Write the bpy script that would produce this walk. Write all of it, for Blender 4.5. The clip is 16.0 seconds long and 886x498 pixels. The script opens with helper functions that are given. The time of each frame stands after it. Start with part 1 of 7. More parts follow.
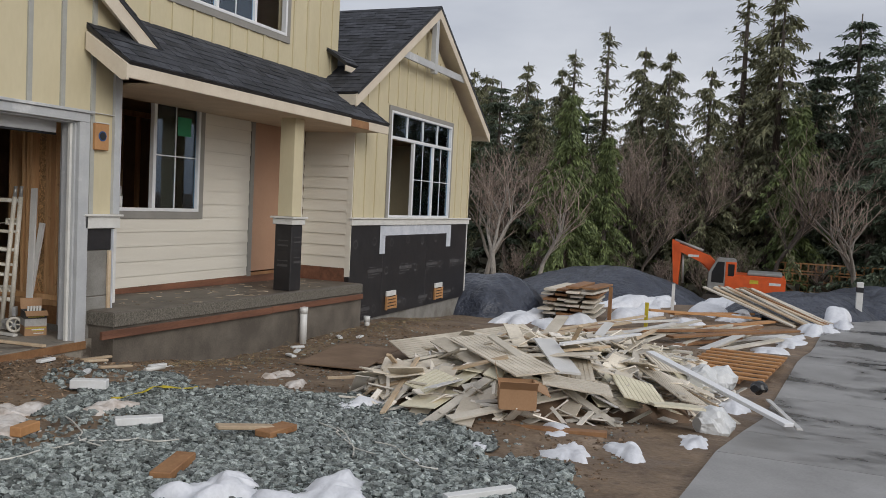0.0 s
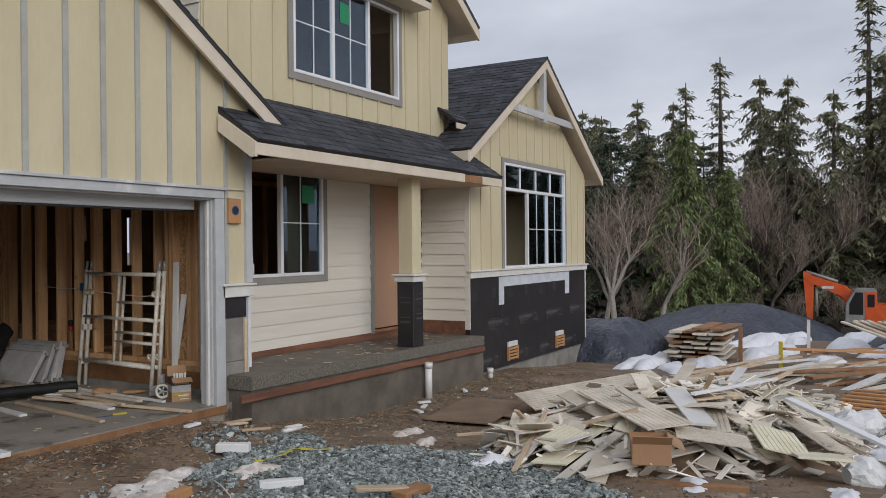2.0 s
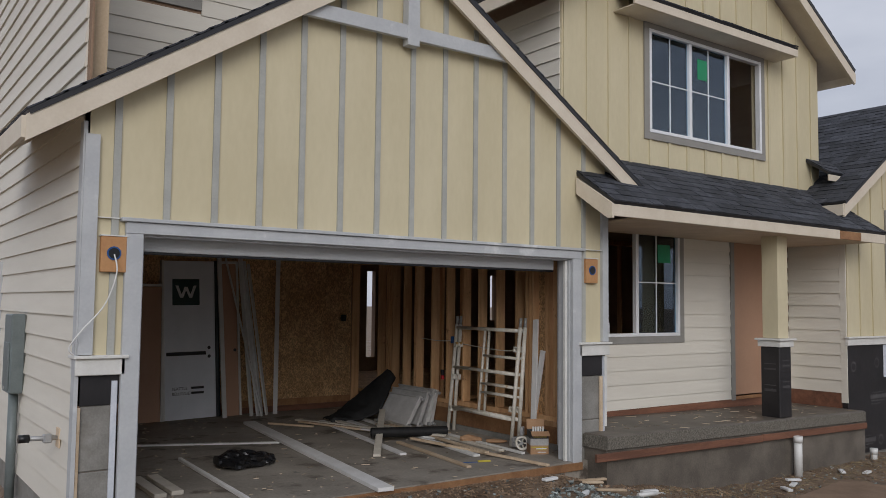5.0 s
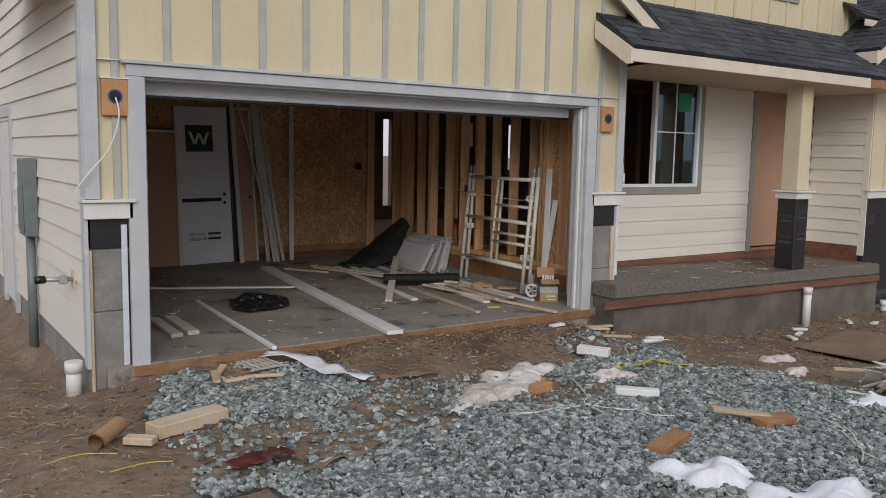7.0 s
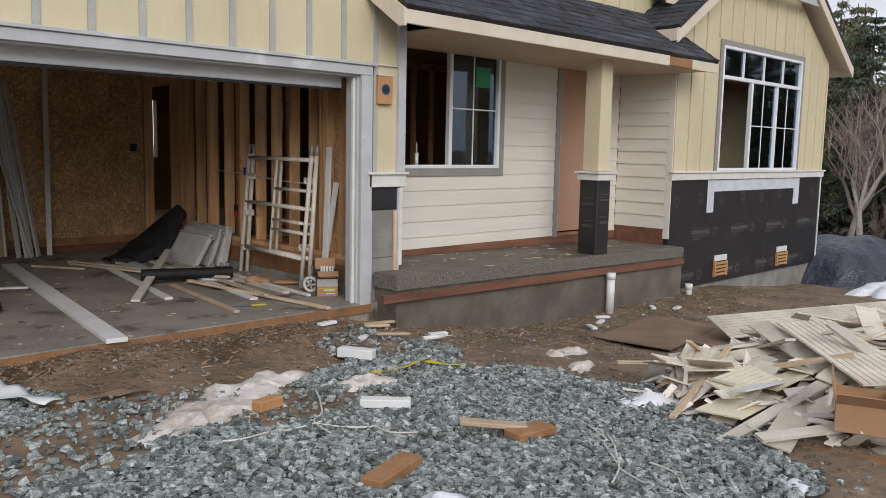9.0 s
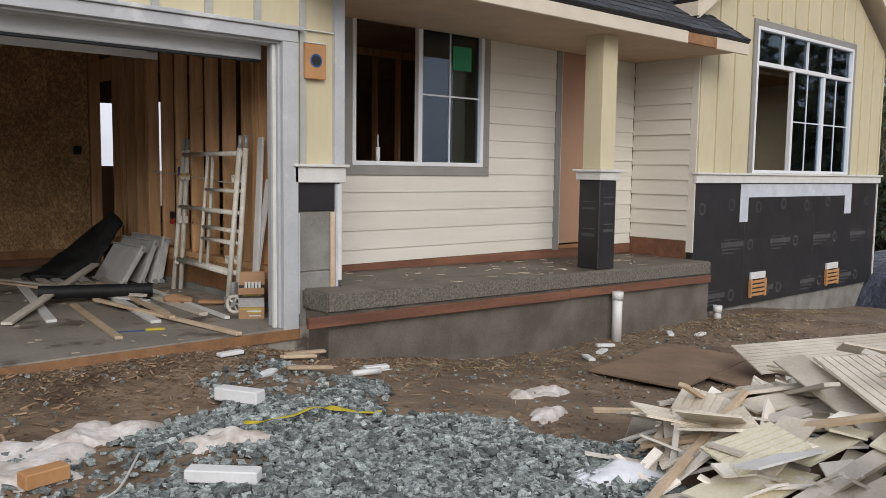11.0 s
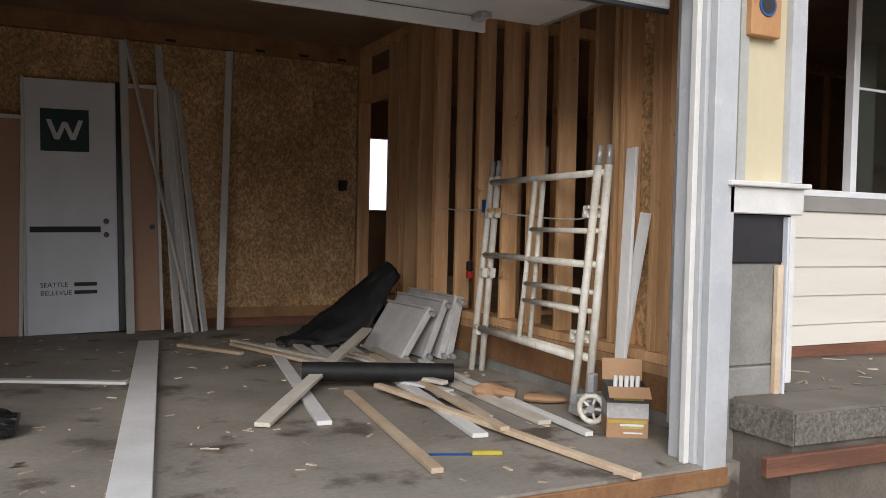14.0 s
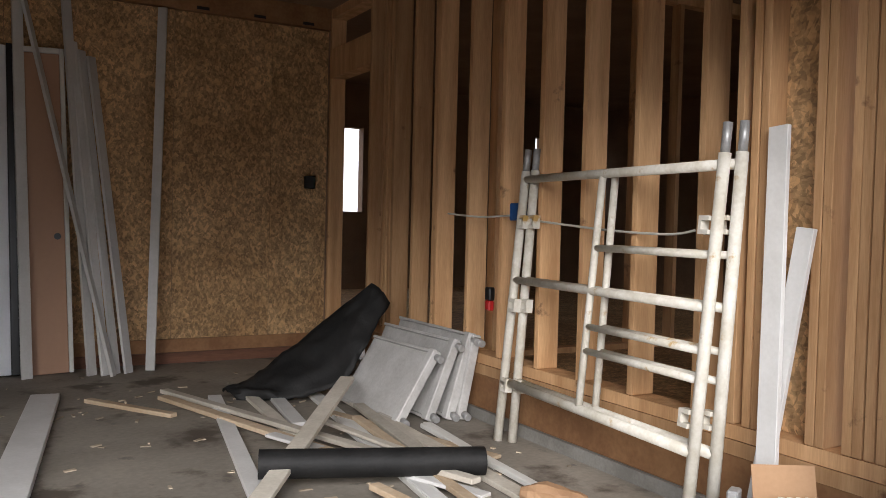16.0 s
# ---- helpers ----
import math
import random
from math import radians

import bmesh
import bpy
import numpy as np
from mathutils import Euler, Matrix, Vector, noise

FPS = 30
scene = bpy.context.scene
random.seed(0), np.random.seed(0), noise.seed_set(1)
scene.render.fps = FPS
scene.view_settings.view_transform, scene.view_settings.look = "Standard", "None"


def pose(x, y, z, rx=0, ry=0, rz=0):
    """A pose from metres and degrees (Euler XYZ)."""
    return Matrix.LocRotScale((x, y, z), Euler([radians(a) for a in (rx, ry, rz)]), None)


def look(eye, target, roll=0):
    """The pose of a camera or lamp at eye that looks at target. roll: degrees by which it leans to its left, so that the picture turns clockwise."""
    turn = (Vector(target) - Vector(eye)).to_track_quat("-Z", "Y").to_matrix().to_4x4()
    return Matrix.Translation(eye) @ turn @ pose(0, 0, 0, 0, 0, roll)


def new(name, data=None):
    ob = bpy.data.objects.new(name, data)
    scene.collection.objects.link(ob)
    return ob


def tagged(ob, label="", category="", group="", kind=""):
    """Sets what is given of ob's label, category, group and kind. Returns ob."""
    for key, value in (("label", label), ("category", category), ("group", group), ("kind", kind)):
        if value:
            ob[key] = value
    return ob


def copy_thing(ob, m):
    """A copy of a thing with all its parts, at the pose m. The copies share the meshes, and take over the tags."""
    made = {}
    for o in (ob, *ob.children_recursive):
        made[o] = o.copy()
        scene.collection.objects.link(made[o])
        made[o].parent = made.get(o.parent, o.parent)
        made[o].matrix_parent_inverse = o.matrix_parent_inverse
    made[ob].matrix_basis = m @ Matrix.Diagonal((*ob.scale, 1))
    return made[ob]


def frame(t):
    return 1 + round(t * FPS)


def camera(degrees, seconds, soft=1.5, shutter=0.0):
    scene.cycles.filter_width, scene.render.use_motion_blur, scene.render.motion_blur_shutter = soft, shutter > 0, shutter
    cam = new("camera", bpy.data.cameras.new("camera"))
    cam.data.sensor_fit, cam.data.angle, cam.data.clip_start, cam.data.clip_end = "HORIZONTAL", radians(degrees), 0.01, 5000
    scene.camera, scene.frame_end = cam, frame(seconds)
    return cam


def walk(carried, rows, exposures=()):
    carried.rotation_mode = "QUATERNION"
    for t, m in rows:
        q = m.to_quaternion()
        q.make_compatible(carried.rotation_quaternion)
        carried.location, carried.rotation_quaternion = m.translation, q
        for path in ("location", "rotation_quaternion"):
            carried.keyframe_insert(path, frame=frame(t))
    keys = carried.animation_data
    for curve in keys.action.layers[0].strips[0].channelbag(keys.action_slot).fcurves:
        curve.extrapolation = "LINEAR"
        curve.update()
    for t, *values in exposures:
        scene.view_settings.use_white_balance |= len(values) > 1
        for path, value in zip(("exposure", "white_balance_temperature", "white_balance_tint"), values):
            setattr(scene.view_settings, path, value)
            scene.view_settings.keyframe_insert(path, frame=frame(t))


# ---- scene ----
cam = camera(56.5, 16.0, soft=0.85)
PATH = [
    (0, (-1.612, -6.843, 1.649), (0.242, -6.101, 1.54), 2.8),
    (0.5, (-1.742, -6.837, 1.675), (-0.084, -5.731, 1.515), 2.8),
    (1, (-1.692, -6.84, 1.683), (0.003, -5.791, 1.528), 3.3),
    (1.5, (-1.623, -6.852, 1.72), (0.131, -5.893, 1.668), 2.1),
    (2, (-1.725, -6.841, 1.759), (0.009, -5.845, 1.754), -0.5),
    (2.5, (-1.774, -6.847, 1.688), (-0.207, -5.606, 1.771), -1.1),
    (3, (-1.848, -6.883, 1.682), (-0.485, -5.44, 1.927), -1.1),
    (3.2, (-1.848, -6.882, 1.682), (-0.566, -5.367, 1.936), -0.8),
    (5.3, (-1.814, -6.859, 1.792), (-0.649, -5.235, 1.856), 1.0),
    (5.5, (-1.801, -6.854, 1.789), (-0.636, -5.23, 1.744), 1.4),
    (6, (-1.821, -6.815, 1.779), (-0.694, -5.169, 1.633), 1.3),
    (6.5, (-1.787, -6.82, 1.758), (-0.657, -5.179, 1.583), 1.2),
    (7, (-1.677, -6.868, 1.762), (-0.547, -5.234, 1.533), 1.1),
    (7.5, (-1.475, -6.912, 1.699), (-0.335, -5.291, 1.43), 1.3),
    (8, (-1.168, -6.811, 1.645), (0.145, -5.329, 1.368), 2.5),
    (8.5, (-0.72, -6.718, 1.625), (0.626, -5.261, 1.37), 1.9),
    (9, (-0.267, -6.579, 1.617), (1.128, -5.167, 1.374), 1.2),
    (9.2, (-0.068, -6.498, 1.605), (1.405, -5.168, 1.355), 1.5),
    (11.3, (1.699, -5.686, 1.253), (2.954, -4.135, 1.124), 1.9),
    (11.5, (1.749, -5.496, 1.219), (2.969, -3.911, 1.186), 3.4),
    (12, (1.909, -4.977, 1.189), (2.863, -3.221, 1.122), 3.0),
    (12.5, (1.987, -4.456, 1.186), (2.812, -2.635, 1.124), 2.6),
    (13, (2.07, -3.952, 1.151), (2.908, -2.137, 1.101), 2.2),
    (13.5, (2.151, -3.459, 1.14), (2.999, -1.649, 1.088), 1.8),
    (14, (2.186, -2.919, 1.112), (3.076, -1.129, 1.054), 1.3),
    (14.5, (2.343, -2.476, 1.137), (3.305, -0.723, 1.073), 0.5),
    (15, (2.47, -2.058, 1.163), (3.435, -0.308, 1.094), -0.1),
    (15.5, (2.575, -1.612, 1.169), (3.558, 0.126, 1.053), 1.7),
    (16, (2.72, -1.12, 1.194), (3.702, 0.621, 1.132), 1.4),
]
walk(cam, [(t, look(eye, target, roll)) for t, eye, target, roll in PATH],
     [(0, 0.08, 6450, 10), (3.2, 0.05, 6200, 12), (5.5, -0.05, 6250, 12), (6.5, 0.15, 6300, 12), (7.5, 0.28, 6380, 12), (9.2, 0.42, 6360, 12), (11.3, 0.45, 6400, 12), (12.5, 0.88, 6300, 12), (14.0, 1.00, 6300, 12), (15.0, 1.25, 6300, 12), (16.0, 1.60, 6300, 12)])

# ---- world and light: overcast winter day ----
world = bpy.data.worlds.new("world")
scene.world = world
world.use_nodes = True
wn = world.node_tree
wn.nodes.clear()
w_out = wn.nodes.new("ShaderNodeOutputWorld")
w_bg = wn.nodes.new("ShaderNodeBackground")
w_sky = wn.nodes.new("ShaderNodeTexSky")
w_sky.sky_type = "NISHITA"
w_sky.sun_disc = False
w_sky.sun_elevation = radians(32)
w_sky.sun_rotation = radians(200)
w_sky.air_density = 1.2
w_sky.dust_density = 3.0
w_co = wn.nodes.new("ShaderNodeTexCoord")
w_map = wn.nodes.new("ShaderNodeMapping")
w_map.inputs["Scale"].default_value = (1.0, 1.0, 3.2)
w_noise = wn.nodes.new("ShaderNodeTexNoise")
w_noise.inputs["Scale"].default_value = 2.3
w_noise.inputs["Detail"].default_value = 5
w_noise.inputs["Roughness"].default_value = 0.52
w_ramp = wn.nodes.new("ShaderNodeValToRGB")
w_ramp.color_ramp.elements[0].position, w_ramp.color_ramp.elements[0].color = 0.30, (4.3, 4.55, 5.2, 1)
w_ramp.color_ramp.elements[1].position, w_ramp.color_ramp.elements[1].color = 0.70, (7.2, 7.35, 7.8, 1)
w_mix = wn.nodes.new("ShaderNodeMixRGB")
w_mix.inputs[0].default_value = 0.9
wn.links.new(w_co.outputs["Generated"], w_map.inputs[0])
wn.links.new(w_map.outputs[0], w_noise.inputs["Vector"])
wn.links.new(w_noise.outputs["Fac"], w_ramp.inputs[0])
wn.links.new(w_sky.outputs[0], w_mix.inputs[1])
wn.links.new(w_ramp.outputs[0], w_mix.inputs[2])
wn.links.new(w_mix.outputs[0], w_bg.inputs[0])
w_bg.inputs[1].default_value = 0.1
wn.links.new(w_bg.outputs[0], w_out.inputs[0])

sun = new("sun", bpy.data.lights.new("sun", "SUN"))
sun.data.energy, sun.data.angle, sun.data.color = 1.25, radians(35), (1.0, 0.97, 0.93)
sun.matrix_world = look((-8, -16, 10), (2, 0, 1))

# ---- materials ----


def mat(name, base, rough=0.7, dark=None, scale=6.0, bump=0.15, metal=0.0, fine=60.0, vary=0.0, stretch=(1, 1, 1), ramp=(0.35, 0.7), spec=0.5):
    """A painted or raw surface: two scales of variation between base and dark, relief, and a change from piece to piece."""
    m = bpy.data.materials.new(name)
    m.use_nodes = True
    n, l = m.node_tree.nodes, m.node_tree.links
    p = n["Principled BSDF"]
    dark = dark or tuple(c * 0.75 for c in base)
    co = n.new("ShaderNodeTexCoord")
    mp = n.new("ShaderNodeMapping")
    mp.inputs["Scale"].default_value = stretch
    l.new(co.outputs["Object"], mp.inputs[0])
    a = n.new("ShaderNodeTexNoise")
    a.inputs["Scale"].default_value, a.inputs["Detail"].default_value, a.inputs["Roughness"].default_value = scale, 5, 0.6
    b = n.new("ShaderNodeTexNoise")
    b.inputs["Scale"].default_value, b.inputs["Detail"].default_value = fine, 3
    info = n.new("ShaderNodeObjectInfo")
    shift = n.new("ShaderNodeVectorMath")
    shift.operation = "MULTIPLY_ADD"
    l.new(info.outputs["Random"], shift.inputs[0])
    shift.inputs[1].default_value = (13.0, 7.0, 5.0) if vary else (0, 0, 0)
    l.new(mp.outputs[0], shift.inputs[2])
    l.new(shift.outputs[0], a.inputs["Vector"])
    l.new(shift.outputs[0], b.inputs["Vector"])
    add = n.new("ShaderNodeMath")
    add.operation = "MULTIPLY_ADD"
    add.inputs[1].default_value = 0.35
    l.new(b.outputs["Fac"], add.inputs[0])
    l.new(a.outputs["Fac"], add.inputs[2])
    sub = n.new("ShaderNodeMath")
    sub.operation = "SUBTRACT"
    sub.inputs[1].default_value = 0.175
    l.new(add.outputs[0], sub.inputs[0])
    r = n.new("ShaderNodeValToRGB")
    r.color_ramp.elements[0].position, r.color_ramp.elements[0].color = ramp[0], (*dark, 1)
    r.color_ramp.elements[1].position, r.color_ramp.elements[1].color = ramp[1], (*base, 1)
    l.new(sub.outputs[0], r.inputs[0])
    hsv = n.new("ShaderNodeHueSaturation")
    if vary:
        k = n.new("ShaderNodeMath")
        k.operation = "MULTIPLY_ADD"
        k.inputs[1].default_value, k.inputs[2].default_value = vary, 1 - vary / 2
        l.new(info.outputs["Random"], k.inputs[0])
        l.new(k.outputs[0], hsv.inputs["Value"])
    l.new(r.outputs[0], hsv.inputs["Color"])
    l.new(hsv.outputs[0], p.inputs["Base Color"])
    p.inputs["Roughness"].default_value, p.inputs["Metallic"].default_value = rough, metal
    p.inputs["Specular IOR Level"].default_value = spec
    if bump:
        bp = n.new("ShaderNodeBump")
        bp.inputs["Strength"].default_value, bp.inputs["Distance"].default_value = bump, 0.01
        l.new(sub.outputs[0], bp.inputs["Height"])
        l.new(bp.outputs[0], p.inputs["Normal"])
    return m


def island(m, amount):
    """Lets the brightness of joined small pieces change from piece to piece."""
    n, l = m.node_tree.nodes, m.node_tree.links
    p = n["Principled BSDF"]
    src = p.inputs["Base Color"].links[0].from_socket
    g = n.new("ShaderNodeNewGeometry")
    k = n.new("ShaderNodeMath")
    k.operation = "MULTIPLY_ADD"
    k.inputs[1].default_value, k.inputs[2].default_value = amount, 1 - amount / 2
    l.new(g.outputs["Random Per Island"], k.inputs[0])
    h = n.new("ShaderNodeHueSaturation")
    l.new(k.outputs[0], h.inputs["Value"])
    l.new(src, h.inputs["Color"])
    l.new(h.outputs[0], p.inputs["Base Color"])
    return m


def mix_in(m, color, scale, lo, hi, rough=None, detail=6):
    """Blotches of a second colour over a material: stains, dirt, wet or worn places."""
    n, l = m.node_tree.nodes, m.node_tree.links
    p = n["Principled BSDF"]
    src = p.inputs["Base Color"].links[0].from_socket
    co = n.new("ShaderNodeTexCoord")
    t = n.new("ShaderNodeTexNoise")
    t.inputs["Scale"].default_value, t.inputs["Detail"].default_value = scale, detail
    t.inputs["Roughness"].default_value = 0.62
    l.new(co.outputs["Object"], t.inputs["Vector"])
    r = n.new("ShaderNodeMapRange")
    r.inputs["From Min"].default_value, r.inputs["From Max"].default_value = lo, hi
    l.new(t.outputs["Fac"], r.inputs["Value"])
    x = n.new("ShaderNodeMixRGB")
    l.new(r.outputs[0], x.inputs[0])
    l.new(src, x.inputs[1])
    x.inputs[2].default_value = (*color, 1)
    l.new(x.outputs[0], p.inputs["Base Color"])
    if rough is not None:
        q = n.new("ShaderNodeMapRange")
        q.inputs["To Min"].default_value, q.inputs["To Max"].default_value = p.inputs["Roughness"].default_value, rough
        l.new(r.outputs[0], q.inputs["Value"])
        l.new(q.outputs[0], p.inputs["Roughness"])
    return m


def glass_mat():
    m = bpy.data.materials.new("window_glass")
    m.use_nodes = True
    n, l = m.node_tree.nodes, m.node_tree.links
    n.clear()
    o = n.new("ShaderNodeOutputMaterial")
    tr = n.new("ShaderNodeBsdfTransparent")
    tr.inputs[0].default_value = (0.72, 0.8, 0.78, 1)
    gl = n.new("ShaderNodeBsdfGlossy")
    gl.inputs["Roughness"].default_value = 0.02
    gl.inputs[0].default_value = (0.66, 0.78, 0.92, 1)
    fr = n.new("ShaderNodeFresnel")
    fr.inputs[0].default_value = 2.0
    mx = n.new("ShaderNodeMixShader")
    l.new(fr.outputs[0], mx.inputs[0])
    l.new(tr.outputs[0], mx.inputs[1])
    l.new(gl.outputs[0], mx.inputs[2])
    l.new(mx.outputs[0], o.inputs[0])
    return m


def strand_board():
    """Pressed wood flakes: two layers of long cells at crossed angles, each flake of its own tone."""
    m = mat("oriented_strand_board", (0.62, 0.40, 0.20), 0.7, (0.40, 0.235, 0.105), 2.2, 0.2, fine=45, vary=0.1)
    n, l = m.node_tree.nodes, m.node_tree.links
    p = n["Principled BSDF"]
    src = p.inputs["Base Color"].links[0].from_socket
    co = n.new("ShaderNodeTexCoord")
    shades = []
    for turn, size in ((24, (62, 62, 15)), (-31, (50, 50, 12)), (70, (80, 80, 24))):
        mp = n.new("ShaderNodeMapping")
        mp.vector_type = "TEXTURE"
        mp.inputs["Rotation"].default_value = (radians(turn), radians(turn), 0)
        mp.inputs["Scale"].default_value = tuple(1.0 / v for v in size)
        l.new(co.outputs["Object"], mp.inputs[0])
        v = n.new("ShaderNodeTexVoronoi")
        v.inputs["Scale"].default_value = 1.0
        l.new(mp.outputs[0], v.inputs["Vector"])
        sep = n.new("ShaderNodeSeparateColor")
        l.new(v.outputs["Color"], sep.inputs[0])
        shades.append(sep.outputs[0])
    a = n.new("ShaderNodeMath")
    a.operation = "MULTIPLY"
    l.new(shades[0], a.inputs[0])
    l.new(shades[1], a.inputs[1])
    b = n.new("ShaderNodeMath")
    b.operation = "MULTIPLY_ADD"
    b.inputs[1].default_value = 0.35
    l.new(shades[2], b.inputs[0])
    l.new(a.outputs[0], b.inputs[2])
    r = n.new("ShaderNodeMapRange")
    r.inputs["From Min"].default_value, r.inputs["From Max"].default_value = 0.04, 0.75
    r.inputs["To Min"].default_value, r.inputs["To Max"].default_value = 0.5, 1.3
    l.new(b.outputs[0], r.inputs["Value"])
    h = n.new("ShaderNodeHueSaturation")
    l.new(r.outputs[0], h.inputs["Value"])
    l.new(src, h.inputs["Color"])
    l.new(h.outputs[0], p.inputs["Base Color"])
    bump = n["Bump"]
    bump.inputs["Strength"].default_value = 0.3
    l.new(b.outputs[0], bump.inputs["Height"])
    return m


YELLOW = mat("pale_yellow_panel", (0.62, 0.548, 0.37), 0.72, (0.56, 0.49, 0.32), 1.6, 0.05, fine=25, vary=0.05, stretch=(1, 1, 0.35))
BATTEN = mat("primed_grey_batten", (0.44, 0.44, 0.40), 0.65, (0.36, 0.36, 0.33), 5, 0.05, vary=0.08)
TRIM_GREY = mat("grey_primed_trim", (0.52, 0.53, 0.53), 0.6, (0.44, 0.45, 0.46), 3, 0.05, fine=40)
mix_in(TRIM_GREY, (0.68, 0.68, 0.67), 2.2, 0.6, 0.72)
TRIM_TAUPE = mat("taupe_window_trim", (0.30, 0.285, 0.26), 0.65, (0.26, 0.25, 0.225), 4, 0.05)
WHITE = mat("white_primed_trim", (0.72, 0.71, 0.67), 0.6, (0.62, 0.61, 0.57), 5, 0.05, vary=0.06)
VINYL = mat("white_vinyl", (0.8, 0.8, 0.8), 0.35, (0.74, 0.75, 0.76), 4, 0.02)
SIDING = mat("cream_lap_siding", (0.73, 0.69, 0.60), 0.7, (0.67, 0.63, 0.545), 2.0, 0.06, fine=50, vary=0.05, stretch=(0.3, 0.3, 3))
FASCIA = mat("primed_fascia", (0.70, 0.62, 0.50), 0.65, (0.62, 0.54, 0.425), 3, 0.06, fine=40, vary=0.06)
SOFFIT = mat("tan_soffit_board", (0.56, 0.44, 0.31), 0.7, (0.47, 0.36, 0.25), 3, 0.06, fine=40, vary=0.06)
SHINGLE = mat("black_roof_shingle", (0.06, 0.064, 0.076), 0.85, (0.022, 0.024, 0.03), 9, 0.5, fine=220, ramp=(0.3, 0.75))
island(SHINGLE, 0.9)
DRIP = mat("black_metal_edge", (0.02, 0.02, 0.022), 0.4, bump=0.02)
CONCRETE = mat("raw_concrete", (0.29, 0.28, 0.255), 0.9, (0.19, 0.18, 0.16), 3, 0.35, fine=70)
mix_in(CONCRETE, (0.13, 0.11, 0.085), 1.4, 0.52, 0.72)
AGGREGATE = mat("exposed_aggregate", (0.23, 0.21, 0.17), 0.75, (0.085, 0.075, 0.06), 45, 0.8, fine=150)
SLAB = mat("dusty_garage_slab", (0.335, 0.30, 0.25), 0.7, (0.20, 0.178, 0.148), 1.1, 0.12, fine=35)
mix_in(SLAB, (0.10, 0.08, 0.062), 1.9, 0.55, 0.64, rough=0.35)
mix_in(SLAB, (0.075, 0.06, 0.05), 5.5, 0.63, 0.70, rough=0.35)
PORCH_TOP = mat("wet_porch_slab", (0.155, 0.132, 0.105), 0.5, (0.08, 0.067, 0.053), 2.2, 0.15, fine=60)
WRAP = mat("black_weather_wrap", (0.024, 0.021, 0.022), 0.42, (0.013, 0.012, 0.013), 3, 0.25, fine=18)
WRAP_PRINT = mat("grey_print_on_wrap", (0.075, 0.07, 0.07), 0.6, bump=0)
FLASH = mat("white_flashing_tape", (0.66, 0.68, 0.72), 0.5, (0.52, 0.55, 0.6), 6, 0.2)
CEDAR = mat("red_brown_treated_board", (0.23, 0.10, 0.056), 0.7, (0.12, 0.052, 0.03), 3, 0.2, fine=40, vary=0.25, stretch=(0.4, 3, 3))
DOORSKIN = mat("tan_primed_door", (0.46, 0.275, 0.175), 0.6, (0.42, 0.245, 0.155), 1.2, 0.03, fine=30)
STUD = mat("fir_stud", (0.68, 0.42, 0.215), 0.75, (0.48, 0.265, 0.12), 2.2, 0.12, fine=30, vary=0.45, stretch=(6, 6, 0.5))
mix_in(STUD, (0.16, 0.07, 0.035), 4.0, 0.64, 0.72)
OSB = strand_board()
LUMBER = mat("pale_lumber", (0.60, 0.48, 0.34), 0.75, (0.46, 0.34, 0.22), 3, 0.15, fine=40, vary=0.3, stretch=(1, 1, 1))
BROWNWOOD = mat("damp_brown_lumber", (0.36, 0.19, 0.085), 0.7, (0.22, 0.105, 0.045), 4, 0.2, fine=40, vary=0.3)
GREYTRIM = mat("grey_white_trim_stock", (0.70, 0.69, 0.67), 0.6, (0.6, 0.59, 0.565), 4, 0.05, vary=0.2)
DIRTYTRIM = mat("scuffed_trim_stock", (0.60, 0.555, 0.475), 0.75, (0.44, 0.40, 0.33), 3, 0.15, vary=0.25)
BLACK_PLASTIC = mat("black_plastic", (0.012, 0.012, 0.013), 0.35, (0.007, 0.007, 0.008), 6, 0.2)
DARK_FELT = mat("black_felt", (0.016, 0.0155, 0.015), 0.62, (0.008, 0.008, 0.008), 8, 0.4, spec=0.3)
ALU = mat("scaffold_white_paint", (0.74, 0.71, 0.64), 0.5, (0.56, 0.52, 0.43), 9, 0.1, fine=60, vary=0.08)
mix_in(ALU, (0.42, 0.26, 0.08), 7.0, 0.60, 0.68)
STEEL = mat("galvanised_steel", (0.52, 0.52, 0.51), 0.45, (0.36, 0.36, 0.36), 10, 0.1, metal=0.45)
PLANK_ALU = mat("weathered_aluminium_deck", (0.58, 0.57, 0.55), 0.55, (0.42, 0.41, 0.39), 5, 0.15, metal=0.0, vary=0.12)
GLASS = glass_mat()
SNOW = mat("old_snow", (0.80, 0.81, 0.84), 0.6, (0.66, 0.67, 0.70), 5, 0.5, fine=40)
DIRTYSNOW = mat("dirty_melting_snow", (0.78, 0.74, 0.70), 0.65, (0.42, 0.35, 0.29), 5, 0.5, fine=30)
PVC = mat("white_pvc", (0.74, 0.74, 0.71), 0.35, (0.66, 0.65, 0.62), 5, 0.02)
STONE = mat("grey_green_gravel", (0.39, 0.42, 0.40), 0.7, (0.11, 0.13, 0.122), 30, 0.3, fine=120)
island(STONE, 1.3)
CARDBOARD = mat("brown_cardboard", (0.40, 0.24, 0.13), 0.8, (0.33, 0.19, 0.10), 3, 0.05, vary=0.1)
# Bare wood tone, darkened in the colour so unlit rooms look dark.
INTERIOR = mat("shade_toned_interior", (0.33, 0.22, 0.14), 0.9, (0.22, 0.14, 0.09), 2, 0.1)

# ---- building helpers ----


def link(name, bm, material, parent=None, label=""):
    me = bpy.data.meshes.new(name)
    bm.to_mesh(me)
    bm.free()
    for m in (material if isinstance(material, (list, tuple)) else (material,)):
        me.materials.append(m)
    ob = new(name, me)
    if parent:
        ob.parent = parent
    if label:
        ob["label"] = label
    return ob


part = link


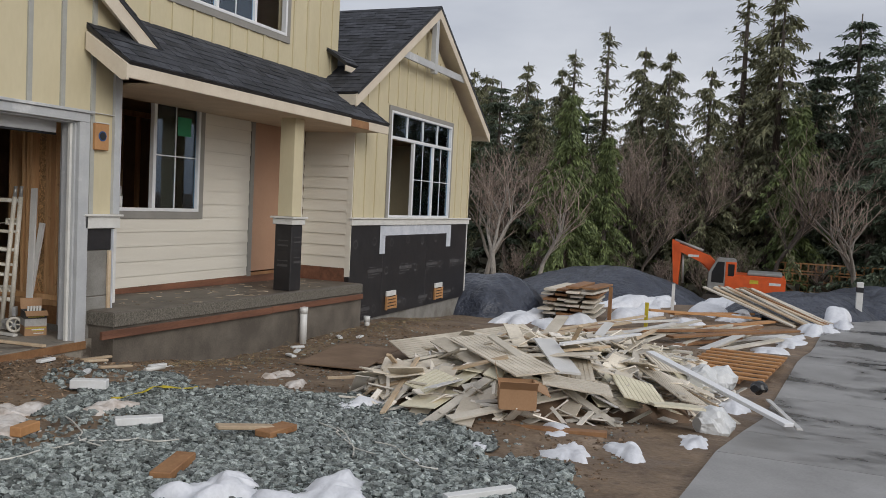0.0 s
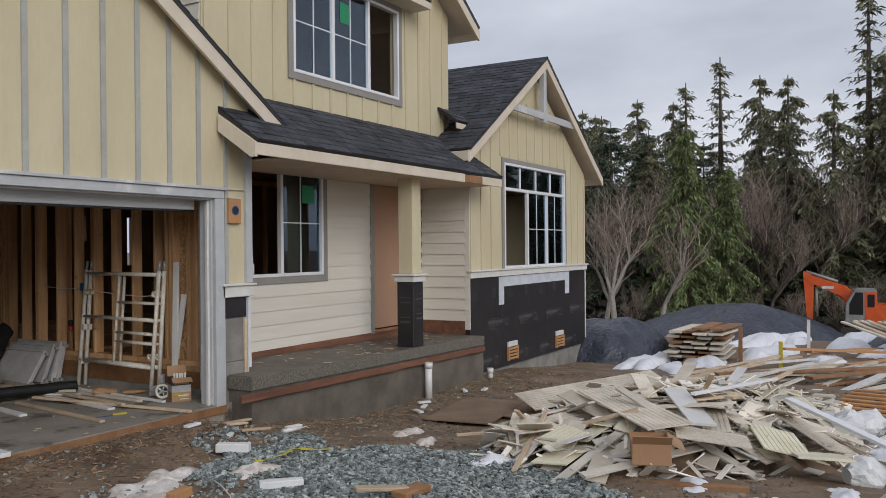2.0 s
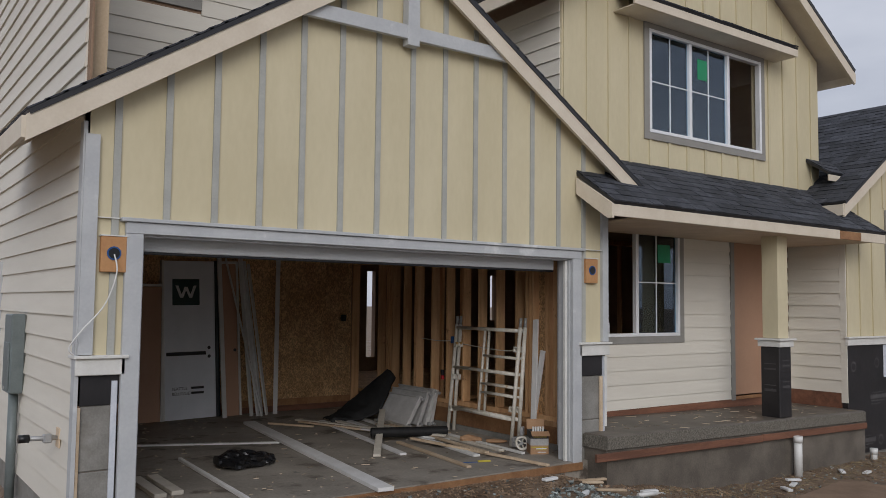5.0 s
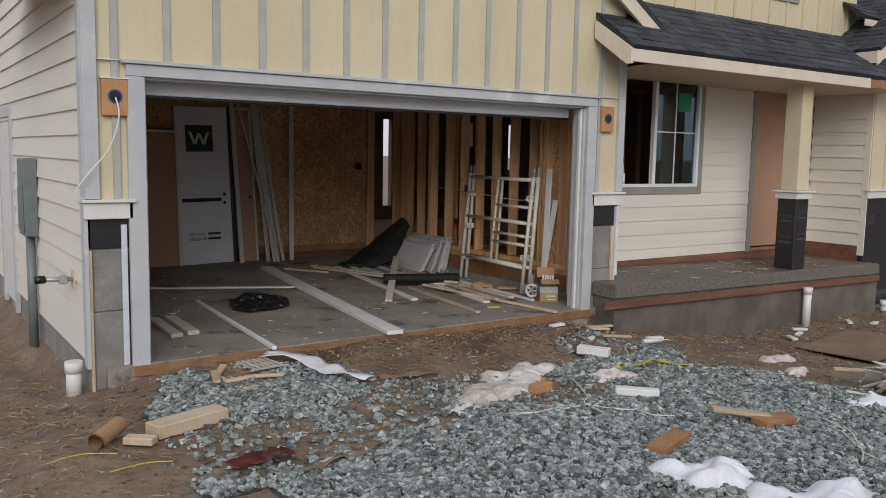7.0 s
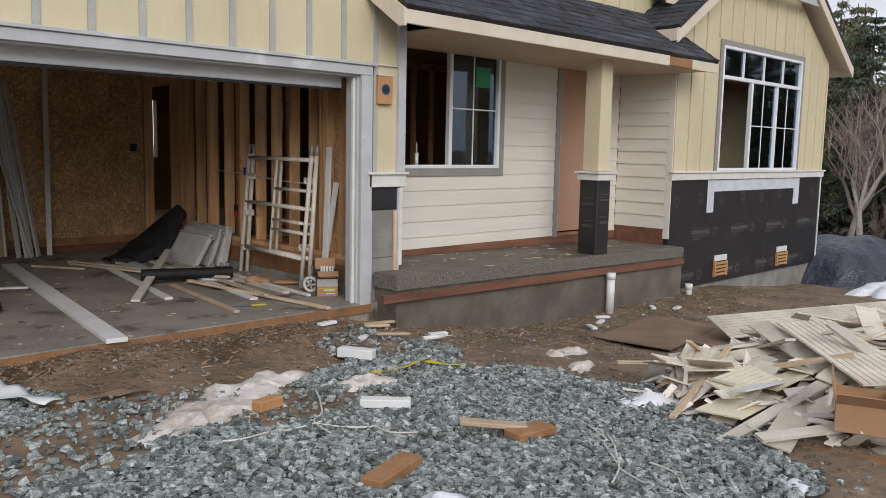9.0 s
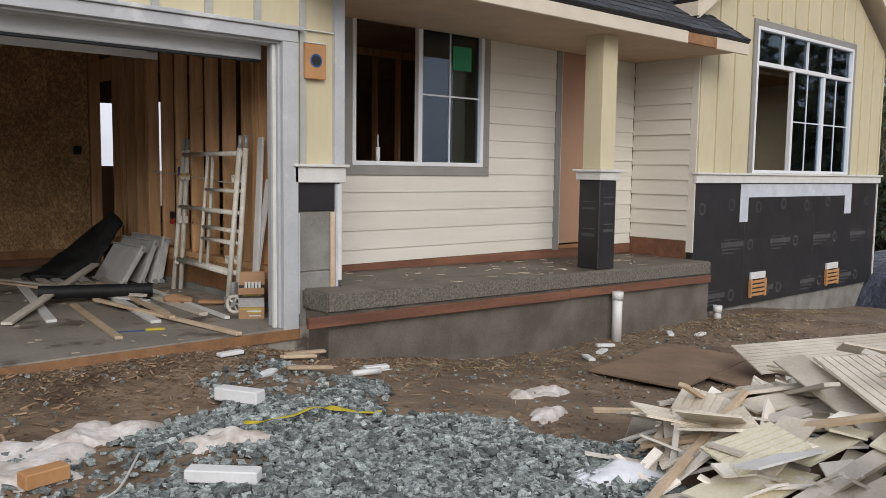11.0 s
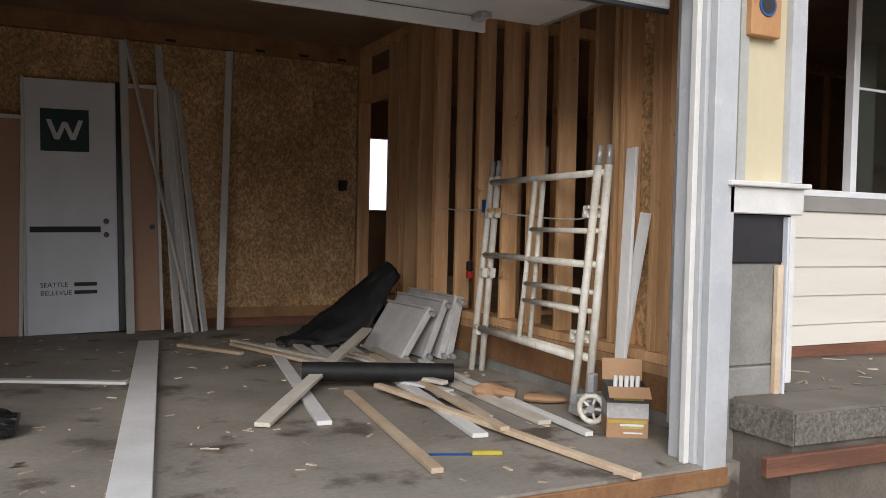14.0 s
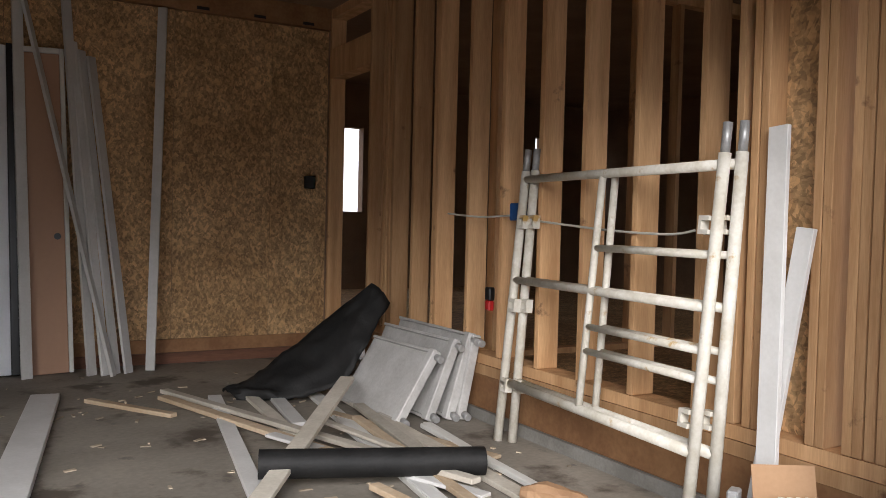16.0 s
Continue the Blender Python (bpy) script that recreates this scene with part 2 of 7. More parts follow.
def box(bm, x0, x1, y0, y1, z0, z1, m=None):
    vs = [bm.verts.new((x, y, z)) for x in (x0, x1) for y in (y0, y1) for z in (z0, z1)]
    if m is not None:
        for v in vs:
            v.co = m @ v.co
    for f in ((0, 1, 3, 2), (4, 6, 7, 5), (0, 4, 5, 1), (2, 3, 7, 6), (0, 2, 6, 4), (1, 5, 7, 3)):
        bm.faces.new([vs[i] for i in f])
    return vs


def box_bm(*a, bevel=0.0, m=None):
    bm = bmesh.new()
    box(bm, *a, m=m)
    if bevel:
        bmesh.ops.bevel(bm, geom=bm.edges[:], offset=bevel, segments=1, affect="EDGES")
    return bm


def tube(bm, a, b, r0, r1=None, n=10, caps=True):
    a, b = Vector(a), Vector(b)
    r1 = r0 if r1 is None else r1
    q = (b - a).to_track_quat("Z", "Y")
    ring = []
    for c, r in ((a, r0), (b, r1)):
        ring.append([bm.verts.new(c + q @ Vector((r * math.cos(2 * math.pi * i / n), r * math.sin(2 * math.pi * i / n), 0))) for i in range(n)])
    for i in range(n):
        f = bm.faces.new((ring[0][i], ring[0][(i + 1) % n], ring[1][(i + 1) % n], ring[1][i]))
        f.smooth = True
    if caps:
        bm.faces.new(ring[0][::-1])
        bm.faces.new(ring[1])


def prism(bm, pts, y0, y1):
    """A polygon in x and z, pushed from y0 to y1."""
    a = [bm.verts.new((x, y0, z)) for x, z in pts]
    b = [bm.verts.new((x, y1, z)) for x, z in pts]
    bm.faces.new(a)
    bm.faces.new(b[::-1])
    for i in range(len(pts)):
        j = (i + 1) % len(pts)
        bm.faces.new((a[j], a[i], b[i], b[j]))


def prism_x(bm, pts, x0, x1):
    """A polygon in y and z, pushed from x0 to x1."""
    a = [bm.verts.new((x0, y, z)) for y, z in pts]
    b = [bm.verts.new((x1, y, z)) for y, z in pts]
    bm.faces.new(a)
    bm.faces.new(b[::-1])
    for i in range(len(pts)):
        j = (i + 1) % len(pts)
        bm.faces.new((a[j], a[i], b[i], b[j]))


def empty(name, x=0, y=0, z=0, rz=0, label="", category="", group="", kind=""):
    ob = new(name)
    ob.matrix_world = pose(x, y, z, 0, 0, rz)
    return tagged(ob, label, category, group, kind)


def setting(name, bm, material, label="", category=""):
    return tagged(link(name, bm, material), label, category, "", "structure")


def lerp_table(v, tab):
    if v <= tab[0][0]:
        return tab[0][1]
    for (a, p), (b, q) in zip(tab, tab[1:]):
        if v <= b:
            k = (v - a) / (b - a)
            k = k * k * (3 - 2 * k)
            return p + (q - p) * k
    return tab[-1][1]


def ground(x, y):
    """The height of the ground: the lot falls away along the house front and rises a little to the street."""
    z = lerp_table(x, ((-6, -0.1), (-0.3, -0.17), (2.0, -0.11), (4.2, -0.16), (8.0, -0.52), (11.4, -0.55), (16.8, -0.95), (24, -1.2), (31, -1.6), (42, -2.9), (80, -3.3)))
    z += lerp_table(-y, ((2.0, 0.0), (7.0, 0.14))) * lerp_table(x, ((3.0, 1.0), (9.0, 0.3)))
    z += 0.07 * lerp_table(y, ((-0.9, 0.0), (-0.1, 1.0))) * lerp_table(x, ((-0.3, 0.0), (0.3, 1.0))) * lerp_table(x, ((4.6, 1.0), (5.4, 0.0))) * (1 if y < 1 else 0)
    z -= 0.27 * lerp_table(y, ((-0.6, 0.0), (2.4, 1.0))) * lerp_table(-x, ((0.2, 0.0), (0.5, 1.0)))
    return z


def rough_ground(x, y):
    g = ground(x, y)
    k = 1.0 if abs(x - 4) < 25 and abs(y + 3) < 25 else 0.3
    return g + k * (0.035 * noise.noise((x * 0.9, y * 0.9, 0)) + 0.018 * noise.noise((x * 3.1, y * 3.1, 4)))

# ---- ground ----
WETCONC = mat("damp_footing_concrete", (0.18, 0.155, 0.125), 0.65, (0.095, 0.08, 0.064), 2.2, 0.3, fine=50)
GROUND = mat("wet_trampled_mud", (0.265, 0.19, 0.122), 0.8, (0.14, 0.095, 0.06), 1.6, 0.6, fine=22)
mix_in(GROUND, (0.10, 0.07, 0.05), 0.9, 0.54, 0.68, rough=0.32)
mix_in(GROUND, (0.38, 0.29, 0.21), 2.4, 0.60, 0.75)
mix_in(GROUND, (0.12, 0.08, 0.052), 9.0, 0.56, 0.66)
GROUND.node_tree.nodes["Bump"].inputs["Distance"].default_value = 0.07
# Paler than the other interior walls, to bounce daylight into the garage.
BOUNCEWALL = mat("pale_bounce_sheathing", (0.60, 0.47, 0.32), 0.9, (0.48, 0.36, 0.23), 2, 0.1)


def build_ground():
    def axis(lo, hi, fine_lo, fine_hi, step):
        vals = list(np.arange(fine_lo, fine_hi + 1e-6, step))
        d, v = step, fine_lo
        while v > lo:
            d *= 1.35
            v -= d
            vals.insert(0, v)
        d, v = step, vals[-1]
        while v < hi:
            d *= 1.35
            v += d
            vals.append(v)
        return vals
    xs, ys = axis(-900, 1500, -4, 14, 0.12), axis(-900, 900, -8, 1, 0.12)
    verts = [(x, y, rough_ground(x, y) - (0.4 if (-0.1 < x < 16.6 and 0.4 < y < 8) else 0)) for x in xs for y in ys]
    n = len(ys)
    faces = [(i * n + j, (i + 1) * n + j, (i + 1) * n + j + 1, i * n + j + 1) for i in range(len(xs) - 1) for j in range(n - 1)]
    me = bpy.data.meshes.new("ground")
    me.from_pydata(verts, [], faces)
    me.polygons.foreach_set("use_smooth", [True] * len(faces))
    me.materials.append(GROUND)
    tagged(new("ground", me), "brown wet muddy ground of a building lot", "ground", "", "structure")


build_ground()

# ---- house: garage ----
G_L, G_R = -0.31, 5.62
OPEN_L, OPEN_R, OPEN_T = 0.14, 5.02, 2.325
SLOPE = 0.645
ROOF_C, GAPEX = 2.70, 5.345


def gable_z(x, c=ROOF_C, apex=GAPEX):
    return apex - abs(x - c) * SLOPE


def wall_garage_front():
    bm = bmesh.new()
    box(bm, G_L, OPEN_L, 0.02, 0.16, 1.2, OPEN_T)
    box(bm, OPEN_R, G_R - 0.02, 0.02, 0.16, 1.2, OPEN_T)
    prism(bm, [(G_L, OPEN_T), (G_R - 0.02, OPEN_T), (G_R - 0.02, gable_z(G_R)), (ROOF_C, GAPEX), (G_L, gable_z(G_L))], 0.02, 0.16)
    w = setting("wall_garage_front", bm, YELLOW, "pale yellow board-and-batten garage gable wall", "wall")
    x = 0.33 - 0.41
    while x < 5.4:
        z0 = 2.44 if 0.0 < x < 5.2 else 1.33
        top = gable_z(x) - 0.03
        part("batten", box_bm(x - 0.028, x + 0.028, 0.0, 0.021, z0, top), BATTEN, w)
        x += 0.408
    return w


garage_front = wall_garage_front()
part("flashing", box_bm(G_L + 0.092, OPEN_L - 0.185, -0.012, 0.0195, 2.44, 2.448), WHITE, garage_front, "thin white flashing")
part("flashing", box_bm(OPEN_R + 0.185, G_R - 0.102, -0.012, 0.0195, 2.44, 2.448), WHITE, garage_front, "thin white flashing")


def trim_piece(name, a, material, parent, label="", bevel=0.004):
    return part(name, box_bm(*a, bevel=bevel), material, parent, label)


garage_trim = empty("garage_door_frame", label="grey primed board frame round the open garage doorway", category="trim", kind="structure")
trim_piece("jamb_trim", (OPEN_L - 0.14, OPEN_L, -0.03, 0.019, -0.1, OPEN_T), TRIM_GREY, garage_trim)
trim_piece("jamb_trim", (OPEN_R, OPEN_R + 0.14, -0.03, 0.019, -0.03, OPEN_T), TRIM_GREY, garage_trim)
trim_piece("head_trim", (OPEN_L - 0.14, OPEN_R + 0.14, -0.03, 0.019, OPEN_T + 0.002, OPEN_T + 0.095), TRIM_GREY, garage_trim)
trim_piece("head_cap", (OPEN_L - 0.18, OPEN_R + 0.18, -0.055, 0.02, OPEN_T + 0.097, OPEN_T + 0.128), TRIM_GREY, garage_trim)
trim_piece("jamb_liner", (OPEN_L - 0.02, OPEN_L + 0.018, 0.0195, 0.2, 0.0, OPEN_T), TRIM_GREY, garage_trim)
trim_piece("jamb_liner", (OPEN_R - 0.018, OPEN_R + 0.02, 0.0195, 0.2, 0.0, OPEN_T), TRIM_GREY, garage_trim)
trim_piece("head_liner", (OPEN_L, OPEN_R, 0.0195, 0.2, OPEN_T - 0.018, OPEN_T + 0.01), TRIM_GREY, garage_trim)
trim_piece("door_stop", (OPEN_R - 0.05, OPEN_R - 0.019, 0.05, 0.09, 0.0, OPEN_T - 0.02), WHITE, garage_trim)

# corner pillars under the belt
for x0, x1 in ((G_L, 0.0), (5.16, G_R - 0.02)):
    p = setting("wall_pillar", box_bm(x0, x1, 0.03, 0.3, -0.5, 0.445, bevel=0.008), CONCRETE, "bare grey concrete block pillar beside the garage opening", "wall")
    part("block", box_bm(x0 + 0.002, x1 - 0.003, 0.034, 0.3, 0.451, 0.96, bevel=0.008), CONCRETE, p)
    part("mortar_joint", box_bm(x0 + 0.01, x1 - 0.01, 0.04, 0.29, 0.4452, 0.4508), WETCONC, p)
    part("wrap", box_bm(x0, x1, 0.02, 0.3, 0.962, 1.2, bevel=0.004), WRAP, p, "black weather wrap")
    part("belt_trim", box_bm(x0 - 0.03, x1 + 0.03, -0.03, 0.17, 1.2, 1.33, bevel=0.005), WHITE, p, "white belt trim")
    part("belt_cap", box_bm(x0 - 0.05, x1 + 0.05, -0.06, 0.17, 1.33, 1.355, bevel=0.005), WHITE, p)

# garage shell
slab = setting("floor", box_bm(-0.2, 5.6, -0.02, 5.9, -0.4, 0.0), SLAB, "dusty stained concrete garage floor", "floor")
part("slab_edge_board", box_bm(0.0, 5.16, -0.045, -0.022, -0.1, -0.012, bevel=0.004), BROWNWOOD, slab, "muddy brown form board")
BACK, STX = 5.79, 5.42
CEIL = 3.05
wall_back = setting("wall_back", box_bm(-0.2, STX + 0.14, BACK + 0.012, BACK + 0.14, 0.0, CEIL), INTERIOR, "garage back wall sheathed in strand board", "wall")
JOINTS = (-0.2, 0.43, 1.65, 2.87, 4.09, 4.90, 5.41)
for a, b in zip(JOINTS, JOINTS[1:]):
    part("panel", box_bm(a + 0.002, b - 0.002, BACK, BACK + 0.0115, 0.2, 2.86), OSB, wall_back, "strand board panel")
part("top_beam", box_bm(-0.2, 5.41, BACK - 0.05, BACK + 0.0115, 2.864, CEIL - 0.001), BROWNWOOD, wall_back, "brown header beam")
for x in (3.35, 4.25, 4.72, 5.15):
    part("beam_slot", box_bm(x, x + 0.1, BACK - 0.053, BACK - 0.0505, 2.88, 2.905), BLACK_PLASTIC, wall_back)
part("bottom_board", box_bm(-0.2, 5.41, BACK - 0.004, BACK + 0.0115, 0.09, 0.198), BROWNWOOD, wall_back)
part("sole_plate", box_bm(-0.2, 5.41, BACK - 0.012, BACK + 0.011, 0.0, 0.088), CEDAR, wall_back)
# The inner face is out of view; its pale colour works as a reflector.
wall_left = setting("wall_garage_left", box_bm(G_L + 0.02, G_L + 0.16, 0.161, 9.0, -0.45, 6.2), BOUNCEWALL, "left wall of the garage, unseen inside, pale to bounce light", "wall")
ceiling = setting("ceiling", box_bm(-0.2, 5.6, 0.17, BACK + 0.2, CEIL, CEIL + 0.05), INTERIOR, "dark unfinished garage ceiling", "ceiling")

wall_right = setting("wall_studs", box_bm(STX, STX + 0.14, 0.17, 4.9, 0.0, 0.04), STUD, "open fir stud wall between garage and house", "wall")
part("sill_band", box_bm(STX - 0.03, STX - 0.002, 0.17, 4.9, -0.0, 0.066), CONCRETE, wall_right)
part("sole_plate", box_bm(STX, STX + 0.14, 0.17, 4.9, 0.067, 0.272), BROWNWOOD, wall_right, "wide brown rim board")
part("sole_plate", box_bm(STX - 0.006, STX + 0.14, 0.17, 4.9, 0.275, 0.336), STUD, wall_right)
part("sole_plate", box_bm(STX, STX + 0.14, 0.17, 4.9, 0.339, 0.398), STUD, wall_right)
part("top_plate", box_bm(STX, STX + 0.14, 0.17, 9.2, CEIL - 0.08, CEIL - 0.002), STUD, wall_right)
STUDS = (0.19, 0.23, 0.27, 0.31, 0.35, 0.39, 0.43, 0.47, 0.515, 0.56, 0.605, 0.65, 0.691, 0.80, 0.842, 1.09, 1.135, 1.212, 1.411, 1.817, 2.204, 2.573, 2.96, 3.344, 3.762, 3.80, 4.114, 4.448, 4.49, 4.56, 4.62, 4.882)
part("panel", box_bm(STX + 0.1, STX + 0.112, 0.882, 1.088, 0.40, CEIL - 0.09), OSB, wall_right, "strand board panel")
for y in STUDS:
    part("stud", box_bm(STX + 0.001, STX + 0.139, y, y + 0.038, 0.40, CEIL - 0.082, bevel=0.003), STUD, wall_right)
part("stud", box_bm(STX + 0.001, STX + 0.139, 5.75, 5.788, 0.0, CEIL - 0.082, bevel=0.003), STUD, wall_right)
part("door_header", box_bm(STX + 0.002, STX + 0.138, 4.921, 5.749, 2.45, 2.7), STUD, wall_right)

# ---- porch ----
PY = -0.34


def falling(x0, x1, y0, y1, z0, z1, fall=0.0165, bevel=0.0):
    """A long block whose top and bottom fall away along x."""
    bm = box_bm(x0, x1, y0, y1, z0, z1, bevel=bevel)
    for v in bm.verts:
        v.co.z -= (v.co.x - 5.24) * fall
    return bm


porch = setting("porch_floor", falling(5.24, 10.99, PY, 0.028, 0.165, 0.312, bevel=0.012), PORCH_TOP, "wet concrete porch slab with a rough aggregate edge", "porch")
part("inner_slab", falling(5.63, 10.99, 0.0285, 0.94, 0.1, 0.311), PORCH_TOP, porch)
for a, b in ((5.245, 8.83), (8.84, 10.985)):
    bm = falling(a, b, PY - 0.012, PY - 0.0005, 0.157, 0.298, bevel=0.004)
    part("front_edge", bm, AGGREGATE, porch, "rough aggregate edge")
part("end_edge", box_bm(5.229, 5.2395, PY - 0.008, 0.026, 0.157, 0.298), AGGREGATE, porch, "rough aggregate edge")
part("form_board", falling(5.03, 8.2, PY - 0.052, PY - 0.013, 0.044, 0.132, bevel=0.005), CEDAR, porch, "red brown form board")
part("form_board", falling(8.21, 10.95, PY - 0.046, PY - 0.013, 0.05, 0.14, bevel=0.005), CEDAR, porch, "red brown form board")
setting("wall_porch_footing", falling(5.26, 11.0, PY + 0.02, 0.027, -1.2, 0.163), WETCONC, "bare concrete footing under the porch", "wall")

# porch back wall with window and door openings
WY = 0.95
W = (6.36, 8.17, 1.36, 2.89)
D = (9.52, 10.42, 0.40, 2.84)


def wall_with_holes(name, x0, x1, y0, y1, z0, z1, holes, material, label):
    bm = bmesh.new()
    x = x0
    for hx0, hx1, hz0, hz1 in sorted(holes):
        box(bm, x, hx0, y0, y1, z0, z1)
        if hz0 > z0:
            box(bm, hx0, hx1, y0, y1, z0, hz0)
        if hz1 < z1:
            box(bm, hx0, hx1, y0, y1, hz1, z1)
        x = hx1
    box(bm, x, x1, y0, y1, z0, z1)
    return setting(name, bm, material, label, "wall")


def lap_boards(parent, x0, x1, y, z0, z1, holes, step=0.197, name="siding_board", material=None):
    """Overlapping boards on a wall that faces the street, cut round its openings."""
    z = z0
    while z < z1 - 0.02:
        t = min(z + step + 0.012, z1)
        spans = [(x0, x1)]
        for hx0, hx1, hz0, hz1 in holes:
            if hz0 < t - 0.02 and hz1 > z + 0.02:
                spans = [s for a, b in spans for s in ((a, min(b, hx0)), (max(a, hx1), b)) if s[1] - s[0] > 0.02]
        for a, b in spans:
            bm = bmesh.new()
            prism_x(bm, [(y, z), (y - 0.020, z), (y - 0.005, t), (y, t)], a, b)
            part(name, bm, material or SIDING, parent)
        z += step


porch_wall = wall_with_holes("wall_porch", 5.6, 11.05, WY, WY + 0.15, 0.05, 3.3, [W, D], INTERIOR, "cream lap sided porch wall")
part("sill_board", box_bm(5.6, 11.05, WY - 0.02, WY - 0.001, 0.226, 0.355, bevel=0.004), CEDAR, porch_wall, "red brown treated board")
Wt = (W[0] - 0.1, W[1] + 0.1, W[2] - 0.075, W[3] + 0.1)
Dt = (D[0] - 0.1, D[1] + 0.1, 0.0, D[3] + 0.1)
lap_boards(porch_wall, 5.62, 11.03, WY - 0.001, 0.36, 0.50, [Wt, Dt])
lap_boards(porch_wall, 5.62, 11.03, WY - 0.001, 0.50, 3.1, [Wt, Dt], step=0.195)


def window(name, x0, x1, z0, z1, y, lites, trim=0.1, trim_mat=None, open_from=None, label="", transom=0.0, bars=()):
    """A vinyl slider in a wall that faces the street. lites: the x of each upright; open_from: the span without glass."""
    w = empty(name, label=label, category="window", kind="structure")
    tm = trim_mat or TRIM_TAUPE
    if trim:
        for a in ((x0 - trim, x1 + trim, z1, z1 + trim), (x0 - trim, x1 + trim, z0 - trim, z0), (x0 - trim, x0 - 0.0005, z0, z1), (x1 + 0.0005, x1 + trim, z0, z1)):
            part("window_trim", box_bm(a[0], a[1], y - 0.03, y - 0.004, a[2], a[3], bevel=0.003), tm, w)
    f = 0.045
    for a in ((x0, x1, z1 - f, z1), (x0, x1, z0, z0 + f), (x0, x0 + f, z0 + f, z1 - f), (x1 - f, x1, z0 + f, z1 - f)):
        part("window_frame", box_bm(a[0], a[1], y - 0.035, y + 0.05, a[2], a[3], bevel=0.004), VINYL, w)
    ztop = z1 - f
    if transom:
        part("mullion", box_bm(x0 + f, x1 - f, y - 0.03, y + 0.05, transom - 0.03, transom + 0.03, bevel=0.004), VINYL, w)
        n = 4
        for i in range(1, n):
            x = x0 + (x1 - x0) * i / n
            part("muntin", box_bm(x - 0.012, x + 0.012, y - 0.01, y + 0.02, transom + 0.03, ztop), VINYL, w)
        part("pane", box_bm(x0 + f, x1 - f, y + 0.022, y + 0.026, transom + 0.03, ztop), GLASS, w).visible_shadow = False
        ztop = transom - 0.03
    edges = [x0 + f, *lites, x1 - f]
    for x in lites:
        part("mullion", box_bm(x - 0.03, x + 0.03, y - 0.028, y + 0.04, z0 + f, ztop, bevel=0.004), VINYL, w)
    for i, (a, b) in enumerate(zip(edges, edges[1:])):
        if open_from == i:
            continue
        part("pane", box_bm(a, b, y + 0.012, y + 0.016, z0 + f, ztop), GLASS, w).visible_shadow = False
        if i in bars:
            m = (a + b) / 2
            zm = z0 + f + (ztop - z0 - f) * 0.5
            part("muntin", box_bm(m - 0.008, m + 0.008, y + 0.001, y + 0.011, z0 + f, ztop), VINYL, w)
            part("muntin", box_bm(a, b, y + 0.002, y + 0.010, zm - 0.008, zm + 0.008), VINYL, w)
    return w


window("window_1", *W, WY, [7.24], open_from=0, bars=(1,), label="white sliding window, one half open, in the porch wall")

door = empty("door_1", label="tan primed front door standing ajar on the porch", category="door", kind="structure")
for a in ((D[0] - 0.1, D[0], 0.34, D[3] + 0.1), (D[1], D[1] + 0.1, 0.34, D[3] + 0.1)):
    part("door_trim", box_bm(a[0], a[1], WY - 0.03, WY - 0.004, a[2], a[3], bevel=0.004), TRIM_TAUPE, door)
part("door_trim", box_bm(D[0] + 0.0005, D[1] - 0.0005, WY - 0.03, WY - 0.004, D[3], D[3] + 0.1, bevel=0.004), TRIM_TAUPE, door)
part("door_jamb", box_bm(D[0], D[0] + 0.035, WY - 0.003, WY + 0.14, D[2], D[3]), WHITE, door)
part("door_jamb", box_bm(D[1] - 0.035, D[1], WY - 0.003, WY + 0.14, D[2], D[3]), WHITE, door)
part("threshold", box_bm(D[0], D[1], WY - 0.03, WY + 0.14, D[2] - 0.05, D[2], bevel=0.004), BROWNWOOD, door)
part("door_leaf", box_bm(D[0] + 0.037, D[1] - 0.05, WY + 0.03, WY + 0.075, D[2] + 0.012, D[3] - 0.03, bevel=0.003), DOORSKIN, door)

# porch column
col = empty("porch_column", 8.94, -0.13, 0.252, label="yellow square porch column on a black wrapped base", category="column", kind="structure")
part("base", box_bm(-0.145, 0.145, -0.145, 0.145, 0.0, 0.98, bevel=0.008), WRAP, col, "black wrapped base")
part("cap", box_bm(-0.175, 0.175, -0.175, 0.175, 0.982, 1.07, bevel=0.006), WHITE, col, "white cap")
part("cap_lip", box_bm(-0.205, 0.205, -0.205, 0.205, 1.072, 1.1, bevel=0.005), WHITE, col, "white cap")
for zz, w in ((0.36, 0.05), (0.44, 0.02), (0.66, 0.035), (0.74, 0.015)):
    part("print_mark", box_bm(-0.1475, -0.1455, -0.09, 0.09, zz, zz + w * 0.7), WRAP_PRINT, col)
    part("print_mark", box_bm(-0.07, 0.1, -0.1475, -0.1455, zz + 0.05, zz + 0.05 + w * 0.7), WRAP_PRINT, col)
part("shaft", box_bm(-0.125, 0.125, -0.125, 0.125, 1.102, 2.62, bevel=0.006), YELLOW, col)
part("head", box_bm(-0.15, 0.15, -0.15, 0.15, 2.56, 2.7, bevel=0.006), YELLOW, col)

# ---- right wing ----
R_L, R_R, RC, RAPEX, RY = 11.05, 16.85, 13.95, 5.3, -0.05
RW = (12.45, 15.55, 1.34, 3.36)


def rz(x):
    return RAPEX - abs(x - RC) * SLOPE


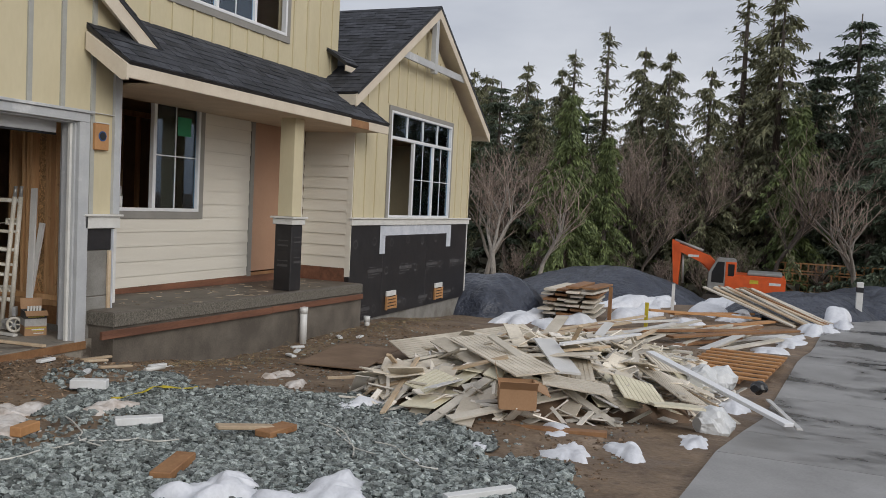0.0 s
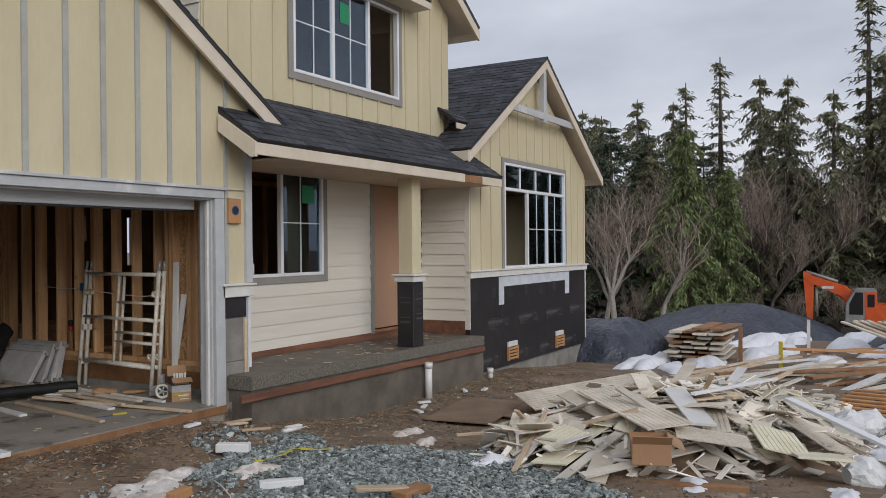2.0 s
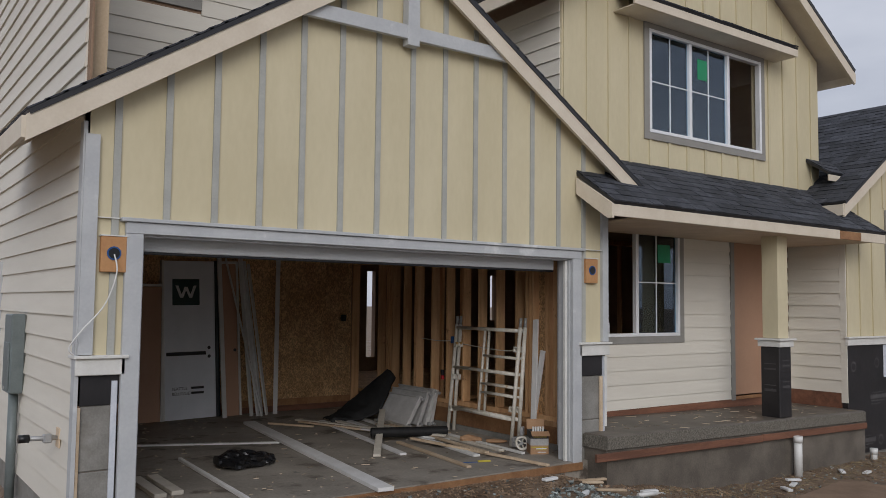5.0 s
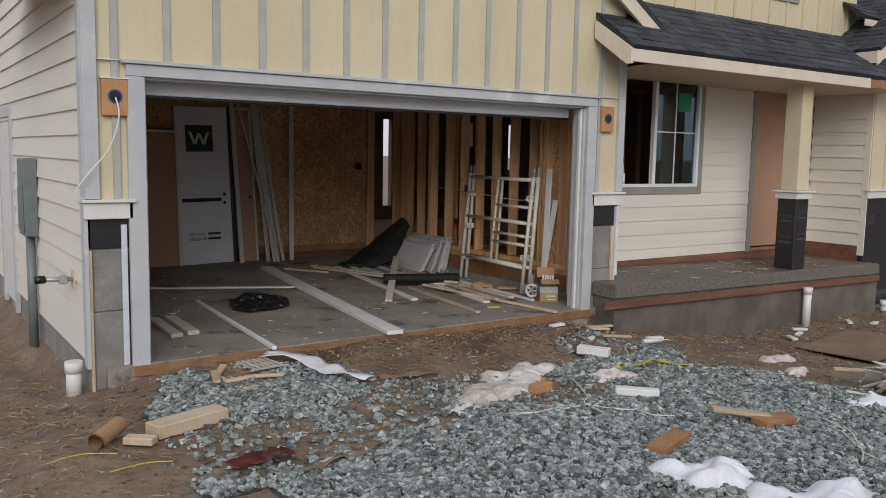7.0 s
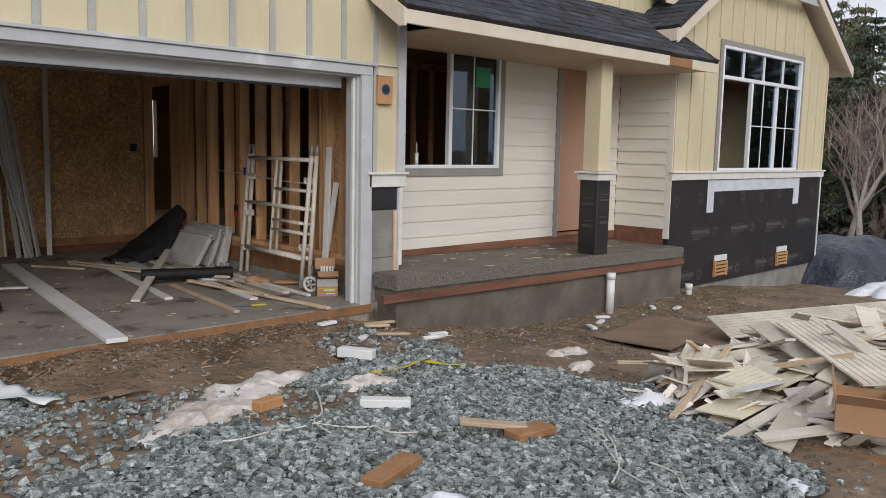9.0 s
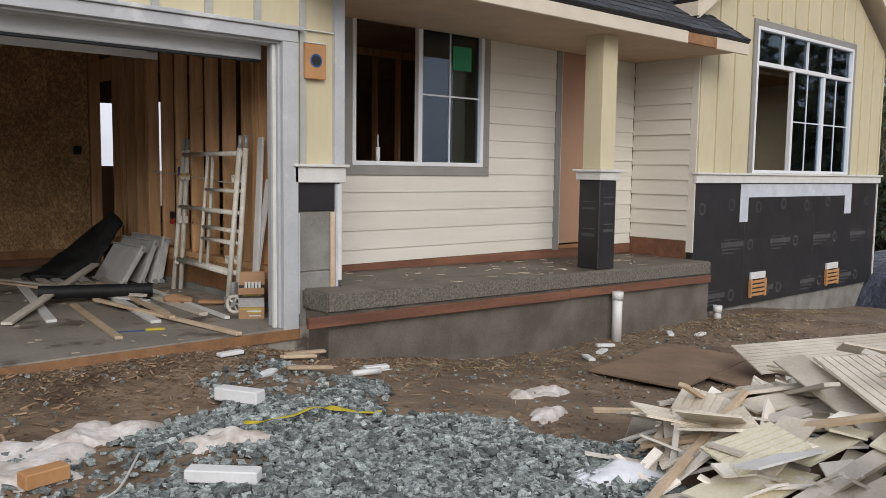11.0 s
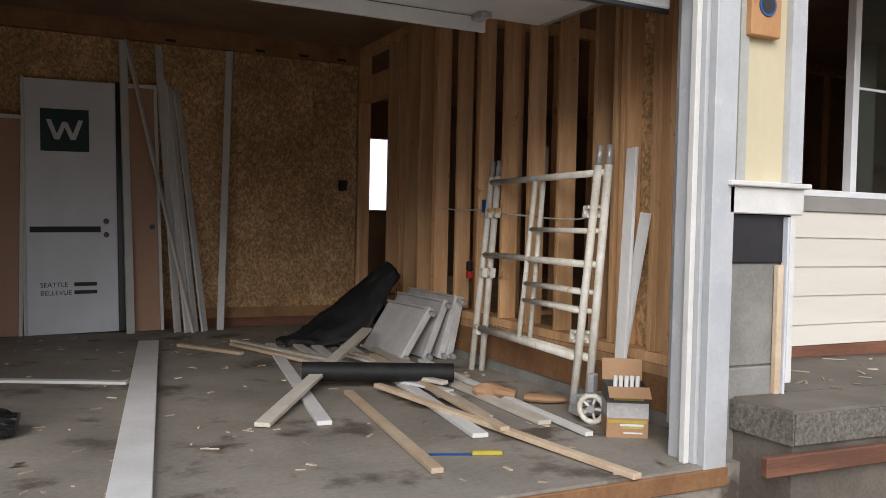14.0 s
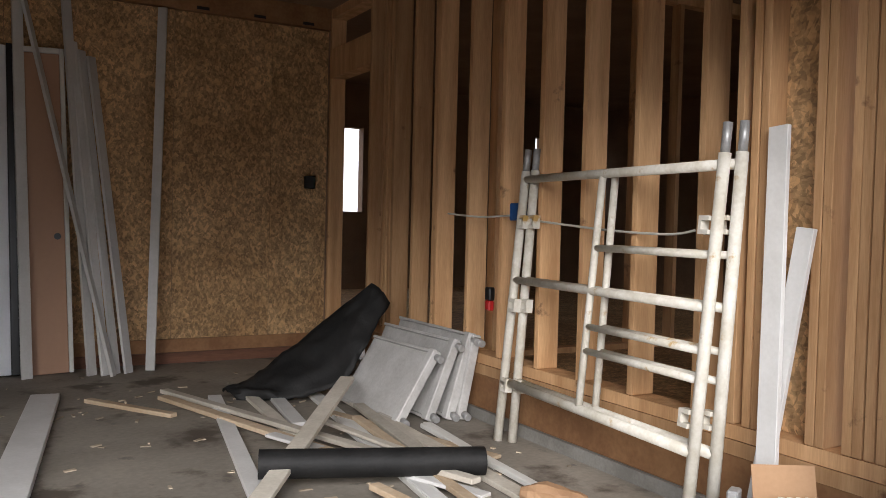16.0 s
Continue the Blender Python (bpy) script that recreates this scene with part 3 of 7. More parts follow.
def wing_front():
    bm = bmesh.new()
    x0, x1, z0, z1 = RW
    y0, y1 = RY + 0.02, RY + 0.16
    box(bm, R_L, x0, y0, y1, 1.2, z1)
    box(bm, x1, R_R, y0, y1, 1.2, z1)
    box(bm, x0, x1, y0, y1, 1.2, z0)
    prism(bm, [(R_L, z1), (R_R, z1), (R_R, rz(R_R)), (RC, RAPEX), (R_L, rz(R_L))], y0, y1)
    w = setting("wall_wing_front", bm, YELLOW, "pale yellow board-and-batten wall of the right wing", "wall")
    x = R_L + 0.06
    while x < R_R:
        top = min(rz(x) - 0.12, rz(RC + 1.2) + 0.1)
        spans = [(1.34, top)] if not (x0 - 0.12 < x < x1 + 0.12) else [(z1 + 0.12, top)]
        for a, b in spans:
            part("batten", box_bm(x - 0.028, x + 0.028, RY, RY + 0.021, a, b), YELLOW, w)
        x += 0.407
    part("wrap", box_bm(R_L, R_R, RY + 0.015, RY + 0.16, -0.52, 1.2), WRAP, w, "black weather wrap")
    part("belt_trim", box_bm(R_L - 0.03, R_R + 0.03, RY - 0.03, RY + 0.0195, 1.2, 1.31, bevel=0.004), WHITE, w, "white belt trim")
    part("belt_cap", box_bm(R_L - 0.05, R_R + 0.05, RY - 0.06, RY + 0.0195, 1.31, 1.338, bevel=0.004), WHITE, w, "white belt trim")
    return w


wing = wing_front()
setting("wall_wing_footing", box_bm(R_L + 0.02, R_R - 0.02, RY + 0.06, RY + 0.3, -1.6, -0.521), CONCRETE, "bare concrete footing", "wall")
window("window_2", *RW, RY + 0.02, [13.55, 14.55], trim=0.09, trim_mat=TRIM_TAUPE, open_from=0, bars=(1, 2), transom=2.86, label="large white window with a divided transom, one side open")
wing_side = setting("wall_wing_side", box_bm(R_L, R_L + 0.15, RY + 0.161, 1.1, 0.0, 3.2), INTERIOR, "cream lap sided side wall of the porch", "wall")
z = 0.45
while z < 2.85:
    bm = bmesh.new()
    prism(bm, [(R_L, z), (R_L - 0.026, z), (R_L - 0.005, z + 0.209), (R_L, z + 0.209)], RY + 0.1, 0.93)
    part("siding_board", bm, SIDING, wing_side)
    z += 0.197
part("corner_board", box_bm(R_L - 0.02, R_L - 0.001, RY, RY + 0.1, 0.3, 3.0), SIDING, wing_side)
part("sill_board", box_bm(R_L - 0.02, R_L - 0.001, RY + 0.1, 0.93, 0.2, 0.448), CEDAR, wing_side)
setting("wall_wing_right", box_bm(R_R - 0.15, R_R, RY + 0.161, 9.04, -1.4, 3.4), YELLOW, "right side wall of the house", "wall")

# ---- upper storey ----
UY, U_L, U_R = 0.53, 5.37, 11.35
UW = (7.02, 9.66, 4.17, 5.62)
UC, UAPEX = 8.3, 7.9
bm = bmesh.new()
x0, x1, z0, z1 = UW
box(bm, U_L, x0, UY, UY + 0.14, 3.3, z1)
box(bm, x1, U_R, UY, UY + 0.14, 3.3, z1)
box(bm, x0, x1, UY, UY + 0.14, 3.3, z0)
prism(bm, [(U_L, z1), (U_R, z1), (U_R, UAPEX - (U_R - UC) * SLOPE), (UC, UAPEX), (U_L, UAPEX - (UC - U_L) * SLOPE)], UY, UY + 0.14)
upper = setting("wall_upper_front", bm, YELLOW, "pale yellow board-and-batten upper wall", "wall")
x = U_L + 0.05
while x < U_R:
    top = UAPEX - abs(x - UC) * SLOPE - 0.1
    spans = [(3.5, top)] if not (x0 - 0.12 < x < x1 + 0.12) else [(3.5, z0 - 0.1), (z1 + 0.14, top)]
    for a, b in spans:
        part("batten", box_bm(x - 0.025, x + 0.025, UY - 0.02, UY - 0.0005, a, b), YELLOW, upper)
    x += 0.407
window("window_3", *UW, UY, [7.92, 8.82], trim=0.1, open_from=2, bars=(0, 1), label="white three part upper window, one sash open")
upper_left = setting("wall_upper_left", box_bm(U_L, U_L + 0.14, UY + 0.141, 2.4, 3.3, 5.7), SIDING, "cream lap sided return of the upper storey", "wall")
for k in range(12):
    z = 3.3 + k * 0.2
    bm = bmesh.new()
    prism(bm, [(U_L - 0.001, z), (U_L - 0.028, z), (U_L - 0.006, z + 0.212), (U_L - 0.001, z + 0.212)], UY + 0.02, 2.37)
    part("siding_board", bm, SIDING, upper_left)
setting("wall_upper_right", box_bm(U_R - 0.14, U_R, UY + 0.141, 9.04, 3.3, 5.8), SIDING, "right wall of the upper storey", "wall")
upper_back = wall_with_holes("wall_upper_left_front", G_L, U_L - 0.001, 2.4, 2.54, 2.9, 6.2, [(0.5, 1.3, 5.25, 6.0)], INTERIOR, "cream lap sided upper wall behind the garage roof")
lap_boards(upper_back, G_L, U_L, 2.399, 2.9, 6.15, [(0.4, 1.4, 5.15, 6.1)], step=0.2)
window("window_4", 0.5, 1.3, 5.25, 6.0, 2.4, [], bars=(0,), label="small white upper window")


# ---- roofs ----
def roof_slope(name, a, b, c, d, label, rows=0.145, tab=0.30):
    """One slope of shingles. a to b is the eave, d to c the ridge; courses overlap upwards."""
    a, b, c, d = (Vector(v) for v in (a, b, c, d))
    nrm = (b - a).cross(d - a).normalized()
    if nrm.z < 0:
        nrm = -nrm
    bm = bmesh.new()
    lo = [v - nrm * 0.012 for v in (a, b, c, d)]
    hi = [v - nrm * 0.05 for v in (a, b, c, d)]
    vs = [bm.verts.new(v) for v in lo + hi]
    bm.faces.new(vs[:4])
    bm.faces.new(vs[7:3:-1])
    for i in range(4):
        j = (i + 1) % 4
        bm.faces.new((vs[j], vs[i], vs[4 + i], vs[4 + j]))
    roof = setting(name, bm, DRIP, label, "roof")
    run = ((d - a).length + (c - b).length) / 2
    n = max(1, int(run / rows))
    verts, faces = [], []
    rnd = random.Random(len(name) * 7 + int(run * 100))
    for i in range(n):
        s0, s1 = i / n, min(1.0, (i + 1.25) / n)
        p0, p1 = a.lerp(d, s0), b.lerp(c, s0)
        q0, q1 = a.lerp(d, s1), b.lerp(c, s1)
        ln = (p1 - p0).length
        cuts = [0.0]
        x = rnd.uniform(0.05, tab)
        while x < ln:
            cuts.append(x / ln)
            x += tab * rnd.uniform(0.55, 1.15)
        cuts.append(1.0)
        for u0, u1 in zip(cuts, cuts[1:]):
            g = 0.0015 / max(ln, 0.01)
            h = rnd.choice((0.006, 0.009, 0.013))
            base = len(verts)
            for w, (e0, e1) in enumerate(((p0, p1), (q0, q1))):
                for u in (u0 + g, u1 - g):
                    v = e0.lerp(e1, u)
                    verts.append(v + nrm * (h if w == 0 else 0.001))
                    verts.append(v - nrm * 0.008)
            faces += [(base, base + 2, base + 6, base + 4), (base, base + 1, base + 3, base + 2), (base, base + 4, base + 5, base + 1), (base + 2, base + 3, base + 7, base + 6)]
    me = bpy.data.meshes.new("shingles")
    me.from_pydata(verts, [], faces)
    me.materials.append(SHINGLE)
    sh = new("shingles", me)
    sh.parent = roof
    tagged(sh, kind="stuff")
    return roof


def gable_roof(name, c, apex, half, y0, y1, label, tie=None, fascia=0.2, ext=0.0):
    """Two slopes with boards along the edges; the slope to plus x runs on by ext."""
    tipz = apex - half * SLOPE
    far, farz = half + ext, apex - (half + ext) * SLOPE
    r = roof_slope(name, (c - half, y0, tipz), (c - half, y1, tipz), (c, y1, apex), (c, y0, apex), label)
    roof_slope(name, (c + far, y1, farz), (c + far, y0, farz), (c, y0, apex), (c, y1, apex), label)
    k = fascia
    for s, half, tipz in ((-1, half, tipz), (1, far, farz)):
        bm = bmesh.new()
        prism(bm, [(c, apex - 0.045), (c + s * half, tipz - 0.045), (c + s * half, tipz - 0.045 - k), (c, apex - 0.045 - k)], y0 + 0.012, y0 + 0.05)
        part("rake_board", bm, FASCIA, r, "primed rake board")
        bm = bmesh.new()
        prism(bm, [(c, apex - 0.06), (c + s * half, tipz - 0.06), (c + s * half, tipz - 0.09), (c, apex - 0.09)], y0 + 0.051, y1)
        part("soffit", bm, FASCIA, r)
        bm = bmesh.new()
        box(bm, min(c + s * half, c + s * (half + 0.03)), max(c + s * half, c + s * (half + 0.03)), y0 + 0.02, y1, tipz - 0.22, tipz - 0.055)
        part("eave_board", bm, FASCIA, r, "primed fascia board")
    if tie:
        zt, up = tie
        hw = (apex - k - zt) / SLOPE + 0.12
        part("gable_tie", box_bm(c - hw, c + hw, y0 + 0.06, y0 + 0.11, zt - 0.09, zt + 0.05, bevel=0.004), TRIM_GREY, r, "grey gable tie board")
        part("king_post", box_bm(c - 0.07, c + 0.07, y0 + 0.055, y0 + 0.16, zt - 0.15, apex - k - 0.02, bevel=0.004), TRIM_GREY, r, "grey king post")
    return r


gable_roof("roof_garage", ROOF_C, 5.45, 3.48, -0.17, 2.4, "black shingle garage gable roof", tie=(4.52, 0), ext=0.2)
gable_roof("roof_wing", 13.92, 5.62, 3.4, -0.35, 6.0, "black shingle gable roof of the wing", tie=(4.42, 0))
gable_roof("roof_upper", UC, 8.05, 3.5, 0.1, 8.0, "black shingle upper roof")

porch_roof = roof_slope("roof_porch", (5.12, -0.58, 2.97), (11.3, -0.58, 2.97), (11.3, 0.53, 3.72), (5.12, 0.53, 3.72), "black shingle porch roof")
part("fascia_board", box_bm(5.12, 9.95, -0.56, -0.525, 2.795, 2.93, bevel=0.004), FASCIA, porch_roof, "primed fascia board")
part("fascia_board", box_bm(10.55, 11.3, -0.56, -0.525, 2.795, 2.93, bevel=0.004), FASCIA, porch_roof, "primed fascia board")
part("bare_board", box_bm(9.95, 10.55, -0.565, -0.53, 2.80, 2.92, bevel=0.004), BROWNWOOD, porch_roof, "unpainted patch of fascia")
part("porch_soffit", box_bm(5.64, 11.04, -0.52, 0.93, 2.80, 2.82), SOFFIT, porch_roof, "tan unpainted porch ceiling")
bm = bmesh.new()
prism_x(bm, [(-0.57, 2.93), (-0.57, 2.77), (-0.5, 2.77), (-0.01, 3.09), (-0.01, 3.28)], 5.085, 5.119)
part("end_board", bm, FASCIA, porch_roof, "primed end board")

# rooms behind the openings
REAR = [(6.6, 7.13, 1.32, 2.42), (7.58, 7.8, 0.6, 2.5), (9.9, 10.03, 1.95, 2.5), (11.1, 11.28, 1.4, 2.5)]
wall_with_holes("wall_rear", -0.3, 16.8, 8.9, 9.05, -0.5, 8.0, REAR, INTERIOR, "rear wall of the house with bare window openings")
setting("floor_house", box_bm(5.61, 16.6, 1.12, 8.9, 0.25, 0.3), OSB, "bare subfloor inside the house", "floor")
# Added unseen wall: stops the wing window from lighting the porch room.
setting("wall_inner_divider", box_bm(11.21, 11.3, 1.12, 8.89, 0.3, 2.99), INTERIOR, "unseen wall added inside the house to block window light", "wall")
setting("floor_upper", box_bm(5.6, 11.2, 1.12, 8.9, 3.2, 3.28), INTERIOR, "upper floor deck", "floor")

UPROOF = roof_slope("roof_upper_left", (-0.9, 1.75, 6.25), (5.3, 1.75, 6.25), (5.3, 5.2, 8.4), (-0.9, 5.2, 8.4), "black shingle upper roof behind the garage")
part("fascia_board", box_bm(-0.9, 5.3, 1.77, 1.81, 6.0, 6.19, bevel=0.004), FASCIA, UPROOF, "primed fascia board")
part("soffit", box_bm(-0.9, 5.3, 1.811, 2.39, 6.0, 6.02), FASCIA, UPROOF)
awning = roof_slope("roof_awning", (6.3, 0.12, 5.86), (10.1, 0.12, 5.86), (10.1, 0.5, 6.05), (6.3, 0.5, 6.05), "small shingle awning over the upper window")
part("fascia_board", box_bm(6.3, 10.1, 0.13, 0.165, 5.7, 5.815, bevel=0.004), FASCIA, awning, "primed fascia board")
part("soffit", box_bm(6.32, 10.08, 0.166, 0.529, 5.7, 5.715), FASCIA, awning)

LAMPWOOD = mat("orange_cedar_block", (0.52, 0.28, 0.12), 0.7, (0.42, 0.21, 0.085), 4, 0.1, fine=40)
def wrap_marks(x, z, w):
    """One printed block on the wrap: a heavy bar, two thin lines and a round seal."""
    for a, b, c, e in ((0, w, 0.06, 0.13), (0.02, w * 0.8, 0.02, 0.04), (0.02, w * 0.55, -0.03, -0.012), (w * 0.1, w * 0.7, 0.155, 0.168)):
        part("print_mark", box_bm(x + a, x + b, RY + 0.0105, RY + 0.0135, z + c, z + e), WRAP_PRINT, wing)
    wrap_seal(x + w + 0.17, z + 0.07)


def wrap_seal(x, z):
    bm = bmesh.new()
    n = 18
    ring = [[bm.verts.new((x + r * math.cos(2 * math.pi * k / n), RY + 0.0125, z + r * math.sin(2 * math.pi * k / n))) for k in range(n)] for r in (0.055, 0.085)]
    for k in range(n):
        bm.faces.new((ring[0][k], ring[0][(k + 1) % n], ring[1][(k + 1) % n], ring[1][k]))
    part("print_mark", bm, WRAP_PRINT, wing)


for k in range(4):
    wrap_marks(R_L + 0.7 + k * 1.36, 0.26, 0.62)
    wrap_marks(R_L + 0.35 + k * 1.36, -0.42, 0.5)
for k in range(8):
    wrap_seal(R_L + 0.2 + k * 0.74, 0.9 if k % 2 else 0.86)
for x in (R_L + 1.3, R_L + 3.4):
    part("wrap_seam", box_bm(x, x + 0.004, RY + 0.009, RY + 0.0145, -0.5, 1.19), WRAP_PRINT, wing)
part("flashing_tape", box_bm(12.2, 15.8, RY + 0.004, RY + 0.0095, 1.0, 1.19), FLASH, wing, "white flashing tape")
part("flashing_tape", box_bm(12.2, 12.42, RY + 0.004, RY + 0.0095, 0.66, 0.999), FLASH, wing, "white flashing tape")
part("flashing_tape", box_bm(15.55, 15.8, RY + 0.004, RY + 0.0095, 0.7, 0.999), FLASH, wing, "white flashing tape")
part("corner_strip", box_bm(R_R - 0.03, R_R + 0.012, RY + 0.0, RY + 0.0145, -0.5, 1.19), WHITE, wing, "white corner strip")


def vent(x, z):
    v = empty("crawl_vent", x, RY + 0.012, z, label="orange wooden crawl space vent under a white cap", category="vent", group="crawl space vents")
    part("backing", box_bm(-0.2, 0.2, -0.012, -0.001, 0, 0.26), BLACK_PLASTIC, v)
    for i in range(4):
        part("slat", box_bm(-0.19, 0.19, -0.04, -0.0125, 0.015 + i * 0.062, 0.055 + i * 0.062, bevel=0.004), LAMPWOOD, v)
    for s in (-1, 1):
        part("frame", box_bm(s * 0.205 - 0.02, s * 0.205 + 0.02, -0.045, -0.001, 0, 0.26, bevel=0.003), LAMPWOOD, v)
    part("cap", box_bm(-0.21, 0.2, -0.035, -0.001, 0.262, 0.36, bevel=0.004), PVC, v, "white plastic cap")



inner = setting("wall_inner_studs", box_bm(5.7, 10.9, 3.5, 3.59, 0.3, 0.34), STUD, "open stud partition inside the dark house", "wall")
part("top_plate", box_bm(5.7, 10.9, 3.5, 3.59, 2.9, 2.99), STUD, inner)
x = 5.72
while x < 10.8:
    part("stud", box_bm(x, x + 0.038, 3.501, 3.589, 0.341, 2.899), STUD, inner)
    x += 0.406
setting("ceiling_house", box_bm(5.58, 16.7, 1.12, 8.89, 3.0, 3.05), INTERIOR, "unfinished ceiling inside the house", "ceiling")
for i, (a, m) in enumerate(((( 5.50, 5.54, 0.0, 0.029, 0.02, 0.95), LUMBER), ((5.545, 5.558, -0.012, 0.029, 0.0, 1.19), FLASH), ((5.562, 5.60, -0.012, 0.019, 0.36, 1.19), WHITE), ((5.17, 5.195, 0.004, 0.029, 0.1, 0.95), FLASH), ((-0.06, -0.015, 0.004, 0.029, 0.0, 1.15), FLASH), ((-0.31, -0.285, 0.005, 0.029, -0.2, 0.95), LUMBER))):
    setting("trim_strip", box_bm(*a, bevel=0.003), m, "loose strip on the edge of the block pillar", "trim")

ret = roof_slope("roof_return", (10.95, 0.12, 3.98), (11.75, 0.12, 3.98), (11.75, 0.53, 4.25), (10.95, 0.53, 4.25), "small shingle roof return at the upper corner")
part("fascia_board", box_bm(10.95, 11.75, 0.13, 0.16, 3.84, 3.94, bevel=0.003), FASCIA, ret, "primed fascia board")

# ---- garage side wall, gear on the house ----
side = setting("wall_side", box_bm(G_L, G_L + 0.018, 0.02, 9.0, 0.06, 6.0), INTERIOR, "cream lap sided left wall of the garage", "wall")
z = 0.06
while z < 5.9:
    bm = bmesh.new()
    prism(bm, [(G_L - 0.001, z), (G_L - 0.028, z), (G_L - 0.006, z + 0.215), (G_L - 0.001, z + 0.215)], 0.11, 9.0)
    part("siding_board", bm, SIDING, side)
    z += 0.2
part("corner_board", box_bm(G_L - 0.032, G_L - 0.001, 0.0, 0.11, 0.0, 3.2), TRIM_GREY, side, "grey corner board")
part("corner_board", box_bm(G_L - 0.02, G_L + 0.09, -0.021, -0.001, 1.36, 3.1), TRIM_GREY, side, "grey corner board")
part("corner_board", box_bm(G_R - 0.1, G_R, -0.02, 0.0195, 1.36, 2.9), TRIM_GREY, side, "grey corner board")
setting("wall_side_footing", box_bm(G_L + 0.002, G_L + 0.0195, 0.301, 9.0, -1.2, 0.058), CONCRETE, "concrete footing of the side wall", "wall")
side_door = empty("door_2", label="grey trimmed side door opening of the garage", category="door", kind="structure")
part("door_trim", box_bm(G_L - 0.045, G_L - 0.002, 3.85, 3.97, -0.2, 2.1), TRIM_GREY, side_door)
part("door_trim", box_bm(G_L - 0.045, G_L - 0.002, 4.85, 4.97, -0.2, 2.1), TRIM_GREY, side_door)
part("door_leaf", box_bm(G_L - 0.034, G_L - 0.002, 3.97, 4.85, -0.1, 2.02), WHITE, side_door)
part("door_head", box_bm(G_L - 0.045, G_L - 0.002, 3.85, 4.97, 2.1, 2.22), TRIM_GREY, side_door)

side_win = empty("window_6", label="narrow white window in the side wall of the garage", category="window", kind="structure")
for a in ((5.15, 5.22, 1.4, 2.6), (5.75, 5.82, 1.4, 2.6), (5.2205, 5.7495, 2.53, 2.6), (5.2205, 5.7495, 1.4, 1.47)):
    part("window_frame", box_bm(G_L - 0.05, G_L - 0.002, *a, bevel=0.004), VINYL, side_win)
part("pane", box_bm(G_L - 0.035, G_L - 0.03, 5.2205, 5.7495, 1.471, 2.529), GLASS, side_win)

METERGREY = mat("grey_green_enamel", (0.17, 0.20, 0.20), 0.45, (0.13, 0.155, 0.155), 5, 0.05)
meter = empty("electric_panel", G_L - 0.02, 2.2, 0.86, label="grey green electric panel on the side wall", category="electric panel")
part("case", box_bm(-0.13, 0.0, 0.0, 0.4, 0.0, 0.78, bevel=0.012), METERGREY, meter)
part("cover", box_bm(-0.145, -0.131, 0.02, 0.32, 0.03, 0.5, bevel=0.004), METERGREY, meter)
part("latch", box_bm(-0.16, -0.1455, 0.15, 0.19, 0.04, 0.07, bevel=0.003), STEEL, meter)
bm = bmesh.new()
tube(bm, (-0.06, 0.17, 0.0), (-0.06, 0.17, -1.15), 0.045, n=14)
part("conduit", bm, METERGREY, meter, "grey conduit")
gas = empty("gas_stub", G_L, 0.52, 0.66, label="short black gas pipe stub with a brass valve", category="pipe")
bm = bmesh.new()
tube(bm, (0.0, 0, 0), (-0.3, 0.0, 0.01), 0.02)
part("pipe", bm, STEEL, gas)
part("valve", box_bm(-0.14, -0.07, -0.035, 0.035, -0.035, 0.035, bevel=0.01), STEEL, gas)
bm = bmesh.new()
tube(bm, (-0.32, 0, 0.01), (-0.24, 0, 0.01), 0.033)
part("cap", bm, BLACK_PLASTIC, gas)
part("plate", box_bm(-0.03, -0.017, -0.06, 0.06, -0.08, 0.08, bevel=0.003), LUMBER, gas)

BLUEBOX = mat("blue_plastic_box", (0.02, 0.09, 0.28), 0.4, bump=0.02)


def lamp_block(x, z):
    b = empty("light_block", x, 0.0, z, label="cedar mounting block with a blue electrical box", category="mounting block", group="mounting blocks beside the garage door")
    part("block", box_bm(-0.098, 0.098, -0.035, 0.019, -0.15, 0.135, bevel=0.005), LAMPWOOD, b)
    part("flashing", box_bm(-0.105, 0.105, -0.04, 0.018, 0.136, 0.146), WHITE, b)
    bm = bmesh.new()
    tube(bm, (0, -0.036, 0), (0, -0.042, 0), 0.055, n=18)
    part("box", bm, BLUEBOX, b)
    bm = bmesh.new()
    tube(bm, (0, -0.0425, 0), (0, -0.044, 0), 0.043, n=16)
    part("cavity", bm, BLACK_PLASTIC, b)
    return b


lamp_block(-0.09, 2.16)
lamp_block(5.325, 2.2)


def cable(name, pts, r, material, label, category, parent=None):
    cu = bpy.data.curves.new(name, "CURVE")
    cu.dimensions, cu.bevel_depth, cu.bevel_resolution = "3D", r, 2
    sp = cu.splines.new("POLY")
    v = [Vector(p) for p in pts]
    out = []
    for i in range(len(v) - 1):
        p0, p1, p2, p3 = v[max(i - 1, 0)], v[i], v[i + 1], v[min(i + 2, len(v) - 1)]
        for k in range(6):
            t = k / 6
            out.append(0.5 * ((2 * p1) + (p2 - p0) * t + (2 * p0 - 5 * p1 + 4 * p2 - p3) * t * t + (3 * p1 - p0 - 3 * p2 + p3) * t ** 3))
    out.append(v[-1])
    sp.points.add(len(out) - 1)
    for q, p in zip(sp.points, out):
        q.co = (*p, 1)
    cu.materials.append(material)
    tmp = bpy.data.objects.new(name, cu)
    me = bpy.data.meshes.new_from_object(tmp)
    bpy.data.objects.remove(tmp)
    ob = new(name, me)
    if parent:
        ob.parent = parent
    else:
        tagged(ob, label, category)
    return ob


cable("cable", [(-0.09, -0.05, 2.15), (-0.08, -0.1, 2.0), (-0.16, -0.09, 1.75), (-0.32, -0.08, 1.55), (-0.4, -0.06, 1.42), (-0.36, -0.05, 1.36)], 0.006, PVC, "white cable hanging from the mounting block", "cable")

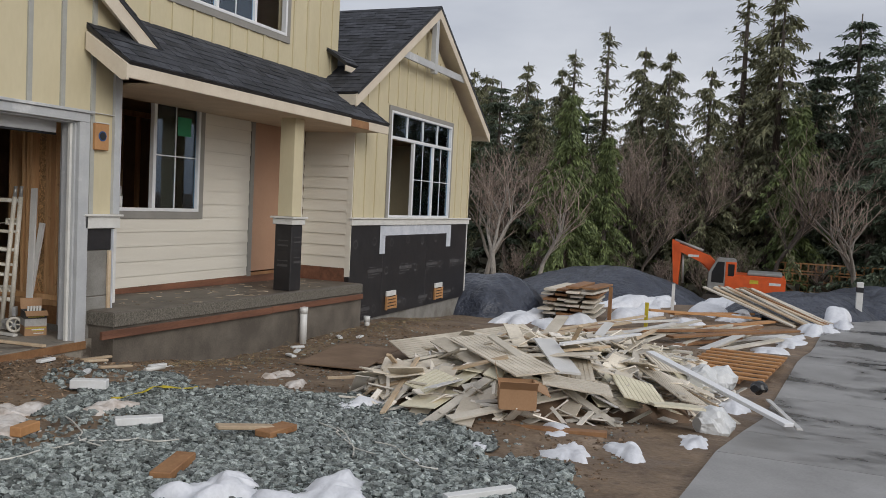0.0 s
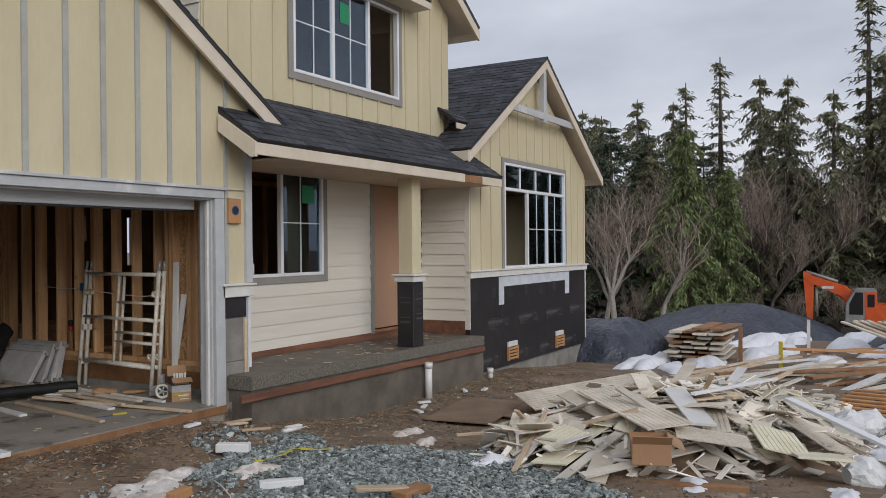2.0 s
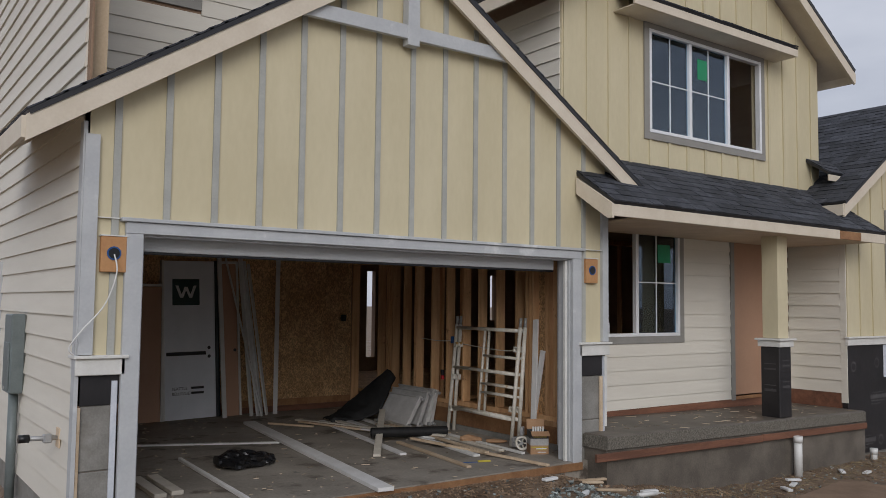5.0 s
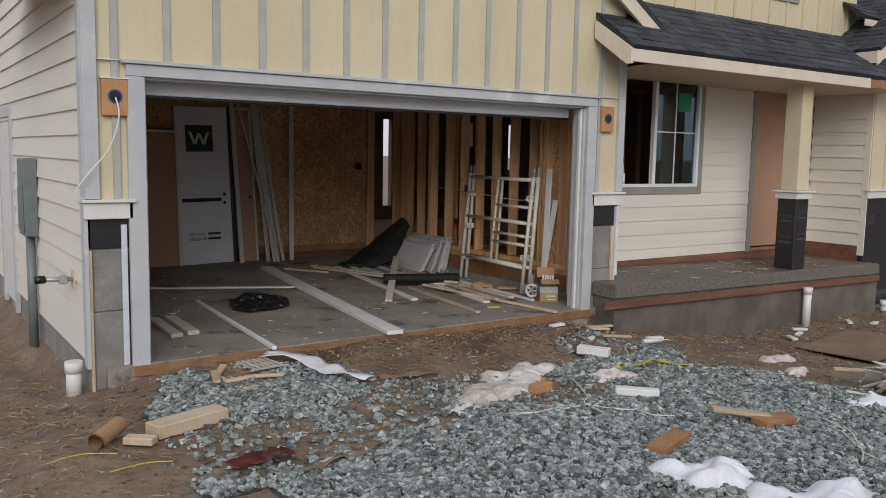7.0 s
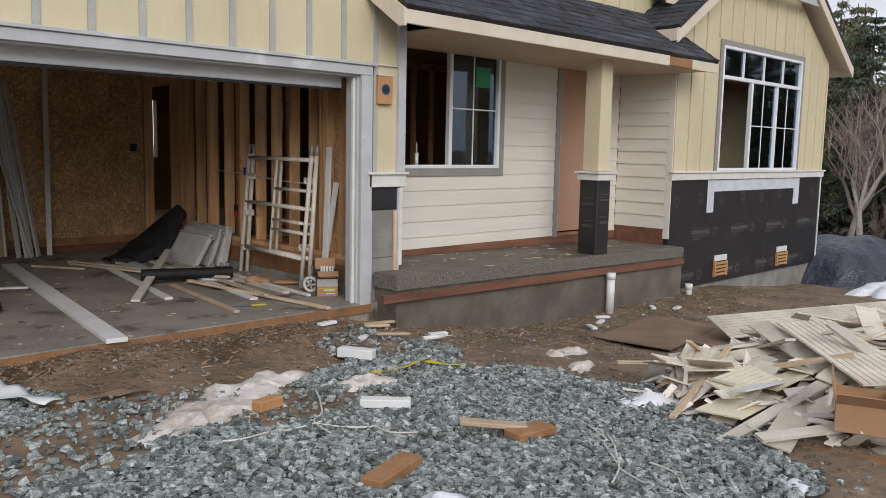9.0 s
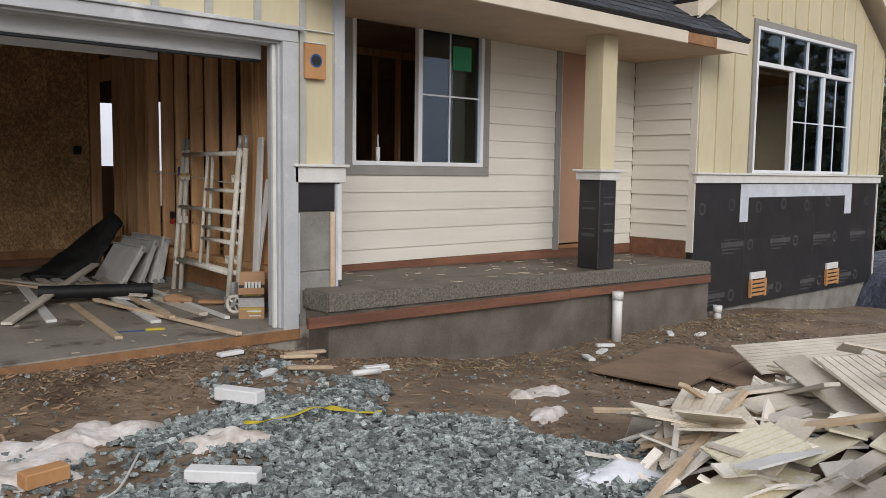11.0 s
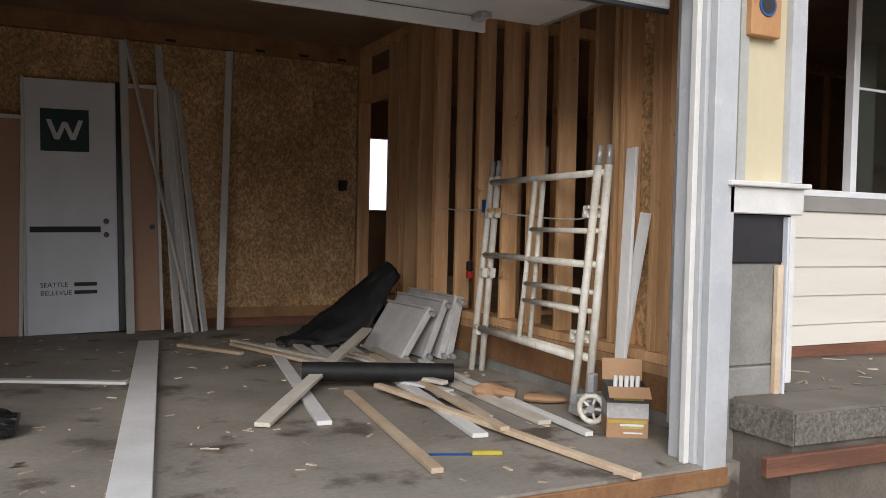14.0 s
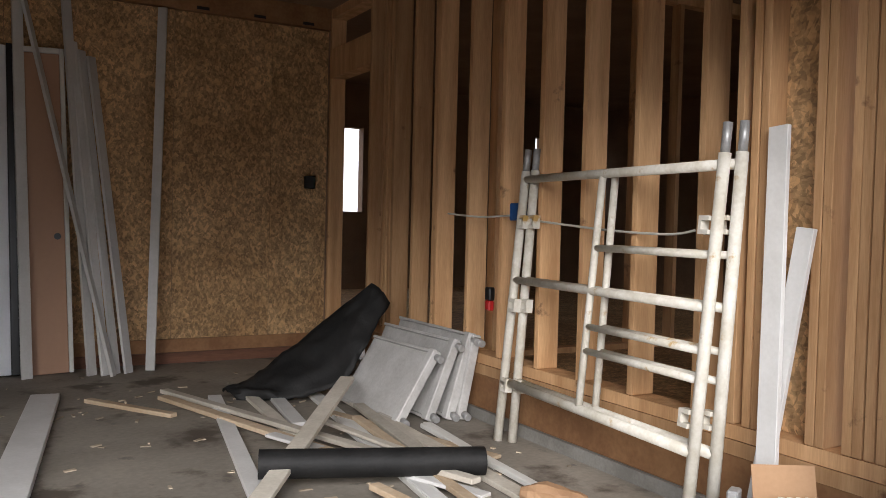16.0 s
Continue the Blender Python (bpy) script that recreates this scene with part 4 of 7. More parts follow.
# ---- garage door rolled up ----
DOORPANEL = mat("white_steel_door_panel", (0.76, 0.77, 0.77), 0.4, (0.68, 0.69, 0.70), 3, 0.05, vary=0.05)
gd = empty("garage_door", 0, 0, 0, label="white sectional garage door rolled up under the ceiling", category="garage door")
for i in range(2):
    y0 = 0.34 + i * 0.56
    part("section", box_bm(0.18, 4.98, y0, y0 + 0.545, 2.36, 2.405, bevel=0.006), DOORPANEL, gd)
    part("stiffener", box_bm(0.2, 4.96, y0 + 0.25, y0 + 0.29, 2.406, 2.45, bevel=0.004), STEEL, gd)
part("bottom_section", box_bm(0.17, 4.99, 0.262, 0.302, 2.202, 2.40, bevel=0.008), DOORPANEL, gd)
part("bottom_seal", box_bm(0.17, 4.99, 0.266, 0.298, 2.178, 2.2015, bevel=0.004), BLACK_PLASTIC, gd, "black rubber seal")
part("top_strut", box_bm(0.4, 4.6, 1.43, 1.46, 2.27, 2.355, bevel=0.004), DOORPANEL, gd)
for x in (0.42, 2.5, 4.5):
    part("hinge", box_bm(x, x + 0.07, 1.30, 1.429, 2.325, 2.357, bevel=0.004), STEEL, gd)
for x in (0.1, 5.03):
    part("track", box_bm(x, x + 0.04, 0.252, 1.5, 2.38, 2.44, bevel=0.004), STEEL, gd)
    part("track", box_bm(x, x + 0.04, 0.21, 0.25, 0.15, 2.38, bevel=0.004), STEEL, gd)
    part("hanger", box_bm(x, x + 0.03, 1.42, 1.45, 2.445, CEIL - 0.001), STEEL, gd)
bm = bmesh.new()
tube(bm, (0.16, 0.26, 2.5), (5.0, 0.26, 2.5), 0.03)
part("spring_shaft", bm, STEEL, gd)

# ---- things along the garage back wall ----
FILM = mat("white_door_film", (0.76, 0.78, 0.81), 0.4, (0.68, 0.70, 0.73), 3, 0.1)
GREENPRINT = mat("dark_green_print", (0.012, 0.045, 0.042), 0.5, bump=0)
INK = mat("black_print", (0.02, 0.02, 0.022), 0.6, bump=0)
PALEPRINT = mat("white_print", (0.7, 0.72, 0.72), 0.5, bump=0)


def lettering(words, size, material, parent):
    cu = bpy.data.curves.new("lettering", "FONT")
    cu.body, cu.size, cu.extrude = words, size, 0.0008
    cu.materials.append(material)
    tmp = bpy.data.objects.new("lettering", cu)
    me = bpy.data.meshes.new_from_object(tmp)
    bpy.data.objects.remove(tmp)
    ob = new("lettering", me)
    ob.parent = parent
    return ob


def leaning(name, x, y, rx, ry, label, category, group=""):
    ob = new(name)
    ob.matrix_world = pose(x, y, 0.003, rx, ry, 0)
    return tagged(ob, label, category, group)


d = leaning("wrapped_door", 2.145, BACK - 0.22, -3.5, -1.2, "white film wrapped door leaning on the garage back wall", "door")
part("leaf", box_bm(0, 0.79, 0.0, 0.045, 0, 2.40, bevel=0.003), FILM, d)
part("jamb", box_bm(-0.03, -0.0005, -0.02, 0.1, 0, 2.41, bevel=0.003), WHITE, d)
part("jamb", box_bm(0.7905, 0.85, -0.02, 0.1, 0, 2.41, bevel=0.003), BLACK_PLASTIC, d, "dark weather strip")
logo = part("logo", box_bm(0.13, 0.55, -0.003, -0.001, 1.72, 2.12), GREENPRINT, d, "dark green square mark")
bm = bmesh.new()
for a, b in (((0.2, 2.02), (0.27, 1.83)), ((0.27, 1.83), (0.34, 2.0)), ((0.34, 2.0), (0.41, 1.83)), ((0.41, 1.83), (0.48, 2.02))):
    v = [bm.verts.new((a[0] - 0.022, -0.0042, a[1])), bm.verts.new((a[0] + 0.022, -0.0042, a[1])), bm.verts.new((b[0] + 0.022, -0.0042, b[1])), bm.verts.new((b[0] - 0.022, -0.0042, b[1]))]
    bm.faces.new(v)
part("mark", bm, PALEPRINT, logo)
part("printed_line", box_bm(0.03, 0.64, -0.003, -0.001, 0.955, 1.01), INK, d, "dark printed line")
for i, wd in enumerate(("SEATTLE", "BELLEVUE")):
    lettering(wd, 0.062, INK, d).matrix_local = pose(0.11, -0.002, 0.44 - i * 0.075, 90, 0, 0)
    part("printed_line", box_bm(0.40, 0.60, -0.003, -0.001, 0.445 - i * 0.075, 0.48 - i * 0.075), INK, d)
for zz in (0.93, 1.06):
    bm = bmesh.new()
    tube(bm, (0.69, -0.004, zz), (0.69, 0.0, zz), 0.026, n=14)
    part("bore_hole", bm, BLACK_PLASTIC, d)

d = leaning("interior_door", 1.28, BACK - 0.24, -3.5, 0, "tan flush door in a white casing leaning on the back wall", "door")
part("leaf", box_bm(0.03, 0.79, 0.0, 0.035, 0, 2.0, bevel=0.003), DOORSKIN, d)
part("casing", box_bm(0.79, 0.825, -0.02, 0.06, 0, 2.04, bevel=0.003), WHITE, d)
part("casing", box_bm(-0.01, 0.025, -0.02, 0.06, 0, 2.04, bevel=0.003), WHITE, d)
part("casing", box_bm(0.026, 0.789, -0.02, 0.06, 2.003, 2.04, bevel=0.003), WHITE, d)
d = leaning("interior_door", 3.07, BACK - 0.2, -3, -2, "narrow tan flush door in a white casing", "door")
part("leaf", box_bm(0.0, 0.25, 0.0, 0.035, 0, 2.38, bevel=0.003), DOORSKIN, d)
part("casing", box_bm(0.2505, 0.282, -0.02, 0.06, 0, 2.42, bevel=0.003), WHITE, d)
part("casing", box_bm(0.0, 0.25, -0.02, 0.06, 2.382, 2.42, bevel=0.003), WHITE, d)
bm = bmesh.new()
tube(bm, (0.2, -0.006, 1.02), (0.2, 0.0, 1.02), 0.025, n=12)
part("bore_hole", bm, BLACK_PLASTIC, d)

# x at the foot, x at the top, height, distance from the wall, width
TRIMS = ((3.03, 2.95, 2.84, 0.32, 0.075), (3.60, 2.98, 2.85, 0.42, 0.06), (3.46, 3.28, 2.83, 0.34, 0.075), (3.55, 3.33, 2.5, 0.38, 0.07),
         (3.63, 3.39, 2.44, 0.34, 0.07), (3.72, 3.46, 2.40, 0.33, 0.08), (3.885, 3.985, 2.85, 0.28, 0.07))
for xf, xt, h, off, w in TRIMS:
    a, b = Vector((xf, BACK - off, 0.002)), Vector((xt, BACK - 0.05, h))
    ln = (b - a).length
    q = (b - a).to_track_quat("Z", "Y").to_matrix().to_4x4()
    o = link("trim_board", box_bm(-w / 2, w / 2, -0.012, 0.012, 0, ln, bevel=0.002), GREYTRIM)
    o.matrix_world = Matrix.Translation(a) @ q
    tagged(o, "long white primed trim board leaning on the wall", "trim board", "trim boards leaning on the back wall")
outlet = link("outlet_box", box_bm(5.2, 5.29, BACK - 0.05, BACK - 0.0005, 1.47, 1.58, bevel=0.006), BLACK_PLASTIC)
tagged(outlet, "black outlet box on the strand board", "outlet box")

# ---- scaffold frames against the stud wall ----


def scaffold_frame():
    f = empty("scaffold", label="rusty white painted scaffold end frame leaning on the studs", category="scaffold frame", group="scaffold frames")
    W2, H, r = 1.52, 1.60, 0.025

    def bar(name, a, b, rad=r, m=ALU, label=""):
        bm = bmesh.new()
        tube(bm, a, b, rad, n=12)
        return part(name, bm, m, f, label)
    for x in (0.0, W2):
        p = bar("post", (x, 0, 0), (x, 0, H - 0.1))
        bm = bmesh.new()
        tube(bm, (x, 0, H - 0.1), (x, 0, H + 0.02), 0.019, n=12)
        part("coupling_pin", bm, STEEL, p, "bare steel pin")
        for zz in ((0.28, 0.72, 1.18) if x == 0 else (0.42, 1.18)):
            bm = bmesh.new()
            s = 1 if x == 0 else -1
            box(bm, x + s * 0.02, x + s * 0.075, -0.03, 0.012, zz, zz + 0.018)
            box(bm, x + s * 0.02, x + s * 0.075, -0.03, 0.012, zz + 0.055, zz + 0.073)
            box(bm, x + s * 0.06, x + s * 0.075, -0.03, 0.012, zz + 0.018, zz + 0.055)
            part("lock_bracket", bm, ALU, p)
    bar("top_bar", (0, 0, 1.455), (W2, 0, 1.455), 0.022)
    bar("bottom_bar", (0, 0, 0.33), (W2, 0, 0.33), 0.025)
    bar("middle_bar", (0, 0, 0.895), (W2, 0, 0.895), 0.02)
    bar("ladder_post", (0.73, 0, 0.33), (0.73, 0, 1.455), 0.018)
    for zz in (0.61, 0.725, 1.10):
        bar("rung", (0.73, 0, zz), (W2, 0, zz), 0.016)
    return f


sf = scaffold_frame()
base = Matrix(((0.0, 1.0, 0, 0), (-1.0, 0.0, 0, 0), (0, 0, 1, 0), (0, 0, 0, 1)))
lean = Matrix.Rotation(radians(5.2), 4, "Y")
sf.matrix_world = Matrix.Translation((5.235, 2.67, 0.0)) @ Matrix.Rotation(radians(-4.8), 4, "Z") @ lean @ base
copy_thing(sf, Matrix.Translation((5.29, 2.61, 0.0)) @ Matrix.Rotation(radians(-4.4), 4, "Z") @ Matrix.Rotation(radians(3.9), 4, "Y") @ base)

for yb, yt, xt, h, w, g in ((0.905, 1.02, 5.40, 1.60, 0.088, 0.15), (0.985, 0.885, 5.40, 1.21, 0.078, 0.13)):
    a, b = Vector((5.40 - g, yb, 0.02)), Vector((xt, yt, h))
    o = link("trim_board", box_bm(-w / 2, w / 2, -0.011, 0.011, 0, (b - a).length, bevel=0.002), GREYTRIM)
    z_ax = (b - a).normalized()
    x_ax = Vector((0, -1, 0))
    y_ax = z_ax.cross(x_ax).normalized()
    x_ax = y_ax.cross(z_ax)
    o.matrix_world = Matrix.Translation(a) @ Matrix((x_ax, y_ax, z_ax)).transposed().to_4x4()
    tagged(o, "grey white trim offcut leaning on the studs", "trim board")

# scaffold decks, felt, rolls
def deck(xf, y0, y1, run, rise, roll):
    """A deck panel on its long edge, leaning towards the stud wall; its front end lies at y0."""
    dk = empty("scaffold_deck", label="weathered aluminium scaffold deck leaning on the stud wall", category="scaffold deck", group="scaffold decks")
    h, n = math.hypot(run, rise), y1 - y0
    part("plate", box_bm(0.03, n, -0.004, 0.004, 0.02, h - 0.02, bevel=0.0015), PLANK_ALU, dk)
    part("side_rail", box_bm(0.0, n, -0.02, 0.02, h - 0.019, h, bevel=0.004), PLANK_ALU, dk)
    part("side_rail", box_bm(0.0, n, -0.02, 0.02, 0.0, 0.019, bevel=0.004), PLANK_ALU, dk)
    part("end_rail", box_bm(-0.03, 0.0295, -0.03, 0.03, -0.005, h + 0.005, bevel=0.006), PLANK_ALU, dk)
    for zz in (0.03, h - 0.03):
        bm = bmesh.new()
        tube(bm, (-0.03, -0.012, zz), (-0.085, -0.012, zz - 0.012), 0.022)
        part("hook", bm, STEEL, dk)
    for zz in (h * 0.36, h * 0.62):
        bm = bmesh.new()
        tube(bm, (0.0, -0.0305, zz), (0.0, -0.033, zz), 0.012, n=10)
        part("bolt_hole", bm, BLACK_PLASTIC, dk)
    up = Vector((run, 0, rise)).normalized()
    along = Vector((0, 1, 0))
    m = Matrix((along, up.cross(along), up)).transposed().to_4x4()
    dk.matrix_world = Matrix.Translation((xf, y0, 0.012)) @ Matrix.Rotation(radians(roll), 4, "Z") @ m


deck(4.865, 3.19, 3.93, 0.26, 0.41, 4)
deck(5.08, 3.21, 4.12, 0.19, 0.47, 2)
deck(5.21, 3.19, 4.14, 0.15, 0.51, 0)
deck(5.28, 3.17, 4.16, 0.10, 0.50, 0)


def lumpy(name, a, b, r0, r1, material, label, category, seed, flat=0.5, n=18, m=14):
    """A crumpled soft thing along a line from a to b."""
    a, b = Vector(a), Vector(b)
    q = (b - a).to_track_quat("Z", "Y")
    bm = bmesh.new()
    rings = []
    for i in range(m + 1):
        t = i / m
        c = a.lerp(b, t)
        r = (r0 + (r1 - r0) * t) * (math.sin(math.pi * min(max(t, 0.04), 0.96)) ** 0.35)
        ring = []
        for j in range(n):
            an = 2 * math.pi * j / n
            p = Vector((math.cos(an) * r, math.sin(an) * r, 0))
            w = c + q @ p
            k = 1 + 0.45 * noise.noise(w * 6 + Vector((seed, 0, 0))) + 0.3 * noise.noise(w * 15 + Vector((0, seed, 0)))
            w = c + (q @ p) * k
            w.z = c.z + (w.z - c.z) * flat
            ring.append(bm.verts.new(w))
        rings.append(ring)
    for i in range(m):
        for j in range(n):
            bm.faces.new((rings[i][j], rings[i][(j + 1) % n], rings[i + 1][(j + 1) % n], rings[i + 1][j]))
    bm.faces.new(rings[0][::-1])
    bm.faces.new(rings[-1])
    return tagged(link(name, bm, material), label, category)


def draped_felt():
    """A stiff folded sheet from the floor up over the decks, its free edge hanging forward."""
    spine = [Vector(p) for p in ((4.16, 4.42, 0.03), (4.36, 4.36, 0.13), (4.60, 4.28, 0.33), (4.83, 4.18, 0.54), (5.09, 4.08, 0.77))]
    hem = [Vector(p) for p in ((4.2, 4.2, 0.015), (4.48, 4.02, 0.02), (4.80, 3.84, 0.13), (4.93, 3.84, 0.34), (5.19, 3.98, 0.64))]

    def along(pts, t):
        k = min(int(t * 4), 3)
        return pts[k].lerp(pts[k + 1], t * 4 - k)
    bm = bmesh.new()
    rows = []
    for i in range(33):
        t = i / 32
        a, b = along(spine, t), along(hem, t)
        row = []
        for j in range(13):
            u = j / 12
            p = a.lerp(b, u)
            lift = 0.035 * math.sin(math.pi * u) + 0.05 * noise.noise((t * 8, u * 3.5, 3)) * (1.1 - t) + 0.02 * noise.noise((t * 20, u * 8, 1))
            if j == 12:
                p = p + Vector((0.02 * noise.noise((t * 14, 5, 0)), 0.03 * noise.noise((t * 17, 8, 0)), 0))
            row.append(bm.verts.new(p + Vector((-0.3, -0.5, 0.8)) * lift))
        rows.append(row)
    for r0, r1 in zip(rows, rows[1:]):
        for j in range(12):
            bm.faces.new((r0[j], r0[j + 1], r1[j + 1], r1[j])).smooth = True
    o = link("felt_sheet", bm, DARK_FELT)
    sol = o.modifiers.new("thickness", "SOLIDIFY")
    sol.thickness = 0.012
    tagged(o, "folded black roofing felt draped over the scaffold decks", "felt")


draped_felt()
lumpy("plastic_bag", (1.5, 1.78, 0.09), (2.12, 1.72, 0.07), 0.25, 0.2, BLACK_PLASTIC, "black plastic sack lying flat on the garage floor", "plastic bag", 8, 0.45, 26, 22)
roll = empty("felt_roll", label="black roll of felt lying across loose boards", category="felt roll")
bm = bmesh.new()
tube(bm, (3.80, 2.40, 0.115), (4.76, 2.06, 0.105), 0.065, n=20, caps=False)
tube(bm, (3.80, 2.40, 0.115), (4.76, 2.06, 0.105), 0.05, n=20, caps=False)
part("sheet", bm, DARK_FELT, roll)
bm = bmesh.new()
tube(bm, (3.83, 2.39, 0.115), (4.73, 2.07, 0.105), 0.049, n=16)
part("core", bm, BLACK_PLASTIC, roll)


def board(name, a, b, w, t, material, label, category="board", group="", tilt=0.0, parent=None):
    """A straight board from a to b, lying flat at its own height."""
    a, b = Vector(a), Vector(b)
    z_ax = (b - a).normalized()
    x_ax = Vector((0, 0, 1)).cross(z_ax).normalized()
    y_ax = z_ax.cross(x_ax)
    o = link(name, box_bm(-w / 2, w / 2, -t / 2, t / 2, 0, (b - a).length, bevel=min(0.003, t / 5)), material)
    o.matrix_world = Matrix.Translation(a) @ Matrix((x_ax, y_ax, z_ax)).transposed().to_4x4() @ Matrix.Rotation(radians(tilt), 4, "Z")
    return tagged(o, label, category, group)


GB = "loose boards on the garage floor"
board("plank", (3.10, 4.69, 0.021), (2.45, -0.11, 0.021), 0.17, 0.04, GREYTRIM, "long wide grey white plank lying on the slab", "plank")
board("trim_board", (1.0, 3.72, 0.012), (2.76, 2.92, 0.012), 0.07, 0.02, GREYTRIM, "white trim strip lying on the slab", "trim board", GB)
for a, b, w, m in (((3.29, 1.43, 0.02), (4.74, 3.64, 0.21), 0.09, DIRTYTRIM), ((3.62, 1.37, 0.015), (4.08, 4.30, 0.018), 0.085, GREYTRIM), ((3.81, 0.35, 0.015), (4.02, 2.1, 0.018), 0.06, LUMBER),
                   ((4.29, 0.82, 0.016), (4.72, 4.25, 0.018), 0.09, WHITE), ((4.42, 0.79, 0.045), (4.66, 3.3, 0.045), 0.055, LUMBER), ((4.77, 0.94, 0.016), (4.86, 4.0, 0.018), 0.085, DIRTYTRIM),
                   ((4.84, 0.62, 0.02), (4.98, 3.06, 0.022), 0.05, WHITE), ((4.60, -0.06, 0.014), (4.22, 2.1, 0.05), 0.055, LUMBER), ((3.77, 4.41, 0.02), (4.36, 2.3, 0.05), 0.07, LUMBER),
                   ((3.82, 4.62, 0.018), (4.62, 1.9, 0.075), 0.06, DIRTYTRIM), ((4.30, 4.25, 0.016), (4.23, 3.15, 0.016), 0.08, DIRTYTRIM), ((4.45, 4.2, 0.016), (4.34, 3.38, 0.016), 0.09, GREYTRIM),
                   ((3.33, 4.52, 0.014), (3.74, 3.9, 0.014), 0.055, LUMBER), ((4.52, 1.15, 0.016), (4.80, 3.6, 0.045), 0.07, DIRTYTRIM), ((4.36, 1.3, 0.018), (4.55, 3.2, 0.03), 0.06, GREYTRIM), ((4.93, 2.2, 0.016), (5.02, 3.1, 0.016), 0.05, WHITE)):
    board("loose_board", a, b, w, 0.026, m, "loose pale trim or lumber offcut on the slab", "board", GB)
board("pole", (1.33, 2.45, 0.02), (1.19, -0.12, 0.02), 0.04, 0.034, GREYTRIM, "dull metal pole lying across the slab edge", "pole")
for i in range(2):
    board("short_board", (0.62 + i * 0.17, 1.66, 0.022), (0.60 + i * 0.17, 0.78 + i * 0.04, 0.022), 0.11, 0.04, DIRTYTRIM, "short weathered board on the slab", "board", GB)

cart = empty("supply_box", 5.085, 0.64, 0.0, -30, label="open cardboard box with dark yellow print by the door jamb", category="cardboard box")
LABELDARK = mat("dark_printed_card", (0.07, 0.065, 0.06), 0.6, (0.05, 0.045, 0.04), 5, 0.02)
YELLOWPRINT = mat("yellow_print", (0.5, 0.40, 0.05), 0.6, bump=0)
CARTONWHITE = mat("pale_printed_card", (0.50, 0.49, 0.47), 0.6, (0.34, 0.33, 0.32), 6, 0.02)
for z0, z1, m, lb in ((0.0045, 0.105, CARDBOARD, "brown lower band"), (0.1055, 0.185, CARTONWHITE, "pale grey middle band"), (0.1855, 0.27, LABELDARK, "dark printed upper band")):
    for a in ((-0.11, 0.11, -0.11, -0.106), (-0.11, 0.11, 0.106, 0.11), (-0.11, -0.106, -0.1055, 0.1055), (0.106, 0.11, -0.1055, 0.1055)):
        part("side", box_bm(*a, z0, z1), m, cart, lb)
part("bottom", box_bm(-0.11, 0.11, -0.11, 0.11, 0.0, 0.004), CARDBOARD, cart)
for x0, x1, z0, z1, m in ((-0.075, 0.085, 0.2, 0.212, YELLOWPRINT), (-0.075, 0.085, 0.212, 0.238, INK), (-0.1, 0.1, 0.078, 0.092, YELLOWPRINT), (-0.03, 0.08, 0.05, 0.06, YELLOWPRINT), (-0.04, 0.085, 0.062, 0.074, PALEPRINT), (-0.02, 0.08, 0.022, 0.03, PALEPRINT)):
    part("print_band", box_bm(x0, x1, -0.1125, -0.1105, z0, z1), m, cart)
part("flap", box_bm(-0.11, 0.11, 0.0, 0.004, 0, 0.12, m=Matrix.Translation((0, 0.11, 0.27)) @ Matrix.Rotation(radians(-15), 4, "X")), CARDBOARD, cart, "plain brown flap")
part("flap", box_bm(-0.11, 0.11, 0.0, 0.004, 0, 0.09, m=Matrix.Translation((0, -0.11, 0.27)) @ Matrix.Rotation(radians(120), 4, "X")), CARDBOARD, cart, "plain brown flap")
for i in range(5):
    bm = bmesh.new()
    tube(bm, (-0.06 + i * 0.03, 0.0, 0.02), (-0.05 + i * 0.03, 0.02, 0.31), 0.012, n=8)
    part("tube", bm, PVC, cart)
caster = empty("caster_wheel", 5.03, 0.86, 0.09, -60, label="cream scaffold caster wheel with spokes standing by the frame", category="wheel")
bm = bmesh.new()
for k in range(24):
    a0, a1 = 2 * math.pi * k / 24, 2 * math.pi * (k + 1) / 24
    tube(bm, (0.075 * math.cos(a0), 0, 0.075 * math.sin(a0)), (0.075 * math.cos(a1), 0, 0.075 * math.sin(a1)), 0.017, n=8, caps=False)
part("tyre", bm, ALU, caster)
bm = bmesh.new()
tube(bm, (0, -0.025, 0), (0, 0.025, 0), 0.022, n=12)
part("hub", bm, STEEL, caster)
for k in range(5):
    bm = bmesh.new()
    a0 = 2 * math.pi * k / 5
    tube(bm, (0.02 * math.cos(a0), 0, 0.02 * math.sin(a0)), (0.062 * math.cos(a0), 0, 0.062 * math.sin(a0)), 0.009, n=6)
    part("spoke", bm, ALU, caster)
part("fork", box_bm(-0.02, 0.02, -0.035, 0.035, 0.094, 0.2, bevel=0.006), STEEL, caster)
for i in range(6):
    y = 0.95 + 0.035 * (i % 3)
    bm = bmesh.new()
    tube(bm, (5.02, y, 0.05 + 0.06 * (i // 3)), (5.36, y - 0.03 + 0.05 * (i % 2), 0.06 + 0.06 * (i // 3)), 0.028)
    tagged(link("clamp", bm, STEEL), "dull steel scaffold clamp in a small heap", "clamp", "scaffold clamps")
tagged(link("blue_box", box_bm(STX - 0.06, STX - 0.001, 2.70, 2.80, 1.22, 1.32, bevel=0.006), BLUEBOX), "blue plastic outlet box nailed to a stud", "outlet box")
WIRE = mat("white_cable_jacket", (0.68, 0.66, 0.6), 0.5, bump=0)
cable("cable", [(STX - 0.004, 2.85, 1.25), (STX - 0.01, 3.2, 1.24), (STX - 0.004, 3.6, 1.26)], 0.006, WIRE, "white cable stapled along the studs", "cable")
